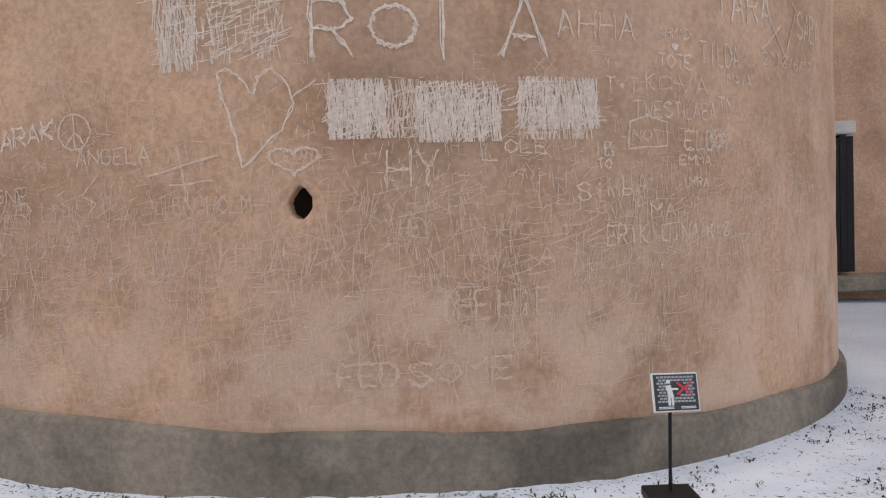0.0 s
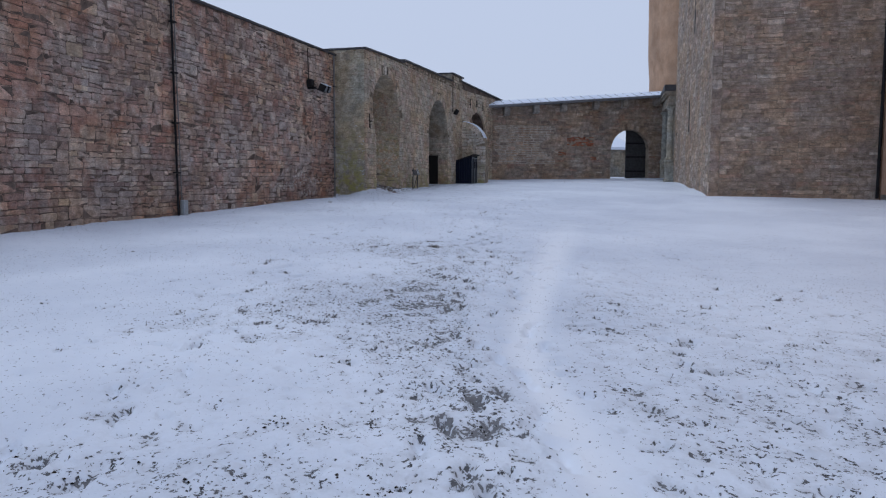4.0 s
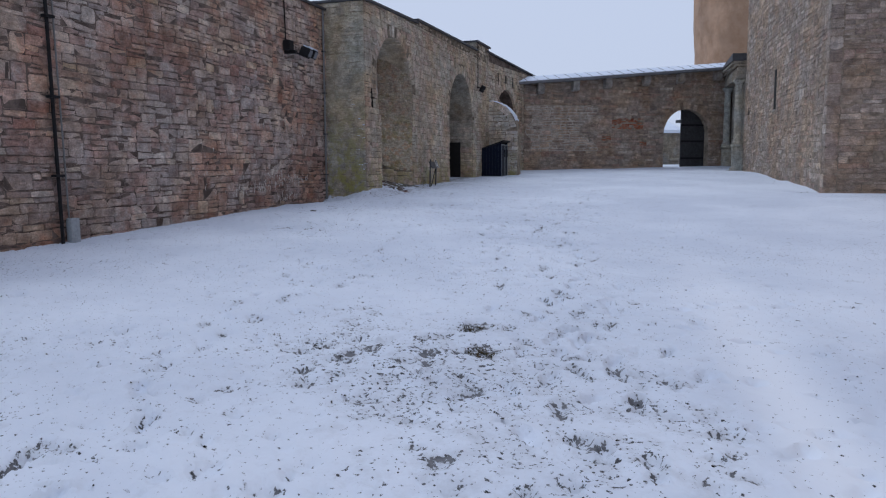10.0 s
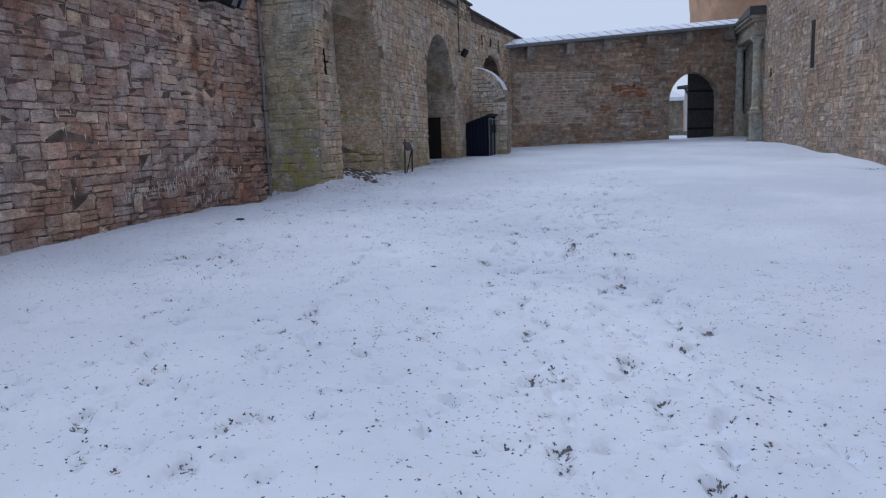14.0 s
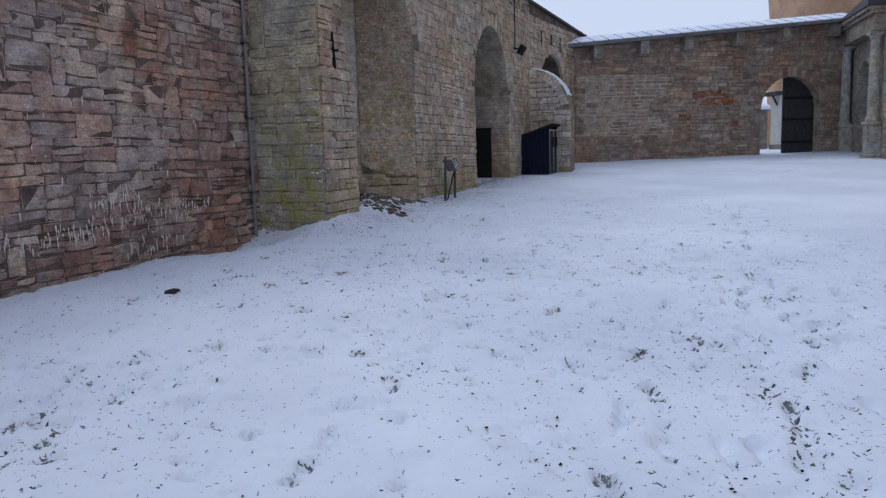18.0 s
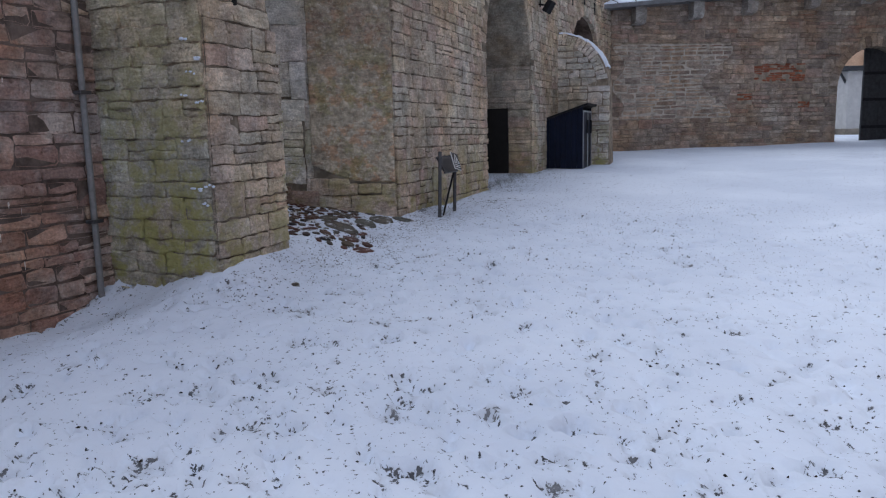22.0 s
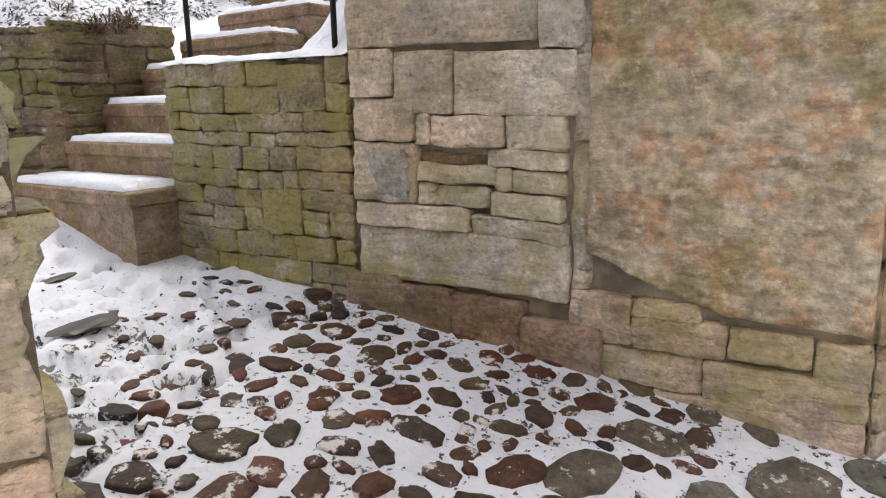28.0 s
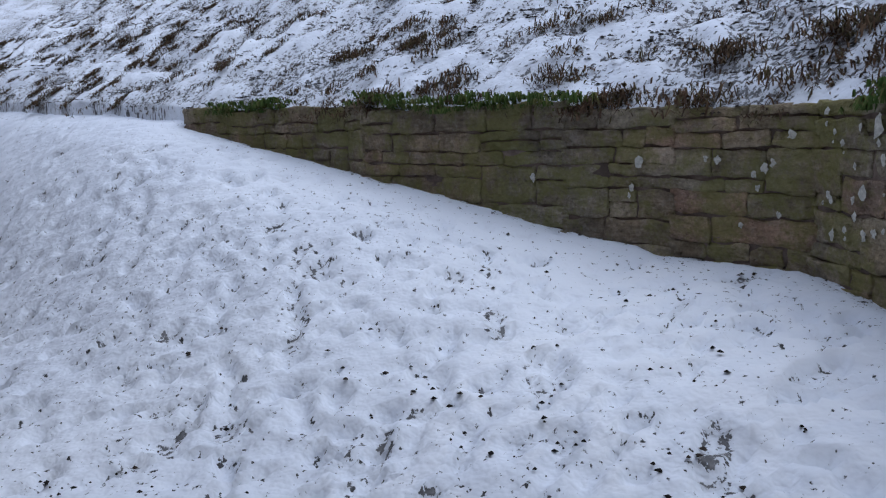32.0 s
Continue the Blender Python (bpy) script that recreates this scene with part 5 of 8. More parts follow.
def build_round_tower():
    w = thing("round_tower", (RT[0], RT[1], 0.0), "round plastered tower covered in scratched names and drawings", "tower", kind="structure")
    degs = np.concatenate((np.arange(-180, -76, 4), np.arange(-76, -1, 0.4), np.arange(-1, 2.2, 0.08), np.arange(2.2, 80, 0.4), np.arange(80, 180, 4)))
    zs = np.concatenate((np.arange(-0.5, 1.48, 0.04), np.arange(1.48, 1.76, 0.01), np.arange(1.76, 3.4, 0.04), np.arange(3.4, 15, 0.8)))
    degs, zs = np.unique(degs.round(3)), np.unique(zs.round(3))
    verts = []
    for z in zs:
        for d in degs:
            o = 0.025 * noise.noise(Vector((d * 0.05, z * 0.6, 3))) + 0.008 * noise.noise(Vector((d * 0.3, z * 3, 5))) if -80 < d < 84 else 0.0
            for a, b, c, e, dp in NICHES:
                if a <= d <= b and c <= z <= e:
                    k = (z - c) / (e - c)
                    o = -dp * min(1.0, 0.35 + k * 0.9) * min(1.0, (b - d + 0.2) / 0.9 + 0.2)
            q = ((d - 0.55) / (0.76 if z < 1.63 else 0.76 - (z - 1.63) * 3.4)) ** 2 + ((z - 1.615) / 0.09) ** 2
            if q < 1.0:
                o = -0.5
            elif q < 2.6:
                o -= 0.012 * (2.6 - q)
            verts.append(rt_at(d, z, o))
    n = len(degs)
    faces = [(j * n + i, j * n + (i + 1) % n, (j + 1) * n + (i + 1) % n, (j + 1) * n + i) for j in range(len(zs) - 1) for i in range(n)]
    ob = mesh_object("wall", verts, faces, M_PLASTER, w)
    for p in ob.data.polygons:
        p.use_smooth = True
    # plinth
    bm = bmesh.new()
    rng = random.Random(4)
    ds = np.arange(-180, 180, 2.0)
    top = lambda d: float(np.interp(d, (-60, -25, 0, 27, 53, 80), (0.47, 0.45, 0.31, 0.17, 0.06, 0.0)))
    rings = [[bm.verts.new(rt_at(d, z + (top(d) - 0.335 if z > 0 else -0.4) + (0.012 * math.sin(d * 0.35) + rng.uniform(-0.006, 0.006) if z > 0 else 0), o)) for d in ds] for z, o in ((-0.5, 0.1), (0.29, 0.065), (0.325, 0.05), (0.335, -0.05))]
    for p, q in zip(rings, rings[1:]):
        for i in range(len(ds)):
            bm.faces.new((p[i], p[(i + 1) % len(ds)], q[(i + 1) % len(ds)], q[i]))
    part("plinth", bm, M_PLINTH, w, "grey cement plinth", smooth=True)
    # near-black sheet within the small opening, coloured to give its inner shade
    bm = bmesh.new()
    c = [bm.verts.new(rt_at(d, z, -0.18)) for d, z in ((-0.5, 1.5), (1.6, 1.5), (1.6, 1.75), (-0.5, 1.75))]
    bm.faces.new(c)
    part("opening", bm, M_DARK, w)
    return w


# ---- passage behind the first arch ----
PIER = Face(-31.65, 7.55, -0.33, -2.29, False)       # skew west side of the passage
MOSS = Face(-31.96, 5.27, -0.17, -1.25, False)       # low wall beside the steps
for _f, _p in ((PIER, (-30, 6)), (MOSS, (-30, 4))):
    if _f.local(*_p)[1] < 0:
        _f.n = -_f.n


def build_passage():
    w = thing("passage_pier", PIER.at(1, 1.3), "weathered pier of grey blocks and ochre plaster in the passage", "wall", kind="structure")
    poly = [(-31.65, 7.55), (-31.78, 6.6), (-31.98, 5.26), (-33.6, 5.1), (-33.2, 6.6)]
    part("wall_core", prism(bmesh.new(), poly, 0.6, 5.7), M_PIERJOINT, w)
    # plaster field towards the courtyard
    bm = bmesh.new()
    rng = random.Random(5)
    nx, nz = 64, 230

    def flake(i, j):
        a, b = i / nx * 1.08, j / nz * 4.0
        deep = noise.noise(Vector((a * 2.6, b * 2.2, 7))) + 0.5 * noise.noise(Vector((a * 7, b * 6, 3)))
        return 0.055 + 0.018 * max(-1.0, min(1.0, deep * 4)) + 0.01 * abs(noise.noise(Vector((a * 5, b * 16, 9)))) + 0.02 * noise.noise(Vector((a * 4.5, b * 4.5, 1))) + 0.011 * noise.noise(Vector((a * 17, b * 24, 2)))

    def hem(i):
        a = i / nx * 1.08
        return float(np.interp(a, (0.0, 0.45, 0.6, 0.85, 1.08), (1.57, 1.6, 1.62, 1.72, 1.83))) + 0.02 * noise.noise(Vector((a * 9, 4, 4)))
    g = [[bm.verts.new(PIER.at(1.08 * i / nx, hem(i) + (5.58 - hem(i)) * j / nz, flake(i, j) - 0.05 * (i in (0, nx)) - 0.05 * (j == 0))) for i in range(nx + 1)] for j in range(nz + 1)]
    for j in range(nz):
        for i in range(nx):
            bm.faces.new((g[j][i], g[j][i + 1], g[j + 1][i + 1], g[j + 1][i]))
    part("plaster_field", bm, M_OLDPLASTER, w, "flaking ochre plaster", smooth=True)

    def lay(stones, mat, name, proud, wob, amp):
        for a, b, z0, z1 in stones:
            v, f = rough_stone(rng, PIER, a - 0.002, b + 0.002, z0 - 0.001, z1 + 0.001, proud + rng.uniform(-0.012, 0.012), wob, -0.04, amp)
            soften(mesh_object(name, v, f, mat, w), f)
    lay(((0.5, 0.87, 1.44, 1.59), (0.19, 0.49, 1.46, 1.58), (0.0, 0.18, 1.4, 1.575), (0.0, 0.58, 1.26, 1.43), (0.59, 1.0, 1.28, 1.43), (0.88, 1.1, 1.44, 1.66), (0.6, 0.87, 1.59, 1.66), (0.0, 1.1, 0.95, 1.27)), M_ARCADE, "footing_stone", 0.05, 0.014, 1.1)
    lay(((1.0, 1.36, 0.95, 1.5), (1.36, 1.72, 0.95, 1.56), (1.72, 2.02, 0.95, 1.57), (2.02, 2.33, 0.95, 1.6)), M_STEP, "footing_stone", 0.095, 0.014, 1.0)
    lay(((1.16, 2.26, 1.59, 1.85), (1.63, 2.26, 1.86, 1.97), (1.17, 1.61, 1.85, 1.94), (1.91, 2.26, 1.98, 2.26), (1.53, 1.8, 1.98, 2.07), (1.81, 1.9, 1.98, 2.08), (1.19, 1.51, 1.95, 2.05), (1.49, 1.9, 2.085, 2.17), (1.42, 1.48, 2.06, 2.16),
         (1.17, 1.41, 2.06, 2.155), (1.17, 1.53, 2.165, 2.245), (1.92, 2.26, 2.27, 2.47), (1.83, 1.905, 2.26, 2.4), (1.46, 1.81, 2.255, 2.39), (1.17, 1.44, 2.25, 2.395)), M_ASHLAR, "block", 0.06, 0.013, 0.9)
    lay(((1.71, 2.02, 2.4, 2.68), (2.04, 2.26, 2.48, 2.7), (1.13, 1.69, 2.4, 2.67), (1.3, 2.28, 2.71, 3.14), (1.1, 1.29, 2.68, 3.14), (1.12, 1.9, 3.15, 3.6), (1.92, 2.31, 3.15, 3.6), (1.12, 1.6, 3.6, 4.1), (1.62, 2.31, 3.6, 4.1),
         (1.12, 1.9, 4.1, 4.6), (1.92, 2.31, 4.1, 4.6), (1.12, 1.6, 4.6, 5.2), (1.62, 2.31, 4.6, 5.2)), M_ASHLAR, "block", 0.06, 0.01, 0.6)
    lay(((1.54, 1.9, 2.175, 2.225),), M_STEP, "block", 0.03, 0.02, 1.2)
    v, f = rough_stone(rng, PIER, 1.96, 2.14, 2.0, 2.23, 0.085, 0.04, 0.04, 0.5)
    soften(mesh_object("patina", v, f, M_PATINA, w, "blue grey patina on the block"), f)
    masonry(w, PIER, lambda z: [(1.06, 1.15)], 1.3, 5.2, M_ASHLAR, near=lambda s, z: z < 3.6, seed=53, high=(0.2, 0.45), long=(0.2, 0.3), split=0, joint=0.006, proud=(0.015, 0.04), fine=True, amp=0.8)
    # low wall beside the steps
    w = thing("stair_side_wall", MOSS.at(0.6, 1.5), "low mossy rubble wall beside the steps, snow on top", "wall", kind="structure")
    poly = [(-31.98, 5.26), (-32.16, 4.0), (-32.5, 3.95), (-32.45, 5.22)]
    part("wall_core", prism(bmesh.new(), poly, 0.9, 2.68), M_MOSSJOINT, w)
    masonry(w, MOSS, lambda z: [(0.0, 1.28)], 1.2, 2.7, M_MOSSY, near=lambda s, z: True, seed=52, high=(0.07, 0.15), long=(0.11, 0.34), split=0.2, proud=(0.014, 0.026), fine=True, joint=0.003, wob=0.008, amp=0.6)
    bm = bmesh.new()
    rng2 = random.Random(8)
    rr = []
    for i in range(22):
        s = 1.3 * i / 21
        k = rng2.uniform(0.01, 0.03)
        rr.append([bm.verts.new(MOSS.at(s, z, o + rng2.uniform(-0.015, 0.015))) for o, z in ((0.03, 2.69), (0.0, 2.69 + k), (-0.2, 2.72 + k), (-0.42, 2.71 + k), (-0.48, 2.69))])
    for p, q in zip(rr, rr[1:]):
        for i in range(4):
            bm.faces.new((p[i], p[i + 1], q[i + 1], q[i]))
    part("snow_cap", bm, M_SNOWCAP, w, smooth=True)
    # snow drifted over the top of the wall against the pier
    bm = bmesh.new()
    drift = [[bm.verts.new(MOSS.at(a, 2.7 + 0.95 * max(0.0, 1 - a / 0.72) * ease(0.0, 0.5, b) * (1 + 0.12 * noise.noise(Vector((a * 7, b * 7, 0)))) + 0.03 * noise.noise(Vector((a * 16, b * 16, 1))), -0.16 - b)) for a in np.linspace(-0.05, 0.8, 20)] for b in np.linspace(0.0, 1.3, 26)]
    for p, q in zip(drift, drift[1:]):
        for i in range(19):
            bm.faces.new((p[i], p[i + 1], q[i + 1], q[i]))
    part("snow_drift", bm, M_SNOWCAP, w, "drifted snow against the pier", smooth=True)


def snow_pad(parent, poly, z, thick=0.03, seed=1):
    """Snow lying on a flat tread, with a ragged edge."""
    rng = random.Random(seed)
    c = np.mean(np.array(poly), axis=0)
    edge = []
    for a, b in zip(poly, poly[1:] + poly[:1]):
        for k in np.linspace(0, 1, 14, endpoint=False):
            p = np.array(a) * (1 - k) + np.array(b) * k
            edge.append(p + (c - p) / np.linalg.norm(c - p) * rng.uniform(0.0, 0.04))
    bm = bmesh.new()
    lo = [bm.verts.new((p[0], p[1], z + 0.002)) for p in edge]
    hi = [bm.verts.new((*(p + (c - p) * 0.05), z + thick * rng.uniform(0.7, 1.0))) for p in edge]
    mid = bm.verts.new((c[0], c[1], z + thick * 1.2))
    n = len(edge)
    for i in range(n):
        bm.faces.new((lo[i], lo[(i + 1) % n], hi[(i + 1) % n], hi[i]))
        bm.faces.new((hi[i], hi[(i + 1) % n], mid))
    return part("snow", bm, M_SNOWCAP, parent, smooth=True)


def build_steps():
    w = thing("stone_steps", (-32.4, 3.4, 1.6), "worn sandstone steps covered in snow", "steps", kind="structure")
    treads = (((-31.82, 3.95), (-32.14, 2.58), (-32.55, 2.72), (-32.2, 4.03), 1.2, 2.0), ((-32.19, 4.02), (-32.49, 2.76), (-32.85, 2.86), (-32.5, 3.95), 1.4, 2.24),
              ((-32.46, 3.95), (-32.78, 2.84), (-33.1, 2.92), (-32.85, 3.95), 1.6, 2.48), ((-32.8, 3.95), (-33.08, 2.94), (-33.45, 3.0), (-33.1, 3.95), 1.9, 2.72),
              ((-33.1, 4.1), (-33.43, 3.02), (-33.84, 3.08), (-33.5, 4.1), 2.2, 2.94), ((-33.5, 4.15), (-33.84, 3.08), (-34.2, 3.16), (-33.9, 4.2), 2.4, 3.16),
              ((-33.88, 4.2), (-34.18, 3.16), (-34.6, 3.22), (-34.3, 4.3), 2.6, 3.38), ((-34.28, 4.3), (-34.58, 3.22), (-35.0, 3.3), (-34.7, 4.4), 2.8, 3.6))
    for i, (a, b, c, d, z0, z1) in enumerate(treads):
        st = part("step", prism(bmesh.new(), [a, b, c, d], z0, z1 - 0.09), M_STEP, w)
        v = np.array(a) - np.array(d)
        v = v / np.linalg.norm(v) * 0.02
        slab = [tuple(np.array(p) + v) for p in (a, b)] + [c, d]
        bm = prism(bmesh.new(), slab, z1 - 0.09, z1)
        bmesh.ops.bevel(bm, geom=bm.edges[:], offset=0.012, segments=1, affect="EDGES")
        part("tread", bm, M_STEP, st)
        e = np.mean(np.array(slab), axis=0)
        snow_pad(st, [tuple(e + (np.array(p) - e) * 0.94) for p in slab], z1, 0.045, i)
    # rail
    r = thing("handrail", (-32.3, 4.5, 2.7), "thin dark iron handrail beside the steps", "handrail", kind="structure")
    for x, y in ((-32.39, 3.97), (-32.25, 5.04)):
        part("post", rod(bmesh.new(), (x, y, 2.6), (x, y, 3.75), 0.016), M_BLACK, r)
    part("rail", rod(bmesh.new(), (-32.4, 3.85, 3.75), (-32.24, 5.15, 3.75), 0.02), M_BLACK, r)


SEG_TOP = (3.05, 3.01, 2.98, 2.97, 2.99, 3.05, 3.11, 3.16)


def ret_top(i):
    return (3.06, 3.02, 2.98, 2.97, 2.98, 3.02, 3.08, 3.13, 3.16)[i]


def bank_lump(x, y):
    """Snow lying over tussocks."""
    return 0.05 * noise.noise(Vector((x * 3.6, y * 3.6, 0))) + 0.045 * noise.noise(Vector((x * 7, y * 7, 4)))


def build_bank():
    w = thing("retaining_wall", (-31.5, 0.6, 2.1), "low retaining wall of greenish stone blocks under a bank", "wall", kind="structure")
    for i in range(len(RET) - 1):
        (x0, y0), (x1, y1) = RET[i], RET[i + 1]
        f = Face(x0, y0, x1 - x0, y1 - y0)
        if f.local(-29.5, 3.5)[1] < 0:
            f.n = -f.n
        ln = math.hypot(x1 - x0, y1 - y0)
        z0 = z1 = SEG_TOP[i]
        bm = bmesh.new()
        prism(bm, [(x0, y0), (x1, y1), tuple(np.array((x1, y1)) - f.n * 0.5), tuple(np.array((x0, y0)) - f.n * 0.5)], 1.4, lambda x, y: (z0 + z1) / 2 - 0.02)
        part("wall_core", bm, M_MORTAR, w)
        masonry(w, f, lambda z: [(-0.02, ln + 0.02)], 1.65, (z0 + z1) / 2, M_RET, near=lambda s, z: True, seed=60 + i, high=(0.07, 0.17), long=(0.14, 0.5), split=0.25, proud=(0.008, 0.022), joint=0.008, fine=True, wob=0.011, amp=0.75,
                floor=lambda s, f=f: ground_z(*f.at(s, 0, 0.1)[:2]) - 0.1)
    # bank above it
    rng = random.Random(9)
    rows = []
    pts = np.array(RET)
    seg = np.concatenate(([0], np.cumsum(np.linalg.norm(np.diff(pts, axis=0), axis=1))))
    top = np.array([ret_top(i) for i in range(len(RET))])
    ext = seg[-1]
    for t in np.concatenate((np.arange(-4, ext + 9, 0.055), np.arange(ext + 9, ext + 30, 0.8))):
        if t < 0:
            p, z = pts[0] + (pts[0] - pts[1]) / 0.92 * -t, 3.0 - t * 0.35
        elif t > ext:
            dd = (pts[-1] - pts[-2]) / np.linalg.norm(pts[-1] - pts[-2])
            p, z = pts[-1] + dd * (t - ext), 3.15 + (t - ext) * 0.06
        else:
            p, z = np.array((np.interp(t, seg, pts[:, 0]), np.interp(t, seg, pts[:, 1]))), np.interp(t, seg, top)
        row = []
        out = np.array((-0.5, -0.866))
        for k in (0.0, 0.05, *np.arange(0.1, 3.4, 0.06), 3.6, 3.9, 4.3, 4.8, 5.5, 6.5, 8, 10, 13):
            q = p + out * (k + 0.02)
            zz = z - 0.015 + 0.62 * k - 0.006 * k * k + (0.05 + 0.05 * min(k, 2)) * noise.noise(Vector((q[0] * 1.6, q[1] * 1.6, 0))) + bank_lump(*q) * min(1, 0.2 + k * 3)
            row.append((q[0], q[1], zz - 0.7 * (k == 0.0 and t > ext)))
        rows.append(row)
    n = len(rows[0])
    ob = mesh_object("bank", [v for r in rows for v in r], [(i * n + j, (i + 1) * n + j, (i + 1) * n + j + 1, i * n + j + 1) for i in range(len(rows) - 1) for j in range(n - 1)], M_SNOW)
    at = ob.data.attributes.new("thin", "FLOAT", "POINT")
    at.data.foreach_set("value", [min(0.95, max(0.05, 0.72 - 20 * bank_lump(v[0], v[1]) + 0.6 * noise.noise(Vector((v[0] * 0.9, v[1] * 0.9, 7))))) for r in rows for v in r])
    at = ob.data.attributes.new("lumpy", "FLOAT", "POINT")
    at.data.foreach_set("value", [0.5] * (n * len(rows)))
    for p in ob.data.polygons:
        p.use_smooth = True
    tagged(ob, "steep snowy grass bank above the retaining wall", "bank", kind="structure")
    return rows


build_curtain()
build_arcade()
build_bend()
build_end()
build_tower()
build_facade()
build_far_tower()
build_round_tower()
build_passage()
build_steps()
BANK = build_bank()


# ---- scratched drawings on the round tower ----
HOLE = 2.25


def turned(d):
    """Degrees of the drawing to degrees round the tower."""
    return float(np.interp(d, (-60, -40.4, -31.2, -22.8, -13.6, -6.1, 2.25, 11.8, 22.2, 31, 45.6, 60), (-80, -52, -36.5, -26.2, -16.1, -8.2, 0.5, 10.3, 20.6, 29.2, 42.8, 56)))


# strokes on a grid 4 wide and 6 high, a pair of digits a point
GLYPHS = {"A": "00 26 40,12 32", "B": "00 06 36 34 03,33 42 40 00", "C": "45 36 06 00 40 41", "D": "00 06 26 44 42 20 00", "E": "46 06 00 40,03 33", "F": "46 06 00,03 33", "H": "06 00,46 40,03 43",
          "I": "26 20", "K": "06 00,46 03 40", "L": "06 00 40", "M": "00 06 23 46 40", "N": "00 06 40 46", "O": "20 02 04 26 44 42 20", "R": "00 06 36 44 33 03,23 40", "S": "45 26 05 04 42 41 20 01",
          "T": "06 46,26 20", "U": "06 01 10 30 41 46", "V": "06 20 46", "W": "06 10 23 30 46", "X": "00 46,06 40", "Y": "06 23 46,23 20", "P": "00 06 36 44 33 03", "G": "45 26 05 01 20 41 43 23",
          "0": "20 02 04 26 44 42 20", "1": "15 26 20", "2": "05 26 45 43 00 40", "6": "45 26 02 10 30 42 33 03", "7": "06 46 10", "8": "23 05 26 45 23 01 20 41 23", "/": "00 46", "+": "22 24,13 33", "=": "12 32,14 34",
          "i": "23 20,25 25", "m": "00 03,03 13 20,23 33 40", "b": "06 00 30 32 02", "a": "33 13 01 10 30 33 30"}


def ribbon(out, pts, width, lift):
    """A flat scratch through points (degrees, height) on the tower."""
    v, f = out
    arc = math.pi * RT[2] / 180
    pts = [(turned(d), z) for d, z in pts]
    for (d0, z0), (d1, z1) in zip(pts, pts[1:]):
        dx, dz = (d1 - d0) * arc, z1 - z0
        ln = math.hypot(dx, dz)
        if ln < 1e-4:
            continue
        px, pz = -dz / ln * width / 2, dx / ln * width / 2
        n = max(1, int(abs(d1 - d0) / 1.5))
        for k in range(n):
            i = len(v)
            for q, wd in ((k / n, 1.0), ((k + 1) / n, 0.8)):
                d, z = d0 + (d1 - d0) * q, z0 + dz * q
                o = 0.025 * noise.noise(Vector((d * 0.05, z * 0.6, 3))) + 0.008 * noise.noise(Vector((d * 0.3, z * 3, 5))) + lift
                v += [rt_at(d + px * wd / arc, z + pz * wd, o), rt_at(d - px * wd / arc, z - pz * wd, o)]
            f.append((i, i + 1, i + 3, i + 2))


def shaky(rng, pts, amount, steps=3):
    """The same stroke drawn by an unsteady hand."""
    arc = math.pi * RT[2] / 180
    out = []
    for (a, b), (c, d) in zip(pts, pts[1:]):
        for k in range(steps):
            out.append((a + (c - a) * k / steps + rng.gauss(0, amount) / arc, b + (d - b) * k / steps + rng.gauss(0, amount)))
    out.append(pts[-1])
    return out


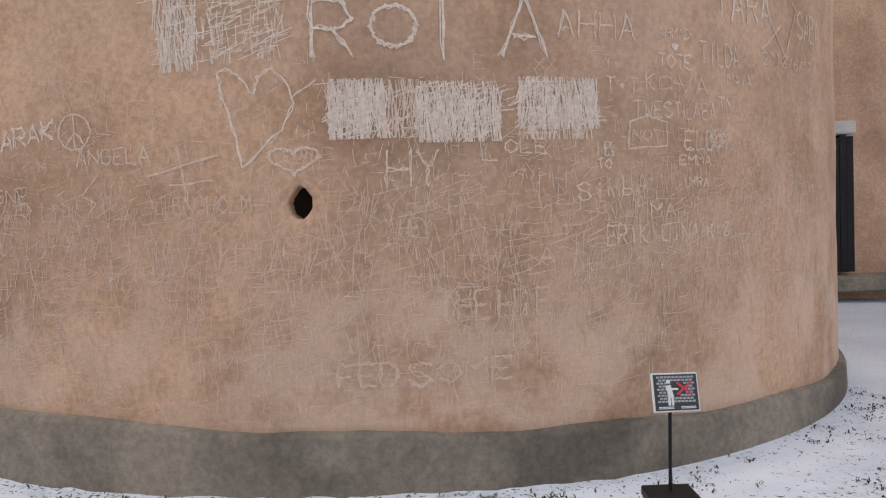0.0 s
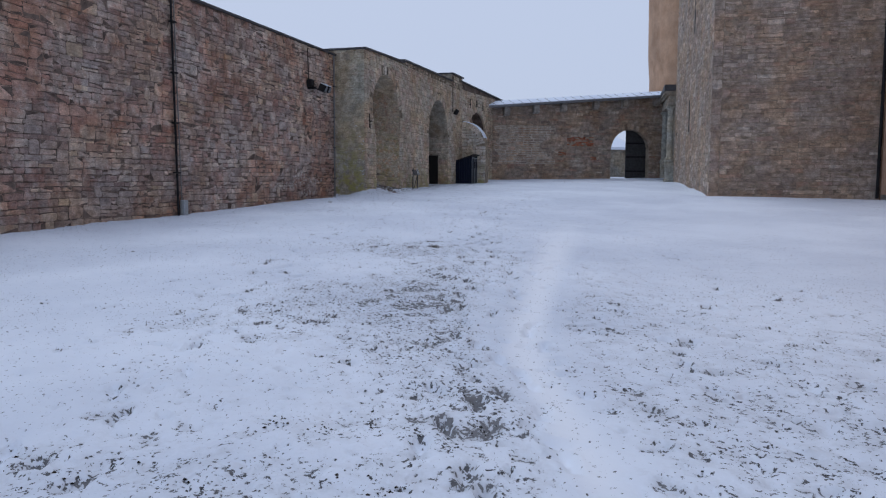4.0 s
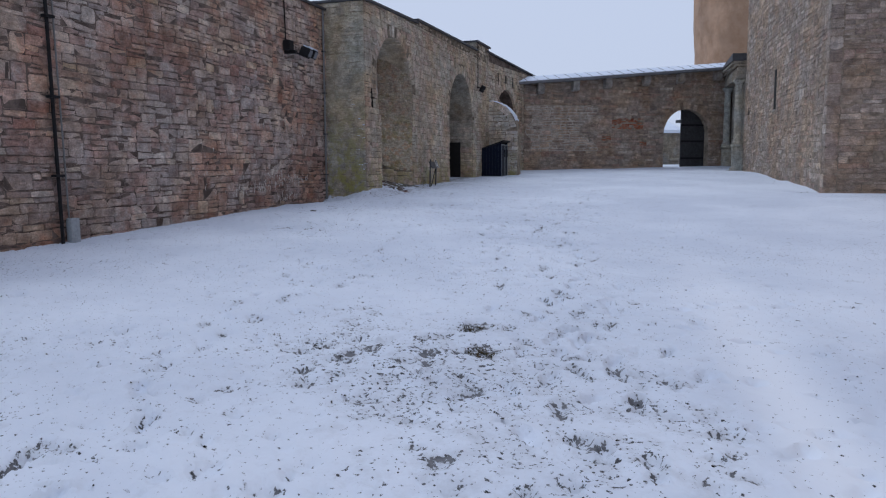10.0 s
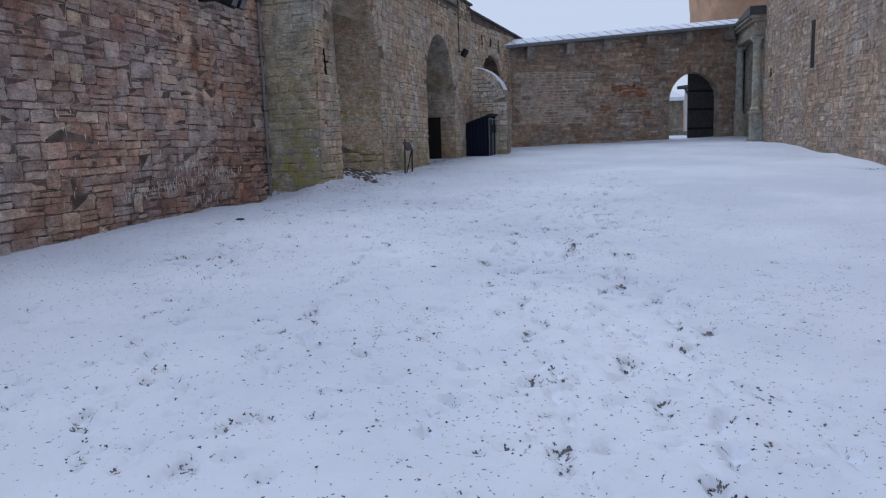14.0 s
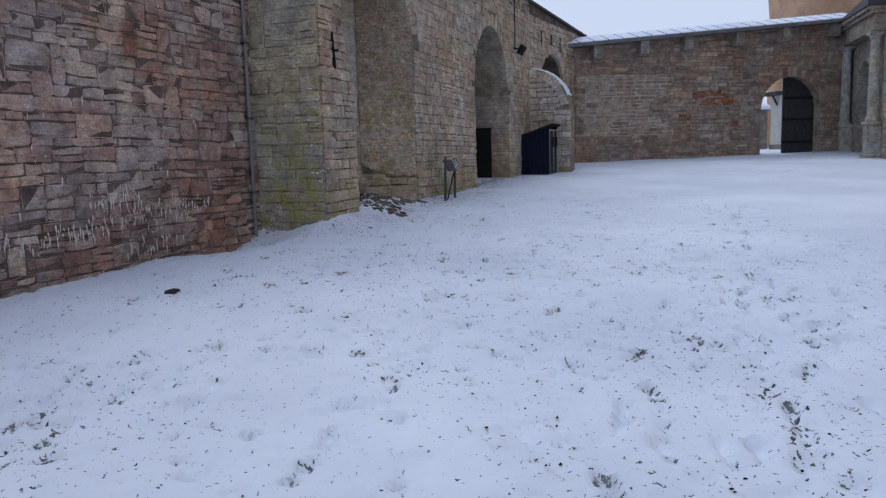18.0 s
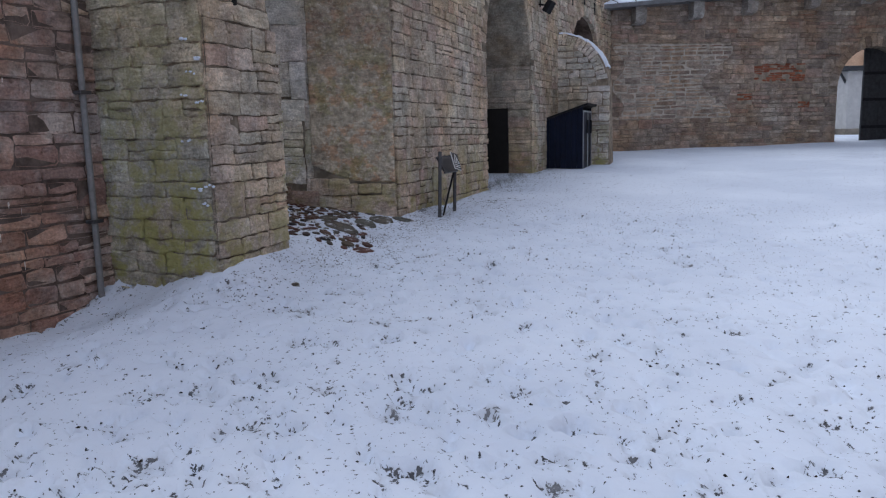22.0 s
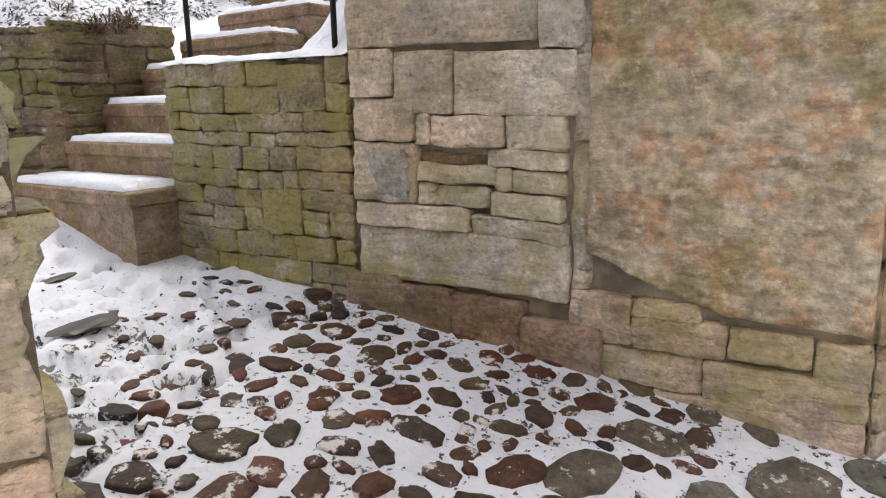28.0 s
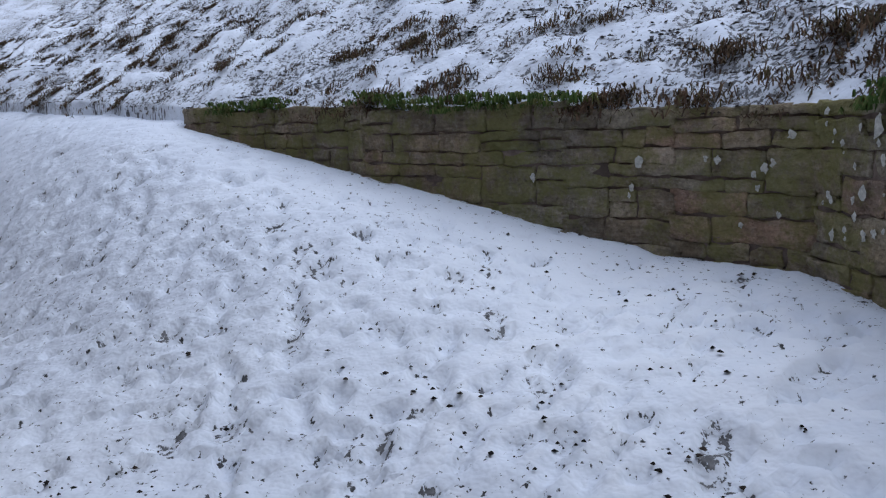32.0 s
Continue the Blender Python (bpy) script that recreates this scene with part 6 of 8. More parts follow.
def build_scratches(w):
    rng = random.Random(17)
    arc = math.pi * RT[2] / 180
    sets = {"bold": ([], []), "plain": ([], []), "faint": ([], [])}

    def write(text, d0, d1, z0, high, kind="plain", width=0.008, passes=2, rise=0.0):
        step = (d1 - d0) / len(text)
        for i, ch in enumerate(text):
            for stroke in GLYPHS.get(ch, "").split(","):
                pts = [(d0 + step * (i + 0.78 * int(p[0]) / 4), z0 + rise * i / len(text) + high * int(p[1]) / 6) for p in stroke.split()]
                for _ in range(passes):
                    if len(pts) > 1:
                        ribbon(sets[kind], shaky(rng, pts, min(0.008, width * 0.6), 4), min(0.01, width) * rng.uniform(0.4, 1.0), rng.uniform(0.003, 0.006))

    def line(pts, kind="plain", width=0.008, passes=2):
        for _ in range(passes):
            ribbon(sets[kind], shaky(rng, pts, width * 0.45, 4), min(0.009, width) * rng.uniform(0.4, 1.0), rng.uniform(0.003, 0.006))

    def heart(d, z, wd, hg, kind="plain", width=0.01, passes=3, slant=0.0):
        ts = np.linspace(0, 2 * math.pi, 25)
        line([(d + wd / 2 * math.sin(t) ** 3 + slant * math.cos(t), z + hg * (13 * math.cos(t) - 5 * math.cos(2 * t) - 2 * math.cos(3 * t) - math.cos(4 * t)) / 30) for t in ts], kind, width, passes)

    def hatch(d0, d1, z0, z1, n, kind="bold", upright=0.85, ln=(0.08, 0.26), width=(0.003, 0.009)):
        for _ in range(n):
            d, z = rng.uniform(d0, d1), rng.uniform(z0, z1)
            h = rng.uniform(*ln)
            a = rng.gauss(0, 0.16) if rng.random() < upright else rng.uniform(0.9, 1.6)
            za, zb = max(z0 - 0.02, z - h / 2 * math.cos(a)), min(z1 + 0.02, z + h / 2 * math.cos(a))
            k = h / 2 * math.sin(a) / arc
            ribbon(sets[kind], [(d - k, za), (d + k, zb)], rng.uniform(*width), rng.uniform(0.002, 0.007))

    # large block letters and the rubbed out fields
    write("R", 3.5, 6.6, 2.42, 0.32, "bold", 0.015, 5)
    line([(8.45 + 1.4 * math.sin(t), 2.59 + 0.115 * math.cos(t)) for t in np.linspace(0, 6.4, 18)], "bold", 0.018, 4)
    write("I", 10.2, 13.6, 2.4, 0.4, "bold", 0.015, 5)
    write("A", 15.4, 19.6, 2.42, 0.36, "bold", 0.015, 5)
    write("AHHA", 19.4, 26.0, 2.55, 0.16, "plain", 0.009, 2)
    hatch(-6.2, -3.4, 2.4, 3.1, 230)
    hatch(-3.2, 1.9, 2.43, 3.1, 330, upright=0.45, ln=(0.04, 0.13))
    hatch(4.3, 8.0, 1.98, 2.28, 330, ln=(0.06, 0.22))
    hatch(8.0, 9.8, 1.98, 2.27, 60, "plain")
    hatch(9.7, 15.2, 1.95, 2.26, 420, ln=(0.06, 0.22))
    hatch(16.4, 22.3, 2.02, 2.29, 400, ln=(0.06, 0.2))
    hatch(16.3, 22.0, 1.96, 2.05, 60, "plain")
    line([(-2.4, 2.35), (-1.9, 2.38), (-1.2, 2.35), (-0.2, 2.23)], "bold", 0.014, 3)
    line([(-0.2, 2.23), (0.1, 2.33), (0.9, 2.37), (1.9, 2.28), (2.2, 2.17), (1.4, 2.03), (-1.1, 1.82)], "bold", 0.014, 3)
    line([(-2.4, 2.35), (-2.1, 2.2), (-1.5, 2.05), (-1.1, 1.82)], "bold", 0.014, 3)
    line([(2.0, 2.2), (3.6, 2.3)], "plain", 0.008, 2)
    heart(2.05, 1.86, 3.1, 0.16, "plain", 0.011, 3)
    write("LEVAN", 1.0, 3.3, 1.845, 0.055, "plain", 0.006, 1, 0.02)
    write("HY", 7.7, 11.4, 1.68, 0.21, "plain", 0.012, 3)
    write("L", 13.8, 15.2, 1.82, 0.11)
    write("OLE", 15.4, 18.6, 1.86, 0.08)
    write("SimbA", 20.6, 26.6, 1.57, 0.11, "plain", 0.009, 2, 0.05)
    write("AHMAD", 27.8, 31.1, 2.59, 0.065, "plain", 0.006)
    heart(29.4, 2.535, 0.5, 0.03, "bold", 0.012, 2)
    write("TOTE", 27.7, 31.2, 2.4, 0.085, "bold", 0.008, 2)
    write("TILDA", 32.0, 37.0, 2.44, 0.15, "plain", 0.009, 2)
    write("YARA", 33.9, 42.0, 2.76, 0.24, "bold", 0.012, 3)
    write("SABA", 47.0, 53.5, 2.75, 0.2, "plain", 0.01)
    line([(40.2, 2.6), (43.4, 2.8)], "plain", 0.01, 2)
    line([(41.4, 2.82), (44.2, 2.58), (46.6, 2.95), (45.6, 3.0)], "plain", 0.011, 3)
    write("2018/6/17", 40.3, 50.4, 2.5, 0.09, "plain", 0.007)
    write("T+T", 23.0, 26.0, 2.22, 0.1, "plain", 0.009)
    write("K", 26.5, 27.6, 2.25, 0.11)
    write("C", 27.8, 29.2, 2.26, 0.08, "faint")
    write("VA", 29.6, 33.0, 2.24, 0.11, "faint", 0.009)
    write("MAIA", 35.2, 38.6, 2.32, 0.07)
    write("TWESTLAEA", 25.3, 33.8, 2.08, 0.1, "plain", 0.008)
    write("TN", 34.0, 36.0, 2.15, 0.08)
    line([(24.8, 1.88), (28.2, 1.9), (28.3, 2.05), (26.5, 2.09), (24.9, 2.05), (24.8, 1.88)])
    write("NOT", 25.2, 27.8, 1.93, 0.07, "faint")
    write("ELD", 30.0, 33.6, 1.88, 0.12, "plain", 0.01)
    hatch(32.8, 35.0, 1.9, 2.02, 60, "plain", 0.5, (0.02, 0.07))
    write("IB", 21.9, 23.6, 1.84, 0.08)
    write("TO", 22.2, 23.4, 1.76, 0.06)
    write("EMMA", 29.4, 33.0, 1.78, 0.06)
    write("IMRA", 29.6, 32.6, 1.64, 0.06)
    write("MAi", 26.6, 30.5, 1.45, 0.09)
    write("ERIK", 22.8, 26.5, 1.29, 0.12, "plain", 0.009)
    write("LiNA+K=8", 27.6, 35.0, 1.3, 0.1, "plain", 0.008)
    write("ENGHOLM", -5.6, -0.5, 1.57, 0.1, "faint", 0.008)
    write("HEY", 8.4, 10.4, 1.4, 0.1, "faint", 0.008)
    write("YARAK", -18.7, -13.4, 1.99, 0.11, "bold", 0.011, 3, 0.07)
    line([(-12.1 + 1.15 * math.sin(t), 2.08 + 0.105 * math.cos(t)) for t in np.linspace(0, 6.4, 18)], "plain", 0.009, 2)
    line([(-12.1, 2.18), (-12.1, 1.98)], "plain", 0.009)
    line([(-12.8, 2.0), (-12.1, 2.08), (-11.4, 2.0)], "plain", 0.009)
    write("SHEA", -23.3, -19.7, 2.06, 0.08, "bold", 0.009)
    write("L", -21.2, -19.6, 1.86, 0.13, "plain", 0.012)
    write("FRIDA", -30.0, -23.4, 1.78, 0.13, "bold", 0.01)
    write("VIA", -35.5, -31.5, 1.6, 0.11, "plain", 0.009)
    write("SiGNE", -20.4, -15.6, 1.68, 0.09, "faint", 0.008)
    write("KARIM", -19.6, -12.4, 1.55, 0.12, "faint", 0.008)
    write("ANGELA", -12.0, -6.8, 1.88, 0.09, "plain", 0.008)
    write("ROUND", -24.5, -19.4, 1.02, 0.14, "faint", 0.01)
    write("EU", -24.8, -22.6, 1.22, 0.1, "plain", 0.009)
    line([(-22.4, 1.26), (-20.8, 1.24), (-20.2, 1.36), (-21.4, 1.3), (-22.4, 1.26)], "plain")
    line([(-10.4, 1.84), (-11.8, 1.7), (-10.8, 1.66), (-11.4, 1.58)], "plain", 0.01)
    line([(-5.2, 1.95), (-4.6, 1.6)], "plain", 0.012)
    line([(-7.2, 1.8), (-2.6, 1.9)], "plain", 0.009)
    line([(-5.8, 1.74), (-3.0, 1.76)], "plain", 0.009)
    write("FED", 4.2, 8.2, 0.55, 0.13, "faint", 0.014, 3)
    write("SOME", 8.6, 15.8, 0.54, 0.13, "faint", 0.014, 3)
    line([(8.6, 0.58), (9.2, 0.52), (10.0, 0.57), (9.3, 0.61)], "plain", 0.01)
    write("THE", 10.6, 14.2, 0.9, 0.17, "faint", 0.014, 3)
    write("HiE", 14.6, 18.6, 0.9, 0.16, "faint", 0.014, 3)
    write("A", 17.6, 19.0, 1.2, 0.1, "faint", 0.012)
    # worn field of small marks
    for _ in range(5200):
        d = rng.uniform(-44, 52)
        z = min(2.3, max(0.45, rng.gauss(1.35, 0.42)))
        h = rng.uniform(0.02, 0.14) * (1.3 if z < 1.7 else 0.7)
        if abs(d - HOLE) < 1.3 and abs(z - 1.62) < 0.16:
            continue
        a = rng.gauss(0, 0.25) if rng.random() < 0.62 else rng.gauss(1.4, 0.3)
        k = h / 2 * math.sin(a) / arc
        ribbon(sets["faint" if rng.random() < 0.95 else "plain"], [(d - k, z - h / 2 * math.cos(a)), (d + k, z + h / 2 * math.cos(a))], rng.uniform(0.0025, 0.006), rng.uniform(0.002, 0.005))
    for _ in range(260):
        d, z = rng.uniform(-42, 50), rng.uniform(0.6, 2.5)
        if abs(d - HOLE) < 3 and abs(z - 1.6) < 0.2:
            continue
        write("".join(rng.choice("AEHIKLMNTVXY") for _ in range(rng.randint(1, 2))), d, d + rng.uniform(0.6, 2.0), z, rng.uniform(0.04, 0.1), "faint", 0.005, 1)
    for key, mat, lab in (("bold", M_SCRATCH_W, "bold white scratches"), ("plain", M_SCRATCH, "pale scratches"), ("faint", M_SCRATCH_F, "faint worn scratches")):
        tagged(mesh_object("scratches", *sets[key], mat, w, lab), kind="stuff")


# ---- windows, pipes, lamps ----
def build_fittings():
    for s0, s1, z0, z1, n in ((3.75, 4.7, 7.8, 10.0, 3), (6.85, 7.75, 7.85, 10.0, 3), (9.7, 10.5, 7.9, 10.0, 3), (4.65, 5.6, 4.05, 5.4, 2)):
        window(FACADE, s0, s1, z0, z1, 2, n * 2, "window_1" if z0 > 5 else "window_2", "small paned window with a grey green frame")
    window(TFRONT, 5.08, 5.6, 9.0, 10.3, 3, 4, "window_3", "barred window high in the stone tower")
    p = thing("downpipe", TFRONT.at(5.75, 0.9, 0.12), "tall dark downpipe in the corner of tower and range", "drainpipe")
    part("pipe", rod(bmesh.new(), TFRONT.at(5.75, 0.85, 0.12), TFRONT.at(5.75, 16.5, 0.12), 0.055), M_BLACK, p)
    for z in (2.2, 4.6, 7.0, 9.4):
        part("bracket", rod(bmesh.new(), TFRONT.at(5.75, z, 0.12), TFRONT.at(5.75, z + 0.05, 0.12), 0.075), M_BLACK, p)
    p = thing("conduit", FACADE.at(2.2, 1.0, 0.05), "short brown conduit on the plaster", "pipe")
    part("pipe", rod(bmesh.new(), FACADE.at(2.2, 0.85, 0.05), FACADE.at(2.2, 2.7, 0.05), 0.03), M_EARTH, p)
    part("cap", rod(bmesh.new(), FACADE.at(2.2, 2.65, 0.05), FACADE.at(2.2, 2.75, 0.05), 0.045, 0.02), M_EARTH, p)
    # cable run down the curtain wall
    p = thing("cable_run", CURT.at(9.25, 0.6, 0.05), "dark downpipe and grey cable against the curtain wall", "pipe")
    part("pipe", rod(bmesh.new(), CURT.at(9.33, 0.5, 0.07), CURT.at(9.4, 5.95, 0.07), 0.028), M_BLACK, p)
    part("cable", rod(bmesh.new(), CURT.at(9.17, 0.95, 0.06), CURT.at(9.28, 5.95, 0.06), 0.014), M_ROPE, p)
    part("box", box(bmesh.new(), (9.05, 0.03, 0.56), (9.22, 0.16, 0.95), CURT.matrix(0, 0), 0.015), M_GREYTRIM, p, "small grey cable box")
    for z in (1.6, 2.8, 4.0, 5.2):
        part("clip", box(bmesh.new(), (9.26, 0.02, z), (9.44, 0.13, z + 0.04), CURT.matrix(0, 0), 0.005), M_BLACK, p)
    p = thing("corner_pipe", CURT.at(0.03, 1.0, 0.05), "grey pipe in the corner of curtain wall and pier", "pipe")
    part("pipe", rod(bmesh.new(), CURT.at(0.03, 0.8, 0.06), CURT.at(0.01, 5.9, 0.06), 0.028), M_ROPE, p)
    for z in (1.5, 2.6, 3.7, 4.8):
        part("clip", box(bmesh.new(), (-0.03, 0.02, z), (0.09, 0.11, z + 0.03), CURT.matrix(0, 0), 0.004), M_IRON, p)
    # double floodlight
    p = thing("floodlight", CURT.at(1.70, 4.48, 0.1), "black twin floodlight on a bracket with snow on top", "floodlight")
    part("bracket", box(bmesh.new(), (1.5, 0.0, 4.6), (1.62, 0.3, 4.68), CURT.matrix(0.45, -0.12), 0.01), M_BLACK, p)
    part("arm", rod(bmesh.new(), CURT.at(2.01, 4.52, 0.26), CURT.at(1.43, 4.44, 0.34), 0.022), M_BLACK, p)
    part("junction_box", box(bmesh.new(), (1.46, 0.02, 4.68), (1.7, 0.2, 4.92), CURT.matrix(0.45, -0.12), 0.02), M_BLACK, p)
    for s in (1.28, 1.0):
        m = CURT.matrix(s + 0.45, 4.54, 0.42) @ pose(0, 0, 0, -25, 0, 10)
        h = part("lamp_head", box(bmesh.new(), (-0.15, -0.12, -0.1), (0.13, 0.12, 0.12), m, 0.02), M_BLACK, p)
        part("glass", box(bmesh.new(), (-0.12, 0.121, -0.07), (0.1, 0.128, 0.09), m), M_ZINC, h)
        part("snow", box(bmesh.new(), (-0.13, -0.1, 0.121), (0.11, 0.1, 0.15), m, 0.012), M_SNOWCAP, h)
    part("cable", rod(bmesh.new(), CURT.at(2.03, 4.78, 0.04), CURT.at(2.07, 5.83, 0.04), 0.014), M_BLACK, p)
    p = thing("small_floodlight", ARC.at(11.95, 4.95, 0.1), "small black floodlight on the arcade pier", "floodlight")
    part("arm", rod(bmesh.new(), ARC.at(11.9, 5.0, 0.0), ARC.at(11.85, 4.95, 0.26), 0.02), M_BLACK, p)
    part("lamp_head", box(bmesh.new(), (-0.1, -0.07, -0.15), (0.1, 0.07, 0.13), ARC.matrix(11.8, 4.92, 0.3) @ pose(0, 0, 0, -30, 12, 20), 0.02), M_BLACK, p)
    part("cable", rod(bmesh.new(), ARC.at(12.0, 4.95, 0.05), ARC.at(12.0, 6.85, 0.05), 0.016), M_BLACK, p)
    # iron wall tie
    p = thing("wall_anchor", ARC.at(0.52, 3.4, 0.06), "rusted iron wall anchor on the pier", "anchor")
    part("bar", box(bmesh.new(), (-0.018, 0.02, -0.27), (0.018, 0.07, 0.27), ARC.matrix(0.52, 3.6, 0) @ pose(0, 0, 0, 0, -7, 0), 0.01), M_DARK, p)
    part("spike", rod(bmesh.new(), ARC.at(0.52, 3.6, 0.0), ARC.at(0.52, 3.6, 0.13), 0.02), M_DARK, p)


# ---- portal ----
def build_portal():
    w = thing("portal", TLEFT.at(16.2, 1.5, 0.2), "carved stone portal with greenish columns and a cornice", "portal", kind="structure")
    m = TLEFT.matrix(0, 0)
    part("back_wall", box(bmesh.new(), (14.5, -1.0, 0.8), (19.4, -0.45, 6.3), m), M_TRIM, w)
    # arched frame
    c, sp, r = 16.95, 3.98, 0.95
    out = [(14.55, 1.2), (c - r, 1.2)] + [(c - r * math.cos(t), sp + r * math.sin(t)) for t in np.linspace(0, math.pi, 17)] + [(c + r, 1.2), (19.3, 1.2), (19.3, 6.05), (14.55, 6.05)]
    bm = bmesh.new()
    a, b = [bm.verts.new(TLEFT.at(s, z, 0.0)) for s, z in out], [bm.verts.new(TLEFT.at(s, z, -0.46)) for s, z in out]
    bm.faces.new(a)
    for i in range(len(out)):
        bm.faces.new((a[i], a[(i + 1) % len(out)], b[(i + 1) % len(out)], b[i]))
    part("arch_wall", bm, M_TRIM, w)
    part("niche_back", box(bmesh.new(), (c - r, -0.44, 1.2), (c + r, -0.4, 4.9), m), M_VAULT, w)
    ring = bmesh.new()
    for i in range(16):
        p, q = math.pi * i / 16, math.pi * (i + 1) / 16
        v = [ring.verts.new(TLEFT.at(c + rr * math.cos(t), sp + rr * math.sin(t), o)) for t in (p, q) for rr, o in ((r, 0.0), (r + 0.02, 0.06), (r + 0.16, 0.06), (r + 0.18, 0.0))]
        for k in range(3):
            ring.faces.new((v[k], v[k + 1], v[k + 5], v[k + 4]))
    part("archivolt", ring, M_TRIM, w)
    for a in (c - r - 0.25, c + r - 0.02):
        part("impost", box(bmesh.new(), (a, 0.0, 3.0), (a + 0.27, 0.07, 3.12), m, 0.01), M_TRIM, w)
    for s, o in ((14.95, 0.24), (18.75, 0.24)):
        ped = part("pedestal", box(bmesh.new(), (s - 0.24, 0.0, 1.1), (s + 0.24, o + 0.22, 2.55), m, 0.015), M_GREENCOL, w)
        part("base_mould", box(bmesh.new(), (s - 0.3, 0.0, 1.1), (s + 0.3, o + 0.28, 1.55), m, 0.03), M_GREENCOL, ped)
        part("cap_mould", box(bmesh.new(), (s - 0.3, 0.0, 2.55), (s + 0.3, o + 0.28, 2.68), m, 0.03), M_GREENCOL, ped)
        col = bmesh.new()
        prof = [(0.27, 2.68), (0.29, 2.74), (0.27, 2.8), (0.22, 2.84), (0.21, 2.9), (0.205, 4.2), (0.185, 5.35), (0.2, 5.38), (0.2, 5.42), (0.18, 5.45), (0.26, 5.58), (0.28, 5.62)]
        prof = [(0.82 * rr, z) for rr, z in prof]
        n = 40
        rings = [[col.verts.new(TLEFT.at(s + (rr - (0.012 if k % 2 and 2.85 < z < 5.37 else 0)) * math.cos(2 * math.pi * k / n), z, o + (rr - (0.012 if k % 2 and 2.85 < z < 5.37 else 0)) * math.sin(2 * math.pi * k / n))) for k in range(n)] for rr, z in prof]
        for p, q in zip(rings, rings[1:]):
            for k in range(n):
                col.faces.new((p[k], p[(k + 1) % n], q[(k + 1) % n], q[k]))
        part("column", col, M_GREENCOL, w, "greenish fluted column")
        part("capital", box(bmesh.new(), (s - 0.25, o - 0.24, 5.62), (s + 0.25, o + 0.25, 5.74), m, 0.02), M_GREENCOL, w)
    for z0, z1, o, e in ((5.74, 6.0, 0.42, 0.0), (6.0, 6.32, 0.38, 0.0), (6.32, 6.45, 0.5, 0.08), (6.45, 6.58, 0.6, 0.1)):
        part("cornice", box(bmesh.new(), (14.66 - e, -0.4, z0), (19.1 + e, o, z1), m, 0.015), M_TRIM, w)
    bm = bmesh.new()
    prof = [(14.5, 6.58), (19.2, 6.58), (16.9, 6.78), (14.5, 6.92)]
    a, b = [bm.verts.new(TLEFT.at(s, z, 0.64)) for s, z in prof], [bm.verts.new(TLEFT.at(s, z, -0.4)) for s, z in prof]
    bm.faces.new(a)
    bm.faces.new(b[::-1])
    for i in range(4):
        bm.faces.new((a[i], a[(i + 1) % 4], b[(i + 1) % 4], b[i]))
    part("roof", bm, M_LEAD, w, "dark lead roof")
    part("doorstep", box(bmesh.new(), (14.7, 0.0, 1.15), (19.0, 0.75, 1.42), m, 0.02), M_VAULT, w)


# ---- beyond the gate ----
def build_beyond():
    w = thing("outer_wall", END.at(6, 1.4, -8.5), "pale rubble wall seen through the open gate", "wall", kind="structure")
    part("wall_core", box(bmesh.new(), (2.5, -9.2, 0.8), (13.4, -8.5, 3.75), END.matrix(0, 0)), M_MORTAR_PALE, w)
    f = Face(*END.at(0, 0, -8.5)[:2], *END.d)
    f.n = END.n
    masonry(w, f, lambda z: [(3.0, 13.4)], 1.2, 3.75, M_TRIM, near=lambda s, z: True, seed=71, high=(0.14, 0.26), long=(0.3, 0.7))
    bm = bmesh.new()
    prof = [(-8.3, 3.75), (-8.4, 3.95), (-11.5, 4.9), (-11.5, 3.75)]
    a, b = [bm.verts.new(END.at(1.5, z, o)) for o, z in prof], [bm.verts.new(END.at(13.5, z, o)) for o, z in prof]
    bm.faces.new(a)
    bm.faces.new(b[::-1])
    for i in range(4):
        bm.faces.new((a[i], a[(i + 1) % 4], b[(i + 1) % 4], b[i]))
    part("snowy_roof", bm, M_SNOWCAP, w)
    h = thing("ochre_house", END.at(15, 1.4, -11), "ochre rendered house beyond the gate", "building", kind="structure")
    part("wall", box(bmesh.new(), (14.4, -14.0, 0.8), (20.0, -10.0, 4.1), END.matrix(0, 0)), M_FACADE, h)
    h = thing("gatehouse", END.at(12.6, 1.5, -7.2), "small white rendered lodge with a dark eave beyond the gate", "building", kind="structure")
    m = END.matrix(0, 0)
    part("wall", box(bmesh.new(), (12.42, -6.7, 1.3), (15.9, -6.0, 4.3), m, 0.01), M_PILLAR, h)
    part("wall_base", box(bmesh.new(), (12.39, -6.73, 1.3), (15.93, -5.97, 1.95), m, 0.01), M_VAULT, h)
    part("eave", box(bmesh.new(), (12.05, -6.9, 4.3), (16.2, -5.7, 4.48), m, 0.02), M_OAK, h)
    part("brace", rod(bmesh.new(), END.at(12.15, 4.3, -6.2), END.at(12.5, 3.75, -6.2), 0.05), M_OAK, h)


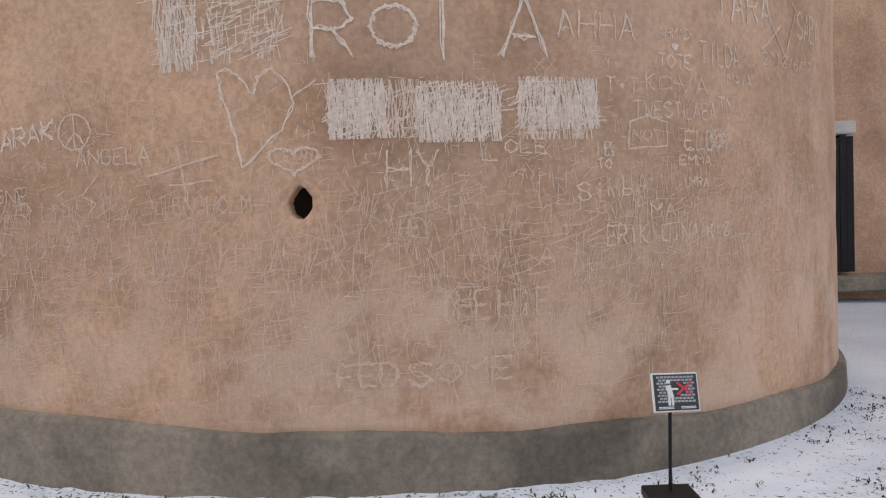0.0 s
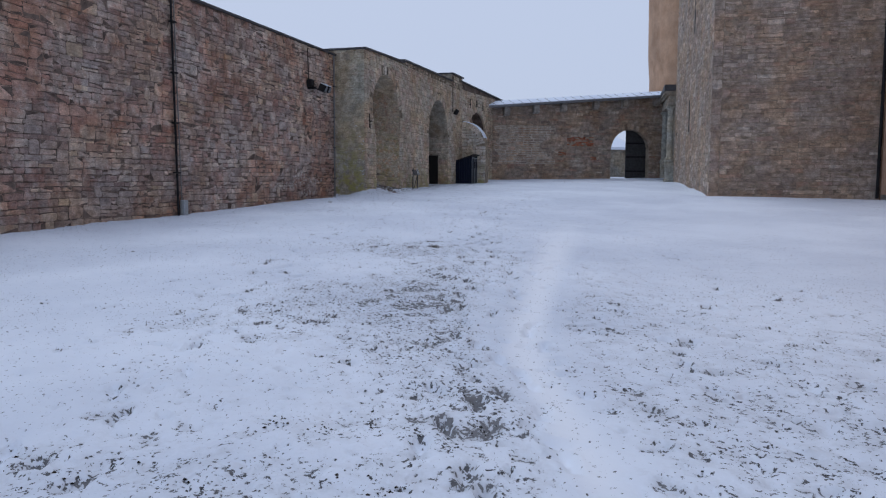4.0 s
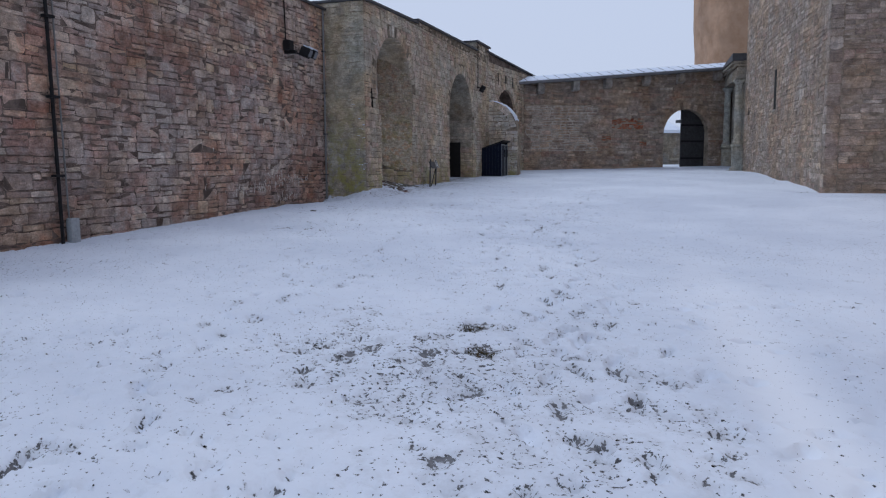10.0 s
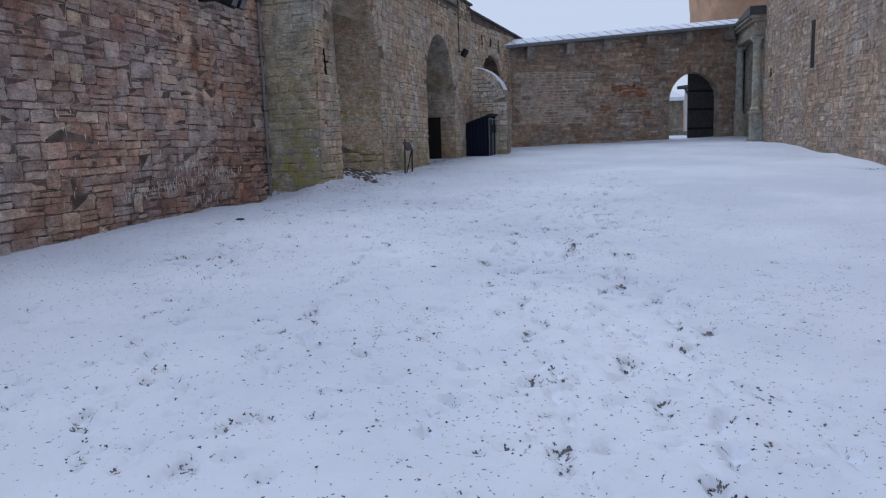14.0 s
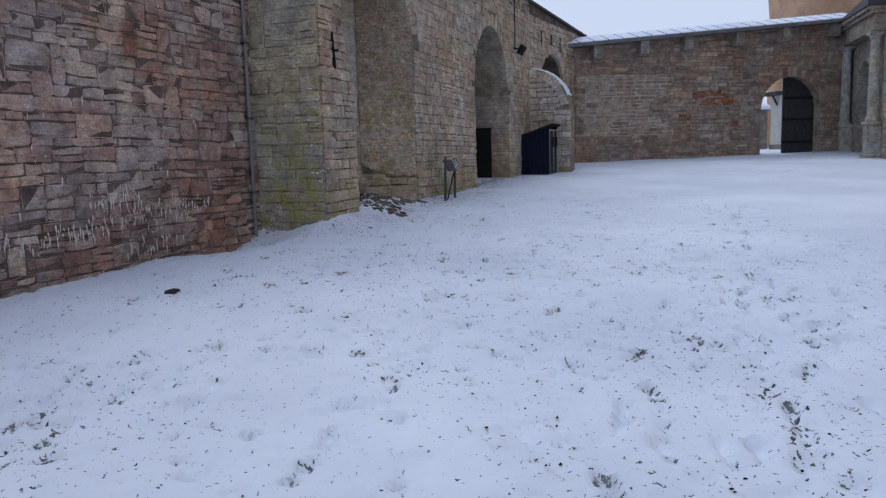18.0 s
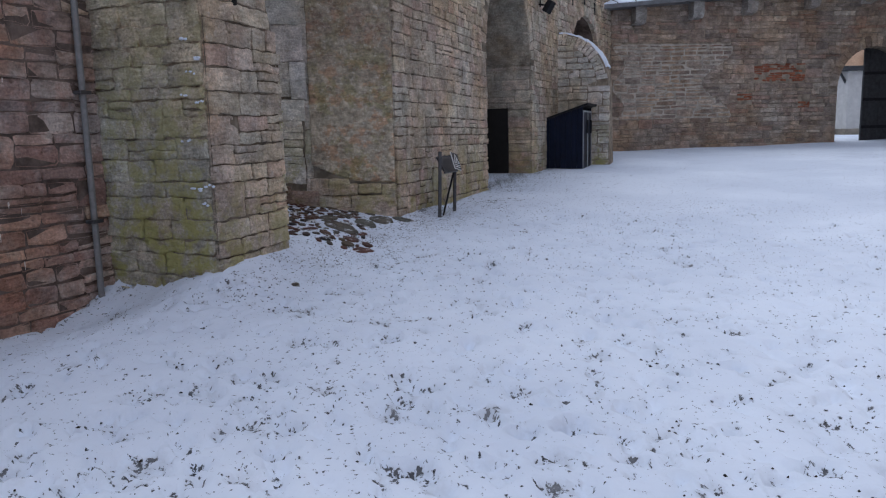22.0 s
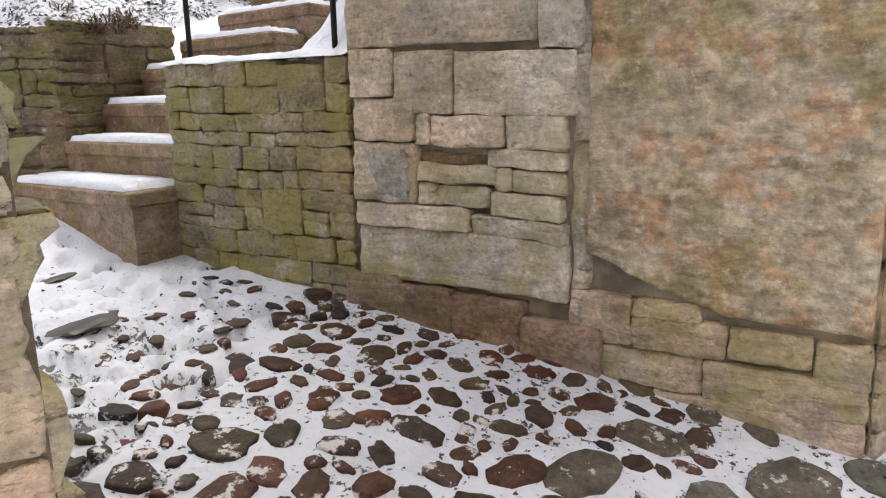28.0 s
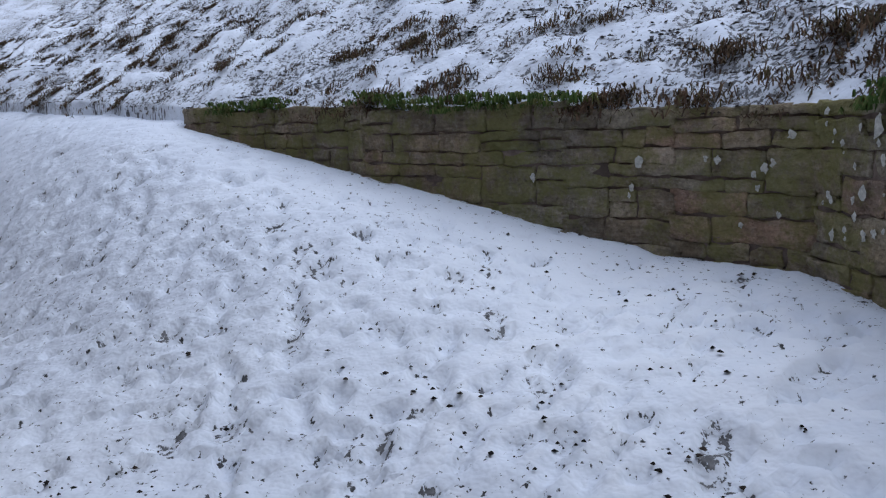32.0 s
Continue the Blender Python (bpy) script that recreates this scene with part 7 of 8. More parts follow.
# ---- shed ----
def build_shed():
    w = thing("shed", ARC.at(13.35, 1.25, 0.3), "small dark navy timber shed with a sloping roof against the wall", "shed")
    m = ARC.matrix(0, 0)
    s0, s1, o0, o1 = 12.68, 13.92, -0.02, 0.9

    def top(o):
        return 2.42 + 0.3 * (o - o0) / (o1 - o0)
    # end walls of upright boards
    for s, sg in ((s0, -1), (s1, 1)):
        n = 7
        for i in range(n):
            a, b = o0 + (o1 - o0) * i / n, o0 + (o1 - o0) * (i + 1) / n
            bm = bmesh.new()
            p = [(a + 0.003, 1.05), (b - 0.003, 1.05), (b - 0.003, top(b)), (a + 0.003, top(a))]
            q = 0.004 * (i % 2)
            u = [bm.verts.new(ARC.at(s + sg * q, z, o)) for o, z in p] + [bm.verts.new(ARC.at(s - sg * 0.03, z, o)) for o, z in p]
            for k in ((0, 1, 2, 3), (4, 5, 6, 7), (0, 1, 5, 4), (1, 2, 6, 5), (2, 3, 7, 6), (3, 0, 4, 7)):
                bm.faces.new([u[j] for j in k])
            part("board", bm, M_NAVY, w)
    for a, b in ((s0 + 0.04, 13.36), (13.37, s1 - 0.04)):
        d = part("door", box(bmesh.new(), (a, o1 - 0.04, 1.12), (b, o1, 2.64), m, 0.006), M_NAVY, w)
        for c0, c1, z0, z1 in ((a, a + 0.035, 1.12, 2.64), (b - 0.035, b, 1.12, 2.64), (a + 0.035, b - 0.035, 1.12, 1.16), (a + 0.035, b - 0.035, 2.6, 2.64)):
            part("trim", box(bmesh.new(), (c0, o1 + 0.001, z0), (c1, o1 + 0.012, z1), m), M_GREYTRIM, d, "pale grey edge strip")
        part("hasp", box(bmesh.new(), (b - 0.14, o1 + 0.001, 2.1), (b - 0.05, o1 + 0.03, 2.42), m, 0.006), M_BLACK, d)
    part("back", box(bmesh.new(), (s0, o0 - 0.02, 1.05), (s1, o0, 2.4), m), M_NAVY, w)
    bm = bmesh.new()
    p = [(o0 - 0.1, top(o0 - 0.1)), (o1 + 0.12, top(o1 + 0.12)), (o1 + 0.12, top(o1 + 0.12) + 0.05), (o0 - 0.1, top(o0 - 0.1) + 0.05)]
    u = [bm.verts.new(ARC.at(s0 - 0.06, z, o)) for o, z in p] + [bm.verts.new(ARC.at(s1 + 0.06, z, o)) for o, z in p]
    for k in ((0, 1, 2, 3), (4, 5, 6, 7), (0, 1, 5, 4), (1, 2, 6, 5), (2, 3, 7, 6), (3, 0, 4, 7)):
        bm.faces.new([u[j] for j in k])
    part("roof", bm, M_BLACK, w, "black felt roof")


# ---- boards and signs ----
def build_boards():
    # leaning information board at the arch
    a, b = Vector((-31.84, 8.17, 1.02)), Vector((-32.36, 8.5, 1.04))
    w = thing("information_board", (a + b) / 2, "dark metal information lectern leaning beside the arch", "information board")
    up = Vector((-0.05, 0.04, 0.93))
    side = (b - a).normalized()
    outw = Vector((ARC.n[0], ARC.n[1], 0))
    for p, h in ((a, 1.0), (b, 0.86)):
        part("post", rod(bmesh.new(), p - Vector((0, 0, 0.1)), p + up * h, 0.025, n=8), M_IRON, w)
    part("brace", rod(bmesh.new(), a * 0.75 + b * 0.25 + Vector((0, 0, 0.05)), b + up * 0.72, 0.015, n=8), M_BLACK, w)
    part("foot", box(bmesh.new(), (-0.1, -0.06, -0.03), (0.1, 0.06, 0.02), Matrix.Translation(a * 0.6 + b * 0.4 + outw * -0.18), 0.01), M_BLACK, w)
    rot = Matrix((( side.x, outw.x, 0, 0), (side.y, outw.y, 0, 0), (0, 0, 1, 0), (0, 0, 0, 1)))
    m = Matrix.Translation((a + b) / 2 + up * 0.78) @ rot @ pose(0, 0, 0, 28, 0, 0)
    part("panel", box(bmesh.new(), (-0.27, -0.012, -0.12), (0.27, 0.012, 0.12), m, 0.006), M_SIGN, w, "dark panel")
    part("panel_edge", box(bmesh.new(), (-0.28, -0.018, 0.115), (0.28, 0.018, 0.135), m, 0.004), M_IRON, w)
    m = Matrix.Translation(b * 0.6 + a * 0.4 + up * 0.83 + outw * 0.1) @ rot @ pose(0, 0, 0, 0, 0, 15) @ pose(0, 0, 0, 26, 14, 0) @ Matrix.Scale(0.82, 4)
    pl = part("plate", box(bmesh.new(), (-0.105, -0.008, -0.16), (0.105, 0.008, 0.16), m, 0.004), M_WHITE, w, "small black notice with a white edge")
    part("plate_face", box(bmesh.new(), (-0.094, 0.0085, -0.15), (0.094, 0.011, 0.15), m), M_SIGN, pl)
    tri = bmesh.new()
    pts = [(0.0, 0.12), (-0.07, -0.04), (0.07, -0.04)]
    for i in range(3):
        (x0, z0), (x1, z1) = pts[i], pts[(i + 1) % 3]
        rod(tri, m @ Vector((x0, 0.012, z0)), m @ Vector((x1, 0.012, z1)), 0.006, n=6)
    rod(tri, m @ Vector((-0.02, 0.012, -0.02)), m @ Vector((0.015, 0.012, 0.04)), 0.008, n=6)
    part("symbol", tri, M_WHITE, pl)
    for z in (-0.08, -0.115):
        part("text_bar", box(bmesh.new(), (-0.075, 0.0112, z - 0.008), (0.075, 0.013, z + 0.008), m), M_WHITE, pl)
    # notice at the round tower
    c = Vector((1.15, 3.83, -0.02))
    w = thing("warning_sign", c, "small black and white warning sign on a thin stand", "sign")
    part("base", box(bmesh.new(), (-0.13, -0.1, -0.02), (0.13, 0.1, 0.035), Matrix.Translation(c), 0.008), M_BLACK, w)
    part("pole", rod(bmesh.new(), c, c + Vector((0.01, 0, 0.52)), 0.0095), M_BLACK, w)
    m = Matrix.Translation(c + Vector((0.03, -0.03, 0.565))) @ pose(0, 0, 0, -14, 3, 12) @ pose(0, 0, 0, 0, 0, 180)
    part("plate", box(bmesh.new(), (-0.132, -0.006, -0.1), (0.132, 0.006, 0.1), m, 0.003), M_WHITE, w, "white edged plate")
    face = part("plate_face", box(bmesh.new(), (-0.123, 0.0062, -0.092), (0.123, 0.0085, 0.092), m), M_SIGN, w)
    bm = bmesh.new()
    for j in range(9):
        for i in range(10):
            x, z = -0.098 + 0.0218 * i + (0.0109 if j % 2 else 0), 0.078 - 0.0155 * j
            if math.hypot(x + 0.0, (z - 0.02) * 1.2) < 0.052 and z < 0.05 or x > 0.1:
                continue
            box(bm, (x - 0.0085, 0.0086, z - 0.0052), (x + 0.0085, 0.0094, z + 0.0052), m)
    part("brick_pattern", bm, M_GREYTRIM, face)
    bm = bmesh.new()
    box(bm, (0.02, 0.0096, -0.02), (0.05, 0.0104, 0.045), m @ pose(0, 0, 0, 0, 12, 0))
    box(bm, (0.036, 0.0096, -0.066), (0.05, 0.0104, -0.02), m @ pose(0, 0, 0, 0, 0, 0))
    box(bm, (0.018, 0.0096, -0.066), (0.03, 0.0104, -0.02), m)
    box(bm, (0.03, 0.0096, 0.046), (0.052, 0.0104, 0.064), m)
    box(bm, (-0.012, 0.0096, 0.012), (0.024, 0.0104, 0.022), m)
    part("symbol", bm, M_WHITE, face)
    bm = bmesh.new()
    for sg in (1, -1):
        box(bm, (-0.05, 0.0106, -0.006), (0.05, 0.0114, 0.006), m @ Matrix.Translation((-0.045, 0, 0.02)) @ pose(0, 0, 0, 0, 38 * sg, 0))
    part("cross", bm, M_RED, face, "red cross")
    for x0 in (0.02, -0.105):
        for z in (-0.074, -0.081):
            part("text_bar", box(bmesh.new(), (x0, 0.0086, z - 0.002), (x0 + 0.085, 0.0096, z + 0.002), m), M_WHITE, face)
    # little lectern at the range
    p = Vector(FACADE.at(10.25, 0.62, 0.5))
    w = thing("lectern_sign", p, "thin post with a small tilted sign by the plastered range", "sign")
    part("post", rod(bmesh.new(), p, p + Vector((0, 0, 0.72)), 0.025, n=8), M_BLACK, w)
    m = Matrix.Translation(p + Vector((0, 0, 0.75))) @ FACADE.matrix(0, 0).to_3x3().to_4x4() @ pose(0, 0, 0, 40, 0, 0)
    part("plate", box(bmesh.new(), (-0.2, -0.01, -0.13), (0.2, 0.012, 0.13), m, 0.004), M_WHITE, w)
    part("plate_face", box(bmesh.new(), (-0.17, 0.0125, -0.1), (0.17, 0.015, 0.1), m), M_SIGN, w)
    # black shutter on the further range
    w = thing("shutter_door", (7.5, 13.7, 0.15), "tall black boarded hatch with a whitened top", "door")
    for i in range(5):
        x = 6.9 + 0.13 * i
        part("board", box(bmesh.new(), (x + 0.004, 13.5 - 0.004 * (i % 2), 0.22), (x + 0.126, 13.9, 2.72 - 0.02 * (i % 3))), M_BLACK, w)
    part("top_plaster", box(bmesh.new(), (6.86, 13.48, 2.74), (7.6, 13.9, 2.98), None, 0.03), M_PILLAR, w)
    part("doorstep", box(bmesh.new(), (6.7, 13.1, -0.1), (8.6, 13.9, 0.16), None, 0.02), M_VAULT, w)


# ---- cobbles ----
def build_cobbles():
    w = thing("cobbled_floor", (-30.8, 5.5, 1.4), "wet cobbles showing through thin snow under the arch", "paving", kind="structure")
    rng = random.Random(77)
    placed, made = [], 0

    def cobble(x, y, r, high, mat, name, stretch=None):
        nonlocal made
        a, e = rng.uniform(0, 3.14), stretch or rng.uniform(0.55, 0.95)
        z = snow_z(x, y)
        n = 15
        v, rings = [], ((1.04, -0.03 if y > 5 else -0.008), (1.0, high * 0.3), (0.9, high * 0.85), (0.6, high))
        if name == "flagstone":
            rings = ((1.02, -0.03), (1.0, high), (0.95, high * 1.1), (0.5, high * 1.1))
        e2 = max(0.1, r)
        ta, tb = (ground_z(x + e2, y) - ground_z(x - e2, y)) / (2 * e2), (ground_z(x, y + e2) - ground_z(x, y - e2)) / (2 * e2)
        if name == "cobble" and y > 5:
            ta, tb = ta + rng.uniform(-0.04, 0.04), tb + rng.uniform(-0.04, 0.04)
        jit = [rng.uniform(0.8, 1.16) if name == "cobble" else rng.uniform(0.88, 1.1) for _ in range(n)]
        for k, h in rings:
            for i in range(n):
                t = 2 * math.pi * i / n
                px, py = r * k * jit[i] * math.cos(t), r * e * k * jit[i] * math.sin(t)
                v.append((x + px * math.cos(a) - py * math.sin(a), y + px * math.sin(a) + py * math.cos(a), z + h + ta * (px * math.cos(a) - py * math.sin(a)) + tb * (px * math.sin(a) + py * math.cos(a))))
        f = [(q * n + i, q * n + (i + 1) % n, (q + 1) * n + (i + 1) % n, (q + 1) * n + i) for q in (0, 1, 2) for i in range(n)] + [tuple(range(3 * n, 4 * n))]
        ob = mesh_object(name, v, f, mat, w)
        for p in ob.data.polygons:
            p.use_smooth = True
        made += 1

    def stay(x, y, r, high, mat, name, stretch=None):
        placed.append((x, y, r))
        cobble(x, y, r, high, mat, name, stretch)
    for x, y, r in ((-31.3, 7.3, 0.2), (-31.52, 7.62, 0.16), (-30.98, 7.06, 0.2), (-31.0, 6.62, 0.16), (-30.55, 6.74, 0.25), (-31.36, 6.82, 0.15), (-31.64, 6.98, 0.1), (-31.62, 7.2, 0.09)):
        stay(x, y, r, 0.004, M_FLAG, "flagstone", 0.66)
    for x, y, r in ((-30.9, 6.42, 0.11), (-30.66, 6.36, 0.1), (-30.98, 5.62, 0.09), (-30.34, 5.64, 0.11), (-31.14, 5.32, 0.09), (-30.73, 5.83, 0.08), (-30.6, 6.02, 0.08), (-30.95, 5.85, 0.07), (-30.4, 6.15, 0.08), (-31.22, 6.03, 0.08), (-31.45, 6.98, 0.08)):
        stay(x, y, r, 0.014, M_COBBLE, "cobble", 0.62)
    tries = 0
    while made < 260 and tries < 12000:
        tries += 1
        if rng.random() < 0.97:
            y = rng.uniform(5.0, 7.0)
            t = (7.4 - y) / 2.4
            x = rng.uniform(-31.76 - 0.2 * t, -29.6 - 0.6 * t)
            r = rng.choice((0.04, 0.05, 0.065, 0.08, 0.09)) * rng.uniform(0.85, 1.15) * (1.0 if tries > 300 else 1.25)
        else:
            y, x = rng.uniform(4.4, 5.0), rng.uniform(-31.9, -30.6)
            r = rng.uniform(0.03, 0.06)
        if any((x - a) ** 2 + (y - b) ** 2 < (r + c) ** 2 * 0.8 for a, b, c in placed):
            continue
        stay(x, y, r, rng.uniform(0.003, 0.014) if y > 5 else 0.001, M_COBBLE, "cobble", rng.uniform(0.5, 0.85))


# ---- grass, soil, weeds, small marks ----
def blade_tuft(out, rng, p, n, high, spread, lean=1.0, wide=0.004, droop=0.0, along=None, slope=0.0):
    """Blades that rise from a clump, bend over and splay out."""
    v, f = out
    for _ in range(n):
        a, l = rng.uniform(0, 6.28) if along is None else along + rng.gauss(0, 0.6), high * rng.uniform(0.5, 1.1)
        bx, by = p[0] + rng.gauss(0, spread * 0.35), p[1] + rng.gauss(0, spread * 0.35)
        mx, my = bx + math.cos(a) * l * 0.4 * lean, by + math.sin(a) * l * 0.4 * lean
        tx, ty = bx + math.cos(a) * l * lean, by + math.sin(a) * l * lean
        wd = wide * rng.uniform(0.6, 1.2)
        px, py = -math.sin(a) * wd, math.cos(a) * wd
        i = len(v)
        z0, z1, z2 = (p[2] - slope * (0.5 * (x - p[0]) + 0.866 * (y - p[1])) for x, y in ((bx, by), (mx, my), (tx, ty)))
        v += [(bx + px, by + py, z0 - 0.01), (bx - px, by - py, z0 - 0.01), (mx - px, my - py, z1 + l * 0.7), (mx + px, my + py, z1 + l * 0.7), (tx, ty, z2 + l * (0.55 - droop))]
        f += [(i, i + 1, i + 2, i + 3), (i + 3, i + 2, i + 4)]


def crumb(out, rng, p, r):
    v, f = out
    i = len(v)
    for k in range(5):
        t = 2 * math.pi * k / 5 + rng.uniform(0, 1)
        v.append((p[0] + r * math.cos(t) * rng.uniform(0.6, 1.2), p[1] + r * math.sin(t) * rng.uniform(0.6, 1.2), p[2] - 0.006))
    v.append((p[0], p[1], p[2] + r * rng.uniform(0.1, 0.35)))
    f += [(i + k, i + (k + 1) % 5, i + 5) for k in range(5)]


def build_growth():
    rng = random.Random(31)
    soil, grass = ([], []), ([], [])

    def spot(x, y, n, wide, kind=1.0):
        for _ in range(n):
            px, py = x + rng.gauss(0, wide), y + rng.gauss(0, wide)
            s, off = ARC.local(px, py)
            if CURT.local(px, py)[1] < 0.05 and s < -0.05 or math.hypot(px - RT[0], py - RT[1]) < RT[2] + 0.06:
                continue
            if s > -0.2 and off < 0.08:
                continue
            z = snow_z(px, py) + 0.001
            if rng.random() < kind:
                crumb(soil, rng, (px, py, z), rng.choice((0.003, 0.005, 0.007, 0.011)) * rng.uniform(0.7, 1.3))
            else:
                blade_tuft(grass, rng, (px, py, z), 3, 0.016, 0.04, 2.6)

    def uv(u, v):
        p = WALKU * u + WALKV * v
        return p[0], p[1]
    for a, b, c, d, k in WORN + WORN_ON:
        for _ in range(int(4 + 60 * k * c * d)):
            spot(*uv(rng.gauss(a, c * 0.7), rng.gauss(b, d * 0.7)), rng.randint(5, 16), rng.uniform(0.03, 0.09))
    for _ in range(420):
        spot(*uv(rng.uniform(3, 34), rng.gauss(0.0, 2.6)), rng.choice((1, 1, 2, 3, 4)), rng.uniform(0.02, 0.09))
    for x, y, h, ln, dp in TRAILS:
        if rng.random() < 0.3:
            spot(x, y, rng.randint(1, 5), 0.06)
    for u in (13.9, 14.65):
        spot(*uv(u, -0.22), 60, 0.06, 0.3)
    for _ in range(340):
        d, r = rng.uniform(-62, 60), rng.choice((0.12, 0.2, 0.9, 1.0)) + rng.uniform(0, 0.25)
        p = rt_at(d, 0, r)
        spot(p[0], p[1], rng.randint(4, 12), 0.07, 0.75)
    for _ in range(260):
        s, off = rng.uniform(-0.3, 6.5), abs(rng.gauss(0, 0.5))
        p = ARC.at(s, 0, off + 0.1)
        spot(p[0], p[1], rng.randint(3, 10), 0.08)
    for _ in range(150):
        p = ARC.at(rng.uniform(5.5, 13), 0, abs(rng.gauss(0, 1.2)) + 0.1)
        spot(p[0], p[1], rng.randint(2, 6), 0.08)
    for _ in range(170):
        x, y = rng.uniform(-31.6, -28.6), rng.uniform(0.2, 5.2)
        if ARC.local(x, y)[1] < -2.0 and y > 0.4 - 0.45 * (x + 31.2) - 0.3:
            z = snow_z(x, y)
            for _k in range(rng.randint(1, 6)):
                crumb(soil, rng, (x + rng.gauss(0, 0.05), y + rng.gauss(0, 0.05), z), rng.choice((0.006, 0.01, 0.016)))
    tagged(mesh_object("soil_crumbs", *soil, M_SOIL), "dark crumbs of soil and dead leaf on the snow", "soil", kind="stuff")
    tagged(mesh_object("grass_blades", *grass, M_GRASS), "flattened winter grass through the snow", "grass", kind="stuff")
    # tussocks on the bank, weeds along the wall top
    tuss, weed, soil2 = ([], []), ([], []), ([], [])
    pts = [v for row in BANK for v in row]
    near = [v for v in pts if -35 < v[0] < -20 and v[2] < 8]
    for _ in range(4200):
        v = rng.choice(near)
        low = bank_lump(v[0], v[1])
        p = (v[0] + rng.uniform(-0.05, 0.05), v[1] + rng.uniform(-0.05, 0.05), v[2] - 0.01)
        if low < 0.0 and rng.random() < 0.5:
            blade_tuft(tuss, rng, p, rng.randint(20, 50), rng.uniform(0.018, 0.04), rng.uniform(0.1, 0.26), 2.0, 0.005, 0.1, None, 0.62)
        elif low < 0.01:
            for _k in range(rng.randint(3, 9)):
                crumb(soil2, rng, (p[0] + rng.gauss(0, 0.05), p[1] + rng.gauss(0, 0.05), p[2] + 0.014), rng.choice((0.01, 0.016, 0.024)))
    low_bank = [q for q in near if q[2] < 4.6]
    for _ in range(150):
        v = rng.choice(low_bank)
        for _k in range(rng.randint(2, 6)):
            blade_tuft(tuss, rng, (v[0] + rng.gauss(0, 0.1), v[1] + rng.gauss(0, 0.07), v[2] + rng.uniform(-0.02, 0.01)), rng.randint(30, 70), rng.uniform(0.025, 0.055), 0.15, rng.uniform(1.4, 2.2), 0.005, 0.1, None, 0.62)
    for row in BANK:
        v = row[1]
        if -32.6 < v[0] < -26.0 and noise.noise(Vector((v[0] * 1.3, v[1] * 1.3, 1))) > 0.06:
            for _k in range(rng.randint(1, 3)):
                blade_tuft(weed, rng, (v[0] + rng.gauss(0, 0.04), v[1] + rng.gauss(0.05, 0.03), v[2] + rng.uniform(-0.05, 0.05)), rng.randint(8, 26), rng.uniform(0.025, 0.065), 0.1, 1.3, 0.007, 1.1, 1.05)
    tagged(mesh_object("tussock_grass", *tuss, M_DRYGRASS), "dead brown tussocks on the snowy bank", "grass", kind="stuff")
    tagged(mesh_object("bank_litter", *soil2, M_SOIL), "dark dead leaves on the snowy bank", "leaf litter", kind="stuff")
    tagged(mesh_object("wall_weeds", *weed, M_GREEN), "green weeds hanging over the retaining wall", "weeds", kind="stuff")
    # lime runs on the curtain wall
    v, f = [], []
    for k in range(420):
        s, z = ((1.6, 1.45), (2.4, 1.4), (2.75, 1.62), (3.3, 1.3), (4.2, 1.25), (2.2, 1.05))[k % 6] if k < 330 else (rng.uniform(0.6, 6.0), rng.uniform(1.3, 2.8))
        s, z = s + rng.gauss(0, 0.26), z + rng.gauss(0, 0.06)
        ln, wd = rng.uniform(0.03, 0.2) * rng.uniform(0.4, 1.0), rng.uniform(0.012, 0.05)
        i, n = len(v), 10
        for t in np.linspace(0, 2 * math.pi, n, endpoint=False):
            a, b = math.cos(t), math.sin(t)
            v.append(CURT.at(s + a * wd / 2 * rng.uniform(0.5, 1.1) * (0.55 + 0.45 * b), z + (b - 1) * ln / 2 * rng.uniform(0.75, 1.1), 0.026))
        f.append(tuple(range(i, i + n)))
    w = bpy.data.objects["curtain_wall"]
    tagged(mesh_object("lime_runs", v, f, M_LIME, w, "white lime runs"), kind="stuff")
    # snow on ledges of the first pier, just round its corner
    for d, z, ln in ((0.13, 3.02, 0.07), (0.05, 2.86, 0.1), (0.1, 2.75, 0.05), (0.18, 2.57, 0.04), (0.04, 2.5, 0.06), (0.12, 1.78, 0.09), (0.02, 1.81, 0.05), (0.06, 1.66, 0.05), (0.24, 2.2, 0.04), (0.3, 3.4, 0.08)):
        for _k in range(3):
            bm = bmesh.new()
            bmesh.ops.create_icosphere(bm, subdivisions=2, radius=1.0)
            a, r = d + rng.gauss(0, 0.03), ln * rng.uniform(0.15, 0.36)
            h = z + rng.gauss(0, 0.008)
            for q in bm.verts:
                k = 1 + 0.7 * noise.noise(q.co * 2.2 + Vector((a * 90, z * 5, 0)))
                q.co = Vector(ARC.at(0.13 - 0.03 + q.co.y * 0.02, h + q.co.z * 0.01 * k, -a - q.co.x * r * k))
            part("snow_ledge", bm, M_SNOWCAP, bpy.data.objects["arcade_wall"])
    # lichen on the retaining wall
    spots = [(rng.uniform(0.1, 0.7), rng.uniform(2.25, 2.95), rng.uniform(0.008, 0.028), rng.choice((1, 2, 2, 2, 3))) for _ in range(46)]
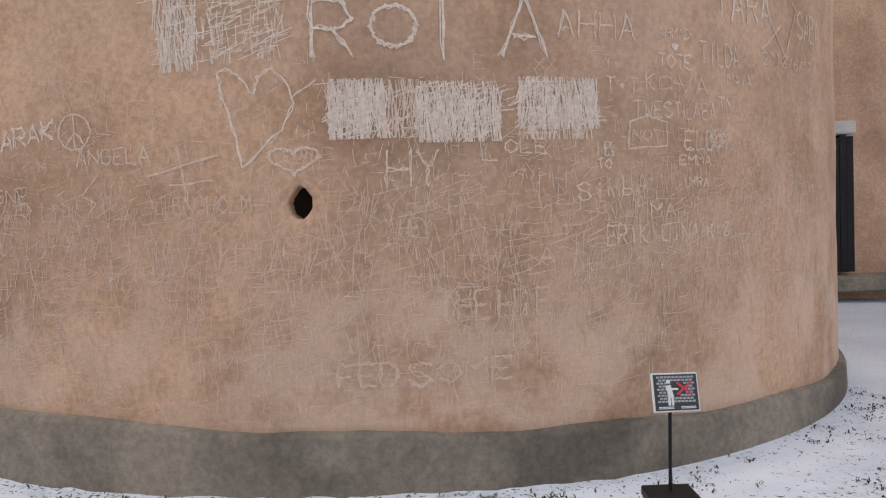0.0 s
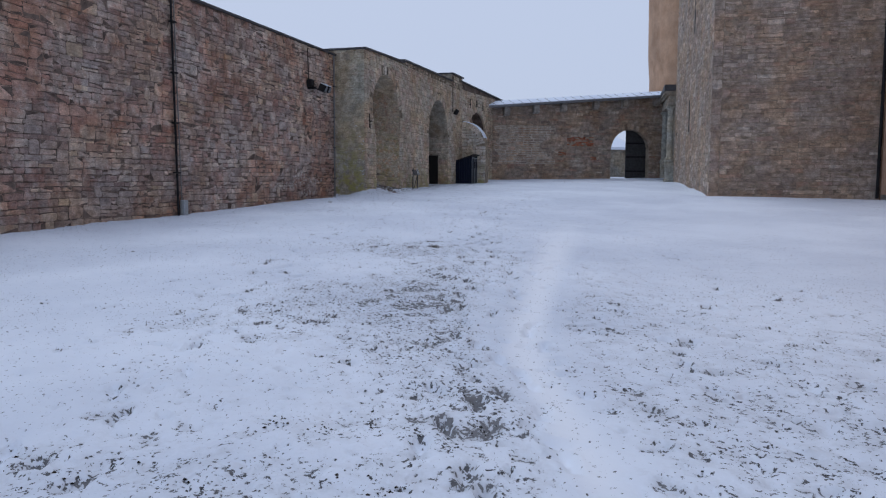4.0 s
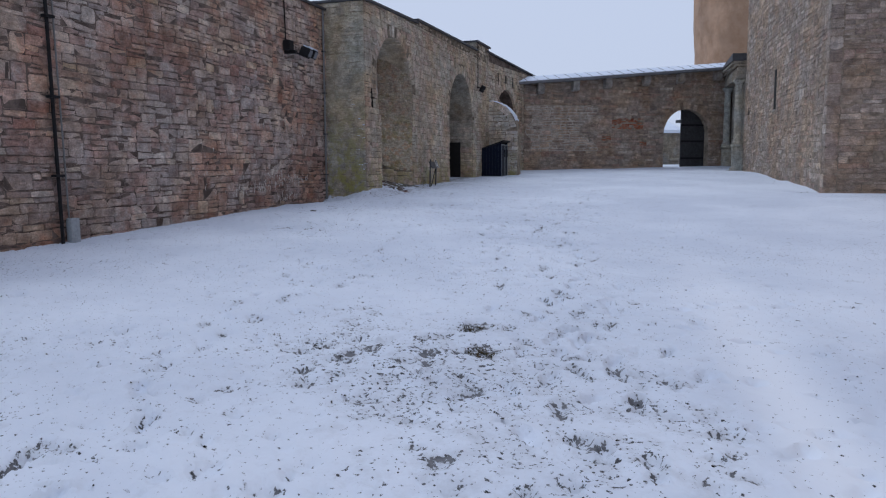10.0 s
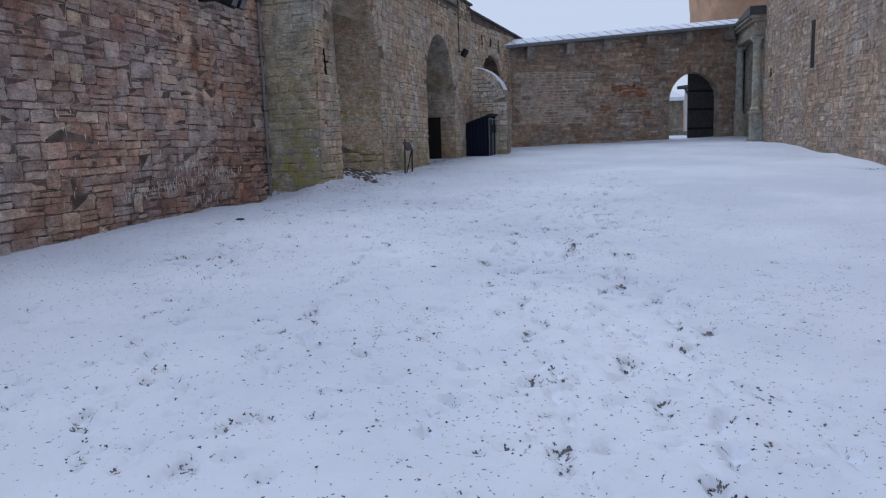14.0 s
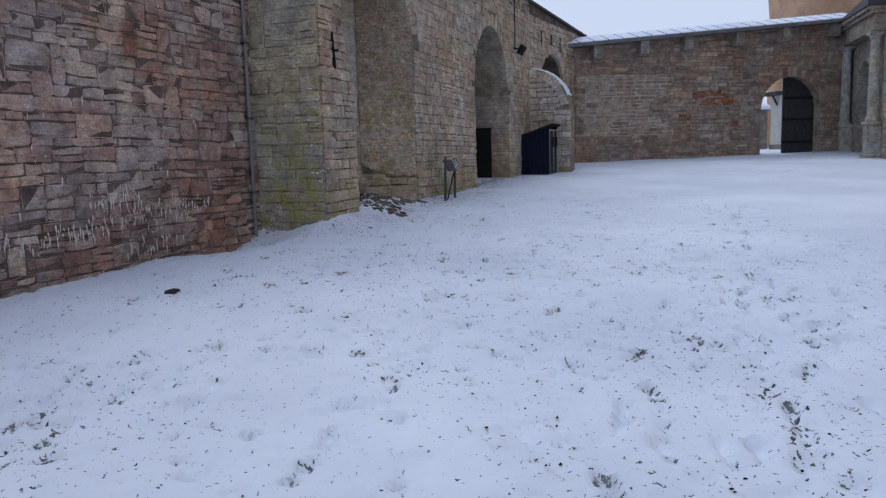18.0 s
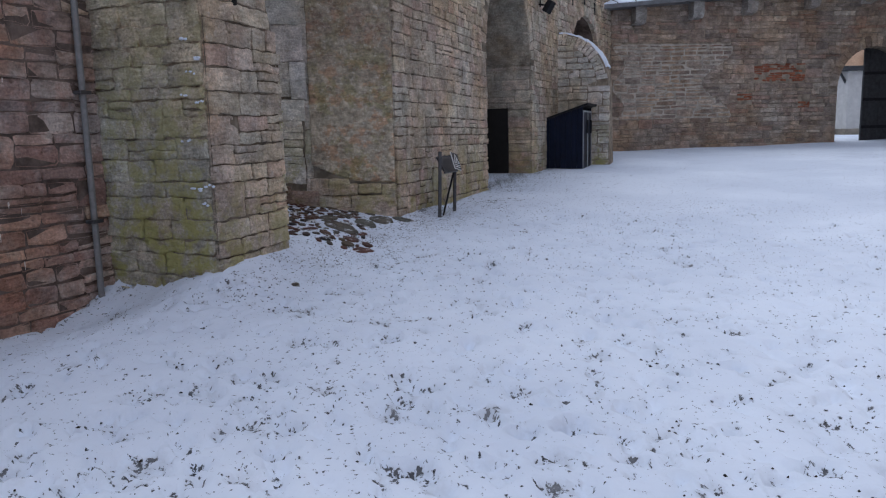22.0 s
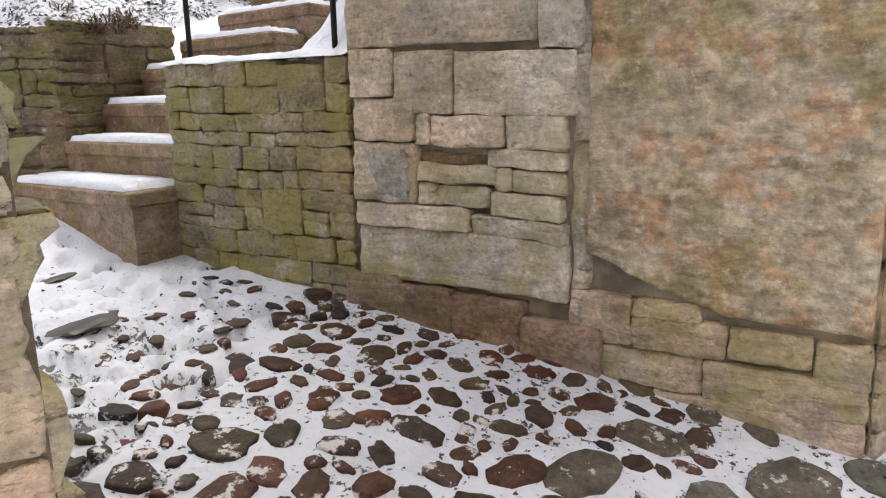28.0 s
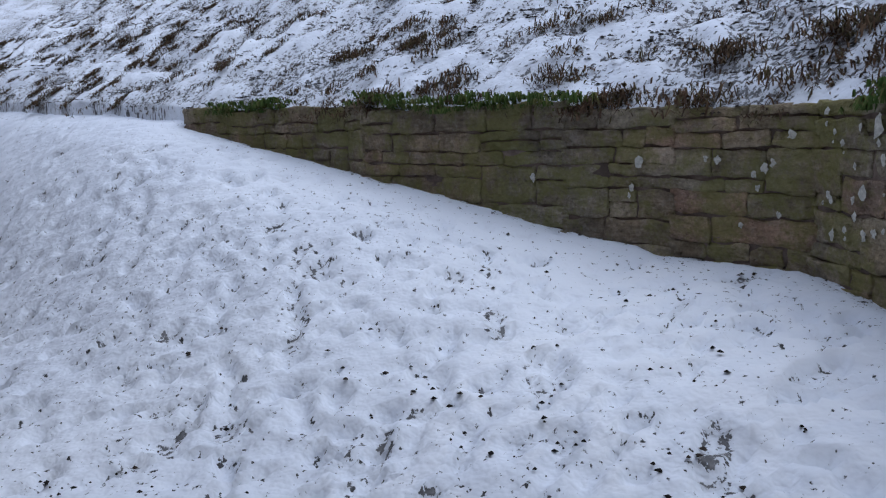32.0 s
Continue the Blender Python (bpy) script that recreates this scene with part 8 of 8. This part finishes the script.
    spots += [(rng.uniform(0.1, 0.6), rng.uniform(2.2, 2.8), rng.uniform(0.015, 0.03), i) for i in (3, 3, 4, 4, 5, 5, 6, 6, 6)]
    spots += [(0.35, 2.85, 0.045, 2), (0.42, 2.55, 0.035, 2), (0.2, 2.66, 0.04, 4)]
    for s, z, r, i in spots:
        (x0, y0), (x1, y1) = RET[i], RET[i + 1]
        fc = Face(x0, y0, x1 - x0, y1 - y0)
        if fc.local(-29.5, 3.5)[1] < 0:
            fc.n = -fc.n
        bm = bmesh.new()
        ring = [bm.verts.new(fc.at(s + r * rng.uniform(0.4, 1.1) * math.cos(t), z + r * rng.uniform(0.6, 1.4) * math.sin(t), 0.03)) for t in np.linspace(0, 2 * math.pi, 11, endpoint=False)]
        mid = bm.verts.new(fc.at(s, z, 0.038))
        for k in range(11):
            bm.faces.new((ring[k], ring[(k + 1) % 11], mid))
        part("lichen", bm, M_LICHEN, bpy.data.objects["retaining_wall"], "pale lichen spot")
    # loose things in the snow
    for x, y, r, nm, lab, mt in ((-24.85, 3.73, 0.1, "clod", "dark clod of earth lying in the snow", M_DARK), (-31.06, 4.35, 0.13, "loose_stone", "dark flat stone half under snow by the steps", M_SLATE), (-31.45, 3.75, 0.08, "loose_stone", "small flat grey stone showing through the snow", M_SLATE), (-30.75, 4.42, 0.075, "loose_stone", "small flat grey stone showing through the snow", M_SLATE), (-28.41, 6.17, 0.05, "loose_stone", "small dark stone in the snow", M_COBBLE)):
        bm = bmesh.new()
        bmesh.ops.create_icosphere(bm, subdivisions=2, radius=r)
        for q in bm.verts:
            q.co += q.co * 0.5 * noise.noise(q.co * 14 + Vector((x, y, 0)))
            q.co = Vector((x + q.co.x * 1.5, y + q.co.y * 0.7, snow_z(x, y) + 0.002 + q.co.z * 0.15))
        tagged(part(nm, bm, mt), lab, "stone" if "stone" in nm else "clod")


build_scratches(bpy.data.objects["round_tower"])
build_fittings()
build_portal()
build_beyond()
build_shed()
build_boards()
build_growth()
build_cobbles()
